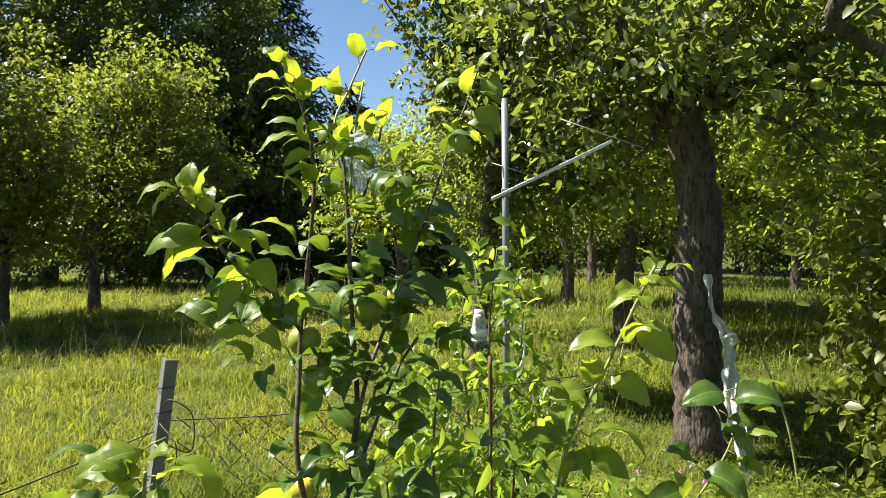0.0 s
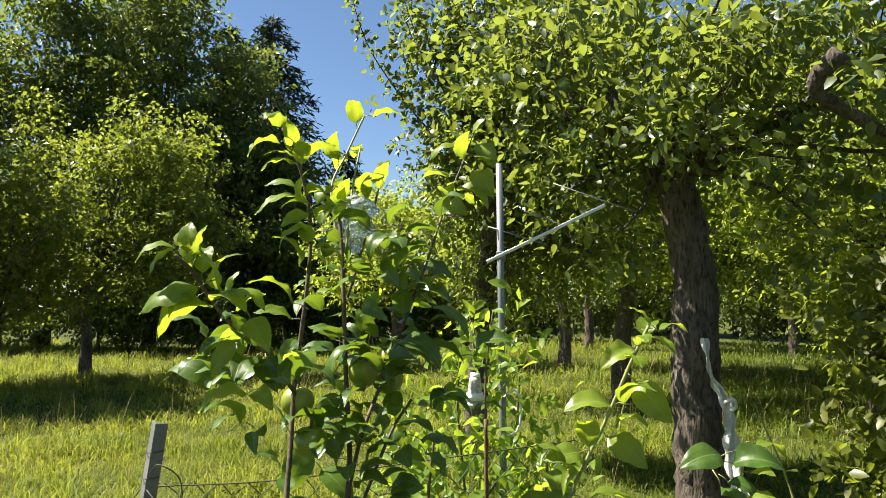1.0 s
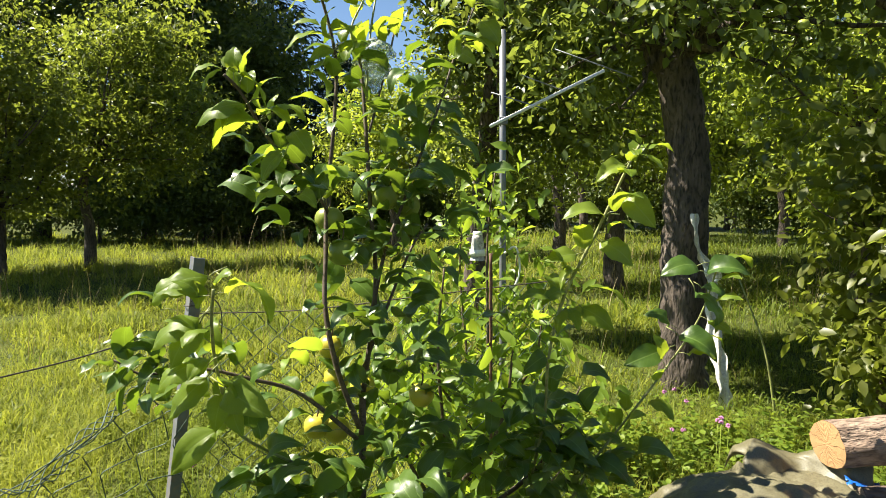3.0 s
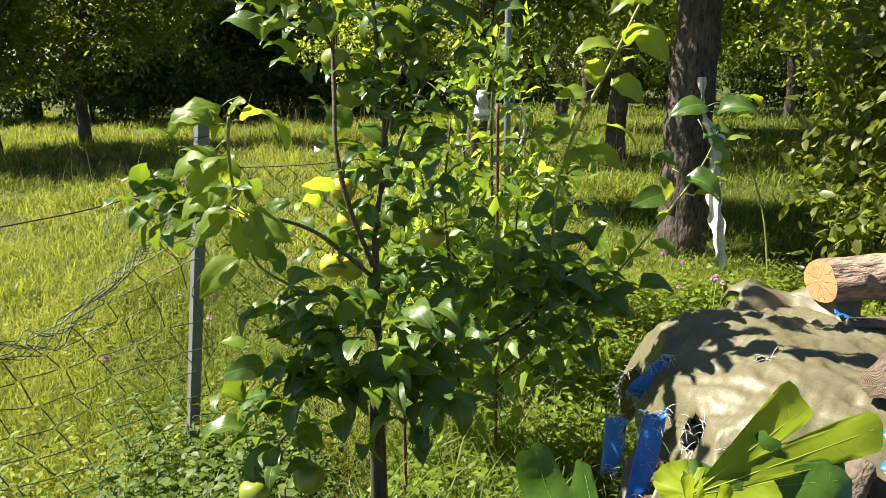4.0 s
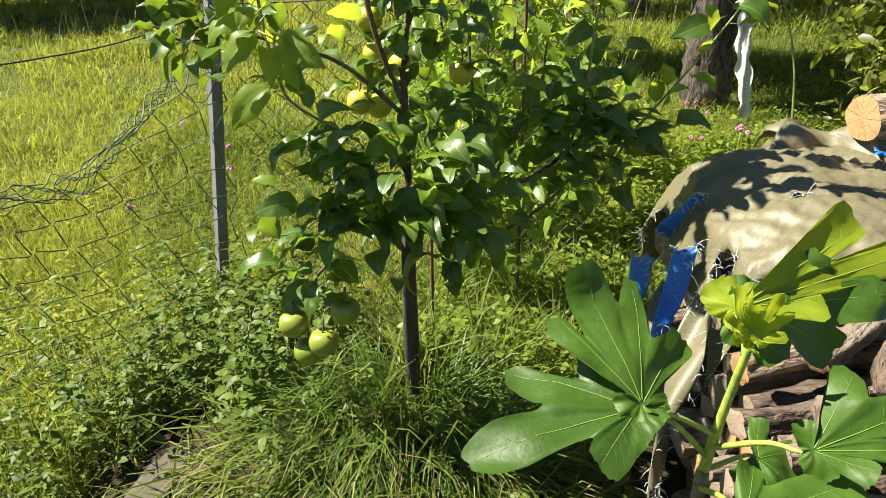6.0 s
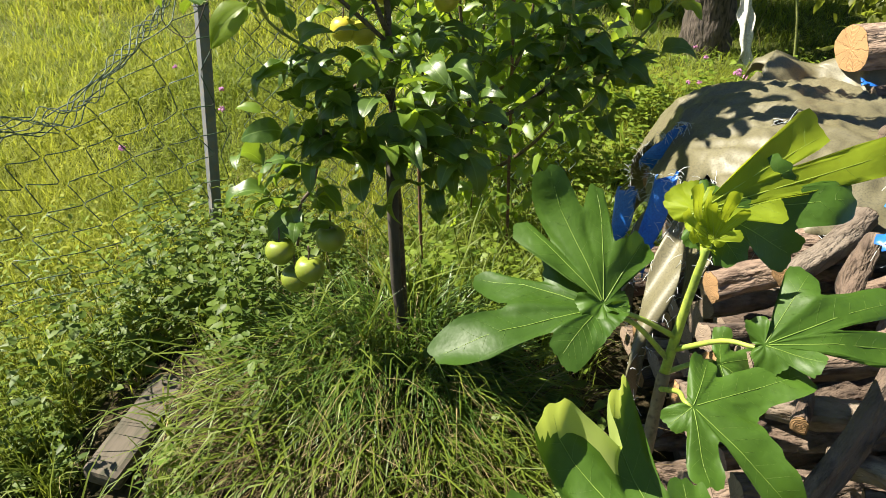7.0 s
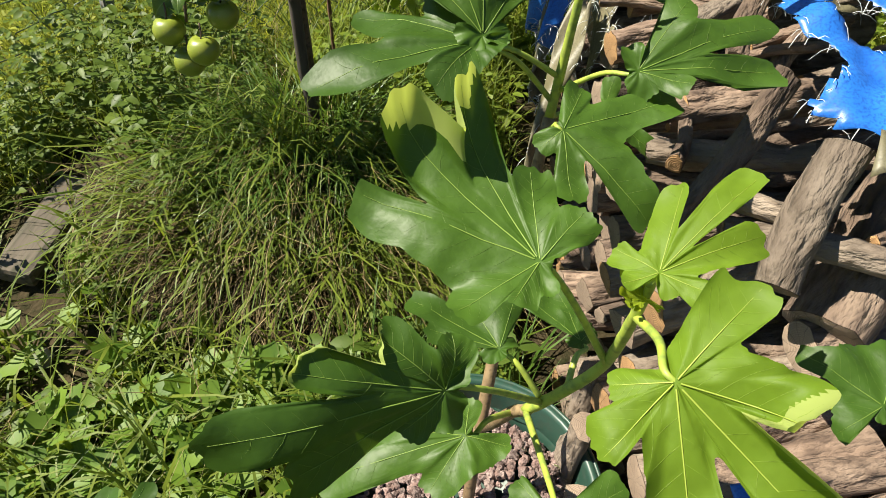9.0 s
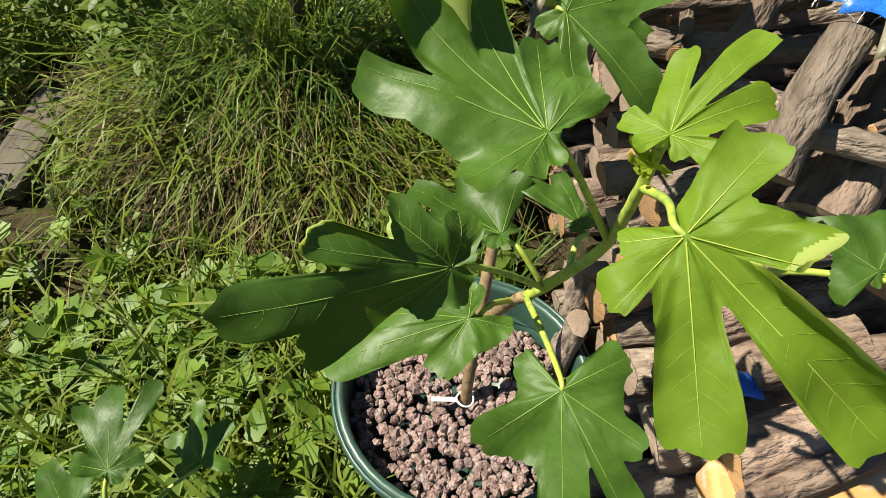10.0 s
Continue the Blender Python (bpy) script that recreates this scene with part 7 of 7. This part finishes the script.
for i, (a, b, u) in enumerate((((0.340, 0.538, 0.960), (0.295, 0.560, 1.040), (0.5, -0.75, 0.4)), ((0.345, 0.535, 0.96), (0.365, 0.545, 1.045), (-0.2, -0.9, 0.35)), ((0.338, 0.525, 0.955), (0.300, 0.500, 0.990), (0, -0.2, 1)),
                               ((0.340, 0.112, 0.875), (0.312, 0.132, 0.895), (0, -0.5, 1)), ((0.342, 0.108, 0.878), (0.345, 0.09, 0.905), (0, -0.6, 0.7)), ((0.338, 0.115, 0.87), (0.315, 0.104, 0.882), (0, -0.3, 1)))):
    fig_leaf(a, Vector(a).lerp(b, 0.74), u, None, 2, 60 + i, droop=-0.2, slim=1.3, **FINGERS)
tag = thing("plant_tag", POT + Vector((-0.0, -0.01, 0.235)), "white looped plastic plant tag on the stem", "tag")
part("loop", tube("loop", [(0.014 * math.cos(a), 0.014 * math.sin(a), 0.003 * math.sin(a * 2)) for a in np.linspace(0, 6.28, 17)], 0.0018, 0.0018, "white", 6), tag)
part("strip", joined("strip", [box_data((-0.055, -0.004, -0.004), (-0.012, 0.004, -0.0025), 0.0005)], "white"), tag)

sapling = thing("fig_sapling", (-0.29, 0.03, -0.02), "small fig sapling with lobed leaves in the grass", "plant")
SO = Vector((-0.29, 0.03, -0.02))
part("stem", tube("stem", spline([(0, 0, 0), (0.01, -0.01, 0.12), (0.005, 0.0, 0.24)], 5), 0.005, 0.004, "green_stem", 8), sapling)
fig_leaf((-0.275, 0.080, 0.290), (-0.232, 0.197, 0.342), (0.00, -0.41, 0.91), (-0.285, 0.03, 0.22), False, seed=21, droop=0.10, curl=0.00, tips=((0, 1.0), (-25, 0.89), (-54, 0.79), (-99, 0.43), (40, 0.38)), notches=((-4, 0.53), (-56, 0.31)), owner=sapling, origin=SO)
fig_leaf((-0.185, 0.130, 0.200), (-0.205, 0.215, 0.235), (-0.4, -0.4, 1), (-0.285, 0.03, 0.14), seed=22, owner=sapling, origin=SO)
fig_leaf((-0.330, 0.030, 0.250), (-0.400, 0.110, 0.250), (0.2, -0.3, 1), (-0.285, 0.03, 0.20), seed=23, owner=sapling, origin=SO)
fig_leaf((-0.240, 0.000, 0.215), (-0.150, 0.020, 0.200), (0.2, -0.3, 1), (-0.285, 0.03, 0.17), seed=24, owner=sapling, origin=SO)


# ---- plank and stones by the mound ----
plank = thing("wooden_plank", (-0.812, 0.955, 0.105), "old grey weathered plank lying half in the grass", "plank")
v, f = box_data((-0.047, -0.165, -0.035), (0.047, 0.165, 0.02), 0.014)
part("board", mesh("board", v, f, ["plank"], False), plank, "", Matrix.Rotation(radians(-6), 4, "Z") @ Matrix.Rotation(radians(10), 4, "Y") @ Matrix.Rotation(radians(4), 4, "X"))
for i, (x, y, s) in enumerate(((0.20, 0.60, 0.055), (0.29, 0.62, 0.045), (0.14, 0.52, 0.035), (0.36, 0.55, 0.04), (-0.72, 0.62, 0.03))):
    st = thing("stone", (x, y, float(ground_z(x, y)) + s * 0.3), "pale grey field stone half hidden by grass", "stone", "field stones")
    lv, lf = lump(70 + i, s)
    part("stone", mesh("stone", lv, lf, ["stone"]), st)


# ---- grass and weeds ----
def clear(x, y):
    """True where plants can stand: not under the woodpile, the pot or the plank."""
    a = ~((x > 0.37) & (x < 1.9) & (y > -0.4) & (y < 1.85))
    b = (x - POT.x) ** 2 + (y - POT.y) ** 2 > 0.19 ** 2
    c = ~((np.abs(x + 0.815 - 0.10 * (y - 0.90)) < 0.085) & (np.abs(y - 0.92) < 0.24))
    d = ((x + 0.12) / 0.30) ** 2 + ((y - 0.84) / 0.24) ** 2 > 1 - 0.5 * np.sin(x * 40) * np.sin(y * 37)
    e = ~((x > -1.05) & (x < -0.42) & (y > 0.5) & (y < 1.2) & (np.sin(x * 21 + 2) * np.sin(y * 17 + 1) < 0.15))
    return a & b & c & d & e


def sow(rs, n, x0, x1, y0, y1, patch=0.0, pscale=1.0, seed=0, tufts=0):
    """Places for plants, evenly or, with tufts, in bunches of that many."""
    x, y = rs.uniform(x0, x1, n), rs.uniform(y0, y1, n)
    if tufts:
        pick = rs.randint(0, max(1, n // tufts), n)
        x, y = x[pick] + rs.normal(0, 0.016, n), y[pick] + rs.normal(0, 0.016, n)
    k = clear(x, y)
    if patch:
        g = np.sin(x * 3.1 * pscale + seed) * np.sin(y * 2.7 * pscale + 1.3 * seed) + 0.6 * np.sin(x * 7.3 * pscale - y * 5.1 * pscale + seed)
        k &= g + rs.normal(size=n) * 0.5 > patch - 1.0
    return x[k], y[k]


def grass(name, mat, rs, xy, lo, hi, wlo, whi, lean=0.45, bend=0.4, label="", tuned=None):
    x, y = xy
    k = len(x)
    L, W = rs.uniform(lo, hi, k), rs.uniform(wlo, whi, k)
    if tuned is not None:
        s = tuned(x, y)
        L, W = L * s, W * s
    v, f = blades(x, y, ground_z(x, y) - 0.01, L, W, np.abs(rs.normal(0, lean, k)), rs, bend)
    ob = part(name, cloud_mesh(name, v, f, mat))
    return tagged(ob, label, "grass", "", "stuff")


rs = np.random.RandomState(101)
grass("grass", "grass", rs, sow(rs, 15000, -1.6, 1.6, -0.7, 2.6, 0.75, 1.6, 1, 8), 0.07, 0.22, 0.0035, 0.0075, 0.5, 0.45, "short lush green grass in the garden")
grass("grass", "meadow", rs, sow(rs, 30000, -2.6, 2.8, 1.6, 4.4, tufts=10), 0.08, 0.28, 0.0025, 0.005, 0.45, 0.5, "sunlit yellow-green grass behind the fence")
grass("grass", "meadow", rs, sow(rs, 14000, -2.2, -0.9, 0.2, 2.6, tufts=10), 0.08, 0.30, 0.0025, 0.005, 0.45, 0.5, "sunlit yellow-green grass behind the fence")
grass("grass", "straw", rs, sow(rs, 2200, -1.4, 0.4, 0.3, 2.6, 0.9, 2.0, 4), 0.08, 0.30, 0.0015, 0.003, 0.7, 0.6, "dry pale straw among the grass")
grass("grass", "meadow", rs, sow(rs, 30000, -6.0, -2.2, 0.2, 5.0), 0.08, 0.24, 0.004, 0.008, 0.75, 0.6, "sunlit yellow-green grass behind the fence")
grass("grass", "grass", rs, sow(rs, 2600, -0.75, 0.3, -0.3, 0.95, tufts=6), 0.12, 0.28, 0.005, 0.009, 0.6, 0.6, "long arching green grass in the garden")
far = lambda x, y: (0.75 + 0.06 * y) * (0.62 + 0.38 * np.sin(x * 1.9 + 2 * np.sin(y * 1.3)) * np.sin(y * 2.3 + x) + 0.3 * np.abs(np.sin(x * 5.1 + y * 3.7)))
for nm, lo_y, hi_y, half, n in (("meadow", 3.6, 8.0, 7.0, 62000), ("meadow", 8.0, 14.0, 14.0, 60000), ("meadow", 14.0, 22.0, 22.0, 48000)):
    x, y = rs.uniform(-1, 1, n), rs.uniform(0, 1, n)
    y = lo_y + (hi_y - lo_y) * y
    x = x * (half * (0.55 + 0.45 * (y - lo_y) / (hi_y - lo_y)))
    # greener grass on the right; its darker tone also paints the orchard's half shade
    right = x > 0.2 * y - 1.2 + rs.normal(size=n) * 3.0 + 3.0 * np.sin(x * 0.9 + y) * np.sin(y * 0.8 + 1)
    grass("grass", "grass", rs, (x[right], y[right]), 0.08, 0.22, 0.006, 0.013, 0.8, 0.6, "greener orchard grass with half shade put into its colour", far)
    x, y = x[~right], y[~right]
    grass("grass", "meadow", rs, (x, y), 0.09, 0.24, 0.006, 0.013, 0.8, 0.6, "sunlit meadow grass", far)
x, y = rs.uniform(-8, 10, 1500), rs.uniform(5, 16, 1500)
grass("grass", "straw", rs, (x, y), 0.35, 0.70, 0.004, 0.006, 0.18, 0.2, "ripe seed stalks standing in the meadow", far)

# the long hanging grass of the mound
def hanging(name, label, mat, k, cx, cy, rx, ry, lo, hi, wlo, whi, tilt, bend, lift=0.0):
    a, r = rs.uniform(0, 2 * np.pi, k), np.sqrt(rs.uniform(0, 1, k))
    x, y = cx + rx * r * np.cos(a), cy + ry * r * np.sin(a)
    head = np.arctan2(y - 1.30, x + 0.17) + rs.normal(0, 0.75, k)
    v, f = blades(x, y, ground_z(x, y) - 0.01 + lift, rs.uniform(lo, hi, k), rs.uniform(wlo, whi, k), np.abs(rs.normal(tilt, 0.33, k)), rs, bend, head)
    tagged(part(name, cloud_mesh(name, v, f, mat)), label, "grass", "", "stuff")


hanging("grass_tussock", "fine dark green grass tuft round the pear's foot", "tuft", 2300, -0.17, 1.15, 0.30, 0.18, 0.14, 0.34, 0.003, 0.0052, 0.6, 0.6)
hanging("grass_tussock", "long green grass hanging over the mound's edge", "grass", 560, -0.20, 0.99, 0.42, 0.20, 0.20, 0.42, 0.005, 0.0085, 0.8, 0.7, 0.02)
hanging("dry_grass", "dry straw-coloured grass hanging down the mound", "straw", 320, -0.02, 0.96, 0.32, 0.18, 0.20, 0.42, 0.0018, 0.0034, 0.95, 0.7, 0.02)
hanging("grass_tussock", "bright grass hanging down beside the fig", "grass", 420, 0.06, 0.92, 0.15, 0.14, 0.16, 0.34, 0.003, 0.007, 0.6, 0.6, 0.02)
hanging("dry_grass", "matted brown dead grass inside the mound", "thatch", 2600, -0.12, 1.00, 0.46, 0.26, 0.12, 0.34, 0.0018, 0.0036, 0.95, 0.7, 0.01)
rs3 = np.random.RandomState(303)
grass("grass", "grass", rs3, sow(rs3, 620, -0.70, 0.20, 0.02, 0.98), 0.14, 0.36, 0.006, 0.012, 0.6, 0.6, "broad bright grass blades in front of the mound")
grass("grass", "grass", rs3, sow(rs3, 900, -1.2, -0.45, 0.1, 1.3, tufts=6), 0.12, 0.34, 0.004, 0.009, 0.65, 0.6, "long arching grass round the old plank")
grass("grass", "grass", rs3, sow(rs3, 1500, -0.25, 0.55, 1.3, 2.3, tufts=8), 0.16, 0.42, 0.004, 0.008, 0.4, 0.5, "long green grass behind the pear tree")
grass("grass", "grass", rs3, sow(rs3, 380, -0.62, 0.12, 0.86, 1.16, tufts=4), 0.22, 0.42, 0.005, 0.009, 0.7, 0.75, "long arching blades on the mound")
grass("grass", "tuft", rs3, sow(rs3, 420, 0.02, 0.36, 0.36, 0.62), 0.16, 0.34, 0.004, 0.008, 0.3, 0.3, "upright green grass behind the pot")


def herb_patch(name, label, x, y, rs, lo, hi, size, mat, leaves=9, slim=0.62):
    """Upright weeds: thin stems with pairs of leaves."""
    k = len(x)
    z0 = ground_z(x, y)
    h = rs.uniform(lo, hi, k)
    idx = np.repeat(np.arange(k), leaves)
    t = np.tile(np.linspace(0.15, 1, leaves), k) + rs.uniform(-0.05, 0.05, k * leaves)
    lean = rs.normal(0, 0.18, (k, 2))
    base = np.stack([x[idx] + lean[idx, 0] * h[idx] * t, y[idx] + lean[idx, 1] * h[idx] * t, z0[idx] + h[idx] * t], 1)
    th = np.tile(np.arange(leaves) * 2.4, k) + rs.uniform(0, 6.3, k)[idx]
    way = np.stack([np.cos(th), np.sin(th), rs.uniform(-0.35, 0.4, k * leaves)], 1)
    nor = np.stack([-np.cos(th) * 0.3, -np.sin(th) * 0.3, np.ones(k * leaves)], 1) + rs.normal(0, 0.25, (k * leaves, 3))
    L = size * rs.uniform(0.6, 1.3, k * leaves) * (1.15 - 0.5 * t)
    v, f = leaf_cloud(base, way, nor, L, L * slim, 0.3, 0.25)
    sv, sf = blades(x, y, z0, h, np.full(k, 0.003), np.abs(rs.normal(0, 0.12, k)), rs, 0.1)
    v2 = np.concatenate([v, sv])
    f2 = np.concatenate([f, sf + len(v)])
    tagged(part(name, cloud_mesh(name, v2, f2, mat)), label, "weeds", "", "stuff")


x, y = sow(rs, 250, -1.15, -0.45, 0.9, 2.0)
herb_patch("weeds", "leafy green weeds along the fence", x, y, rs, 0.12, 0.42, 0.045, "weed", 12)
x, y = sow(rs, 170, -1.0, -0.3, 0.75, 1.75, 0.3, 2)
herb_patch("weeds", "small-leaved bushy weeds at the foot of the fence", x, y, rs, 0.10, 0.34, 0.024, "weed", 16, 0.5)
x, y = sow(rs, 420, -0.25, 0.60, 1.35, 2.3, 0.2, 1.5, 2)
herb_patch("weeds", "light green weeds growing behind the pear tree", x, y, rs, 0.08, 0.26, 0.05, "herb", 8)
x, y = sow(rs, 700, 0.2, 2.2, 1.9, 4.2)
herb_patch("weeds", "dense light green weeds beyond the woodpile", x, y, rs, 0.10, 0.34, 0.06, "herb", 9)
x, y = sow(rs, 170, -0.05, 0.36, 0.45, 1.2)
herb_patch("weeds", "broad-leaved weeds beside the woodpile", x, y, rs, 0.06, 0.22, 0.06, "weed", 8)
x, y = sow(rs, 900, -2.6, -0.95, 0.8, 4.2, 0.4, 1.2, 3)
herb_patch("weeds", "light green herbs in the meadow behind the fence", x, y, rs, 0.10, 0.32, 0.035, "meadow", 10, 0.5)
x, y = sow(rs, 170, -1.2, -0.4, 0.2, 0.9, 0.6, 2.0, 3)
herb_patch("weeds", "green weeds between plank and grass", x, y, rs, 0.05, 0.16, 0.035, "weed", 9)


rs5 = np.random.RandomState(505)
x, y = sow(rs5, 45, -1.55, -0.98, 0.35, 1.75)
herb_patch("weeds", "tall leafy weeds growing through the slack fence net", x, y, rs5, 0.22, 0.48, 0.036, "weed", 13, 0.5)
x, y = sow(rs5, 90, -1.6, -0.98, 0.35, 1.9)
herb_patch("weeds", "light green narrow-leaved weeds in the fence net", x, y, rs5, 0.16, 0.42, 0.044, "herb", 12, 0.36)
x, y = sow(rs5, 60, -1.10, -0.66, 0.45, 1.25)
herb_patch("weeds", "dark creeping weeds round the old plank", x, y, rs5, 0.10, 0.26, 0.034, "weed", 12, 0.55)


def round_leaf(rs, n, x0, x1, y0, y1, name, label):
    """Ground ivy: scalloped round leaves on short stalks, facing up."""
    x, y = sow(rs, n, x0, x1, y0, y1, 0.5, 2.2, 5)
    k, s = len(x), 14
    z = ground_z(x, y) + rs.uniform(0.03, 0.11, k)
    R = rs.uniform(0.014, 0.030, k)
    nx, ny = rs.normal(0, 0.28, k), rs.normal(-0.1, 0.28, k)
    th = np.linspace(0, 2 * np.pi, s, endpoint=False)
    rr = (1 + 0.10 * np.cos(th * 7)) * (1 - 0.55 * np.exp(-((np.pi - np.abs(np.pi - th)) / 0.35) ** 2))
    ro = rs.uniform(0, 6.3, k)
    px = R[:, None] * rr[None] * np.cos(th[None] + ro[:, None])
    py = R[:, None] * rr[None] * np.sin(th[None] + ro[:, None])
    pz = -(px * nx[:, None] + py * ny[:, None]) + 0.15 * R[:, None] * rr[None]
    ring = np.stack([x[:, None] + px, y[:, None] + py, z[:, None] + pz], 2)
    mid = np.stack([x, y, z], 1)[:, None]
    v = np.concatenate([mid, ring], 1).reshape(-1, 3)
    t = np.array([(0, 1 + i, 1 + (i + 1) % s) for i in range(s)])
    f = (t[None] + (np.arange(k) * (s + 1))[:, None, None]).reshape(-1, 3)
    tagged(part(name, cloud_mesh(name, v, f, "ivy")), label, "weeds", "", "stuff")


round_leaf(rs, 1500, -0.65, 0.12, -0.25, 0.62, "ground_ivy", "round scalloped ground ivy leaves among the grass")
round_leaf(rs, 200, -0.9, -0.3, 0.5, 1.1, "ground_ivy", "round scalloped ground ivy leaves by the mound")
rs2 = np.random.RandomState(7)
for i, (x, y, h) in enumerate([(0.80 + 0.5 * a, 3.3 + 0.7 * b, 0.30 + 0.12 * c) for a, b, c in rs2.uniform(0, 1, (10, 3))] + [(-1.42, 2.06, 0.40), (-1.3, 2.75, 0.45), (-1.1, 2.3, 0.5), (-1.7, 3.1, 0.45)]):
    t = thing("clover_flower", (x, y, float(ground_z(x, y))), "pink clover-like flower head on a thin stem", "flower", "pink meadow flowers")
    part("stem", tube("stem", spline([(0, 0, 0), (0.01, 0, h * 0.5), (0.015, 0.01, h)], 3), 0.002, 0.0015, "green_stem", 5), t)
    pieces = []
    rg2 = random.Random(i)
    for q in range(26):
        d = Vector((rg2.gauss(0, 1), rg2.gauss(0, 1), rg2.gauss(0.3, 0.8))).normalized()
        c = Vector((0.015, 0.01, h))
        pieces.append(tube_data([c + d * 0.004, c + d * 0.015], 0.0035, 0.001, 4))
    part("flower_head", joined("flower_head", pieces, "pink"), t)
rs4 = np.random.RandomState(404)
grass("grass", "meadow", rs4, sow(rs4, 30000, -4.0, 5.0, -4.5, 0.4), 0.06, 0.16, 0.004, 0.009, 0.7, 0.6, "trodden lawn round the woodpile")
grass("grass", "grass", rs4, sow(rs4, 12000, 1.6, 6.0, 0.0, 5.0), 0.08, 0.2, 0.005, 0.010, 0.7, 0.6, "green grass beside the woodpile")
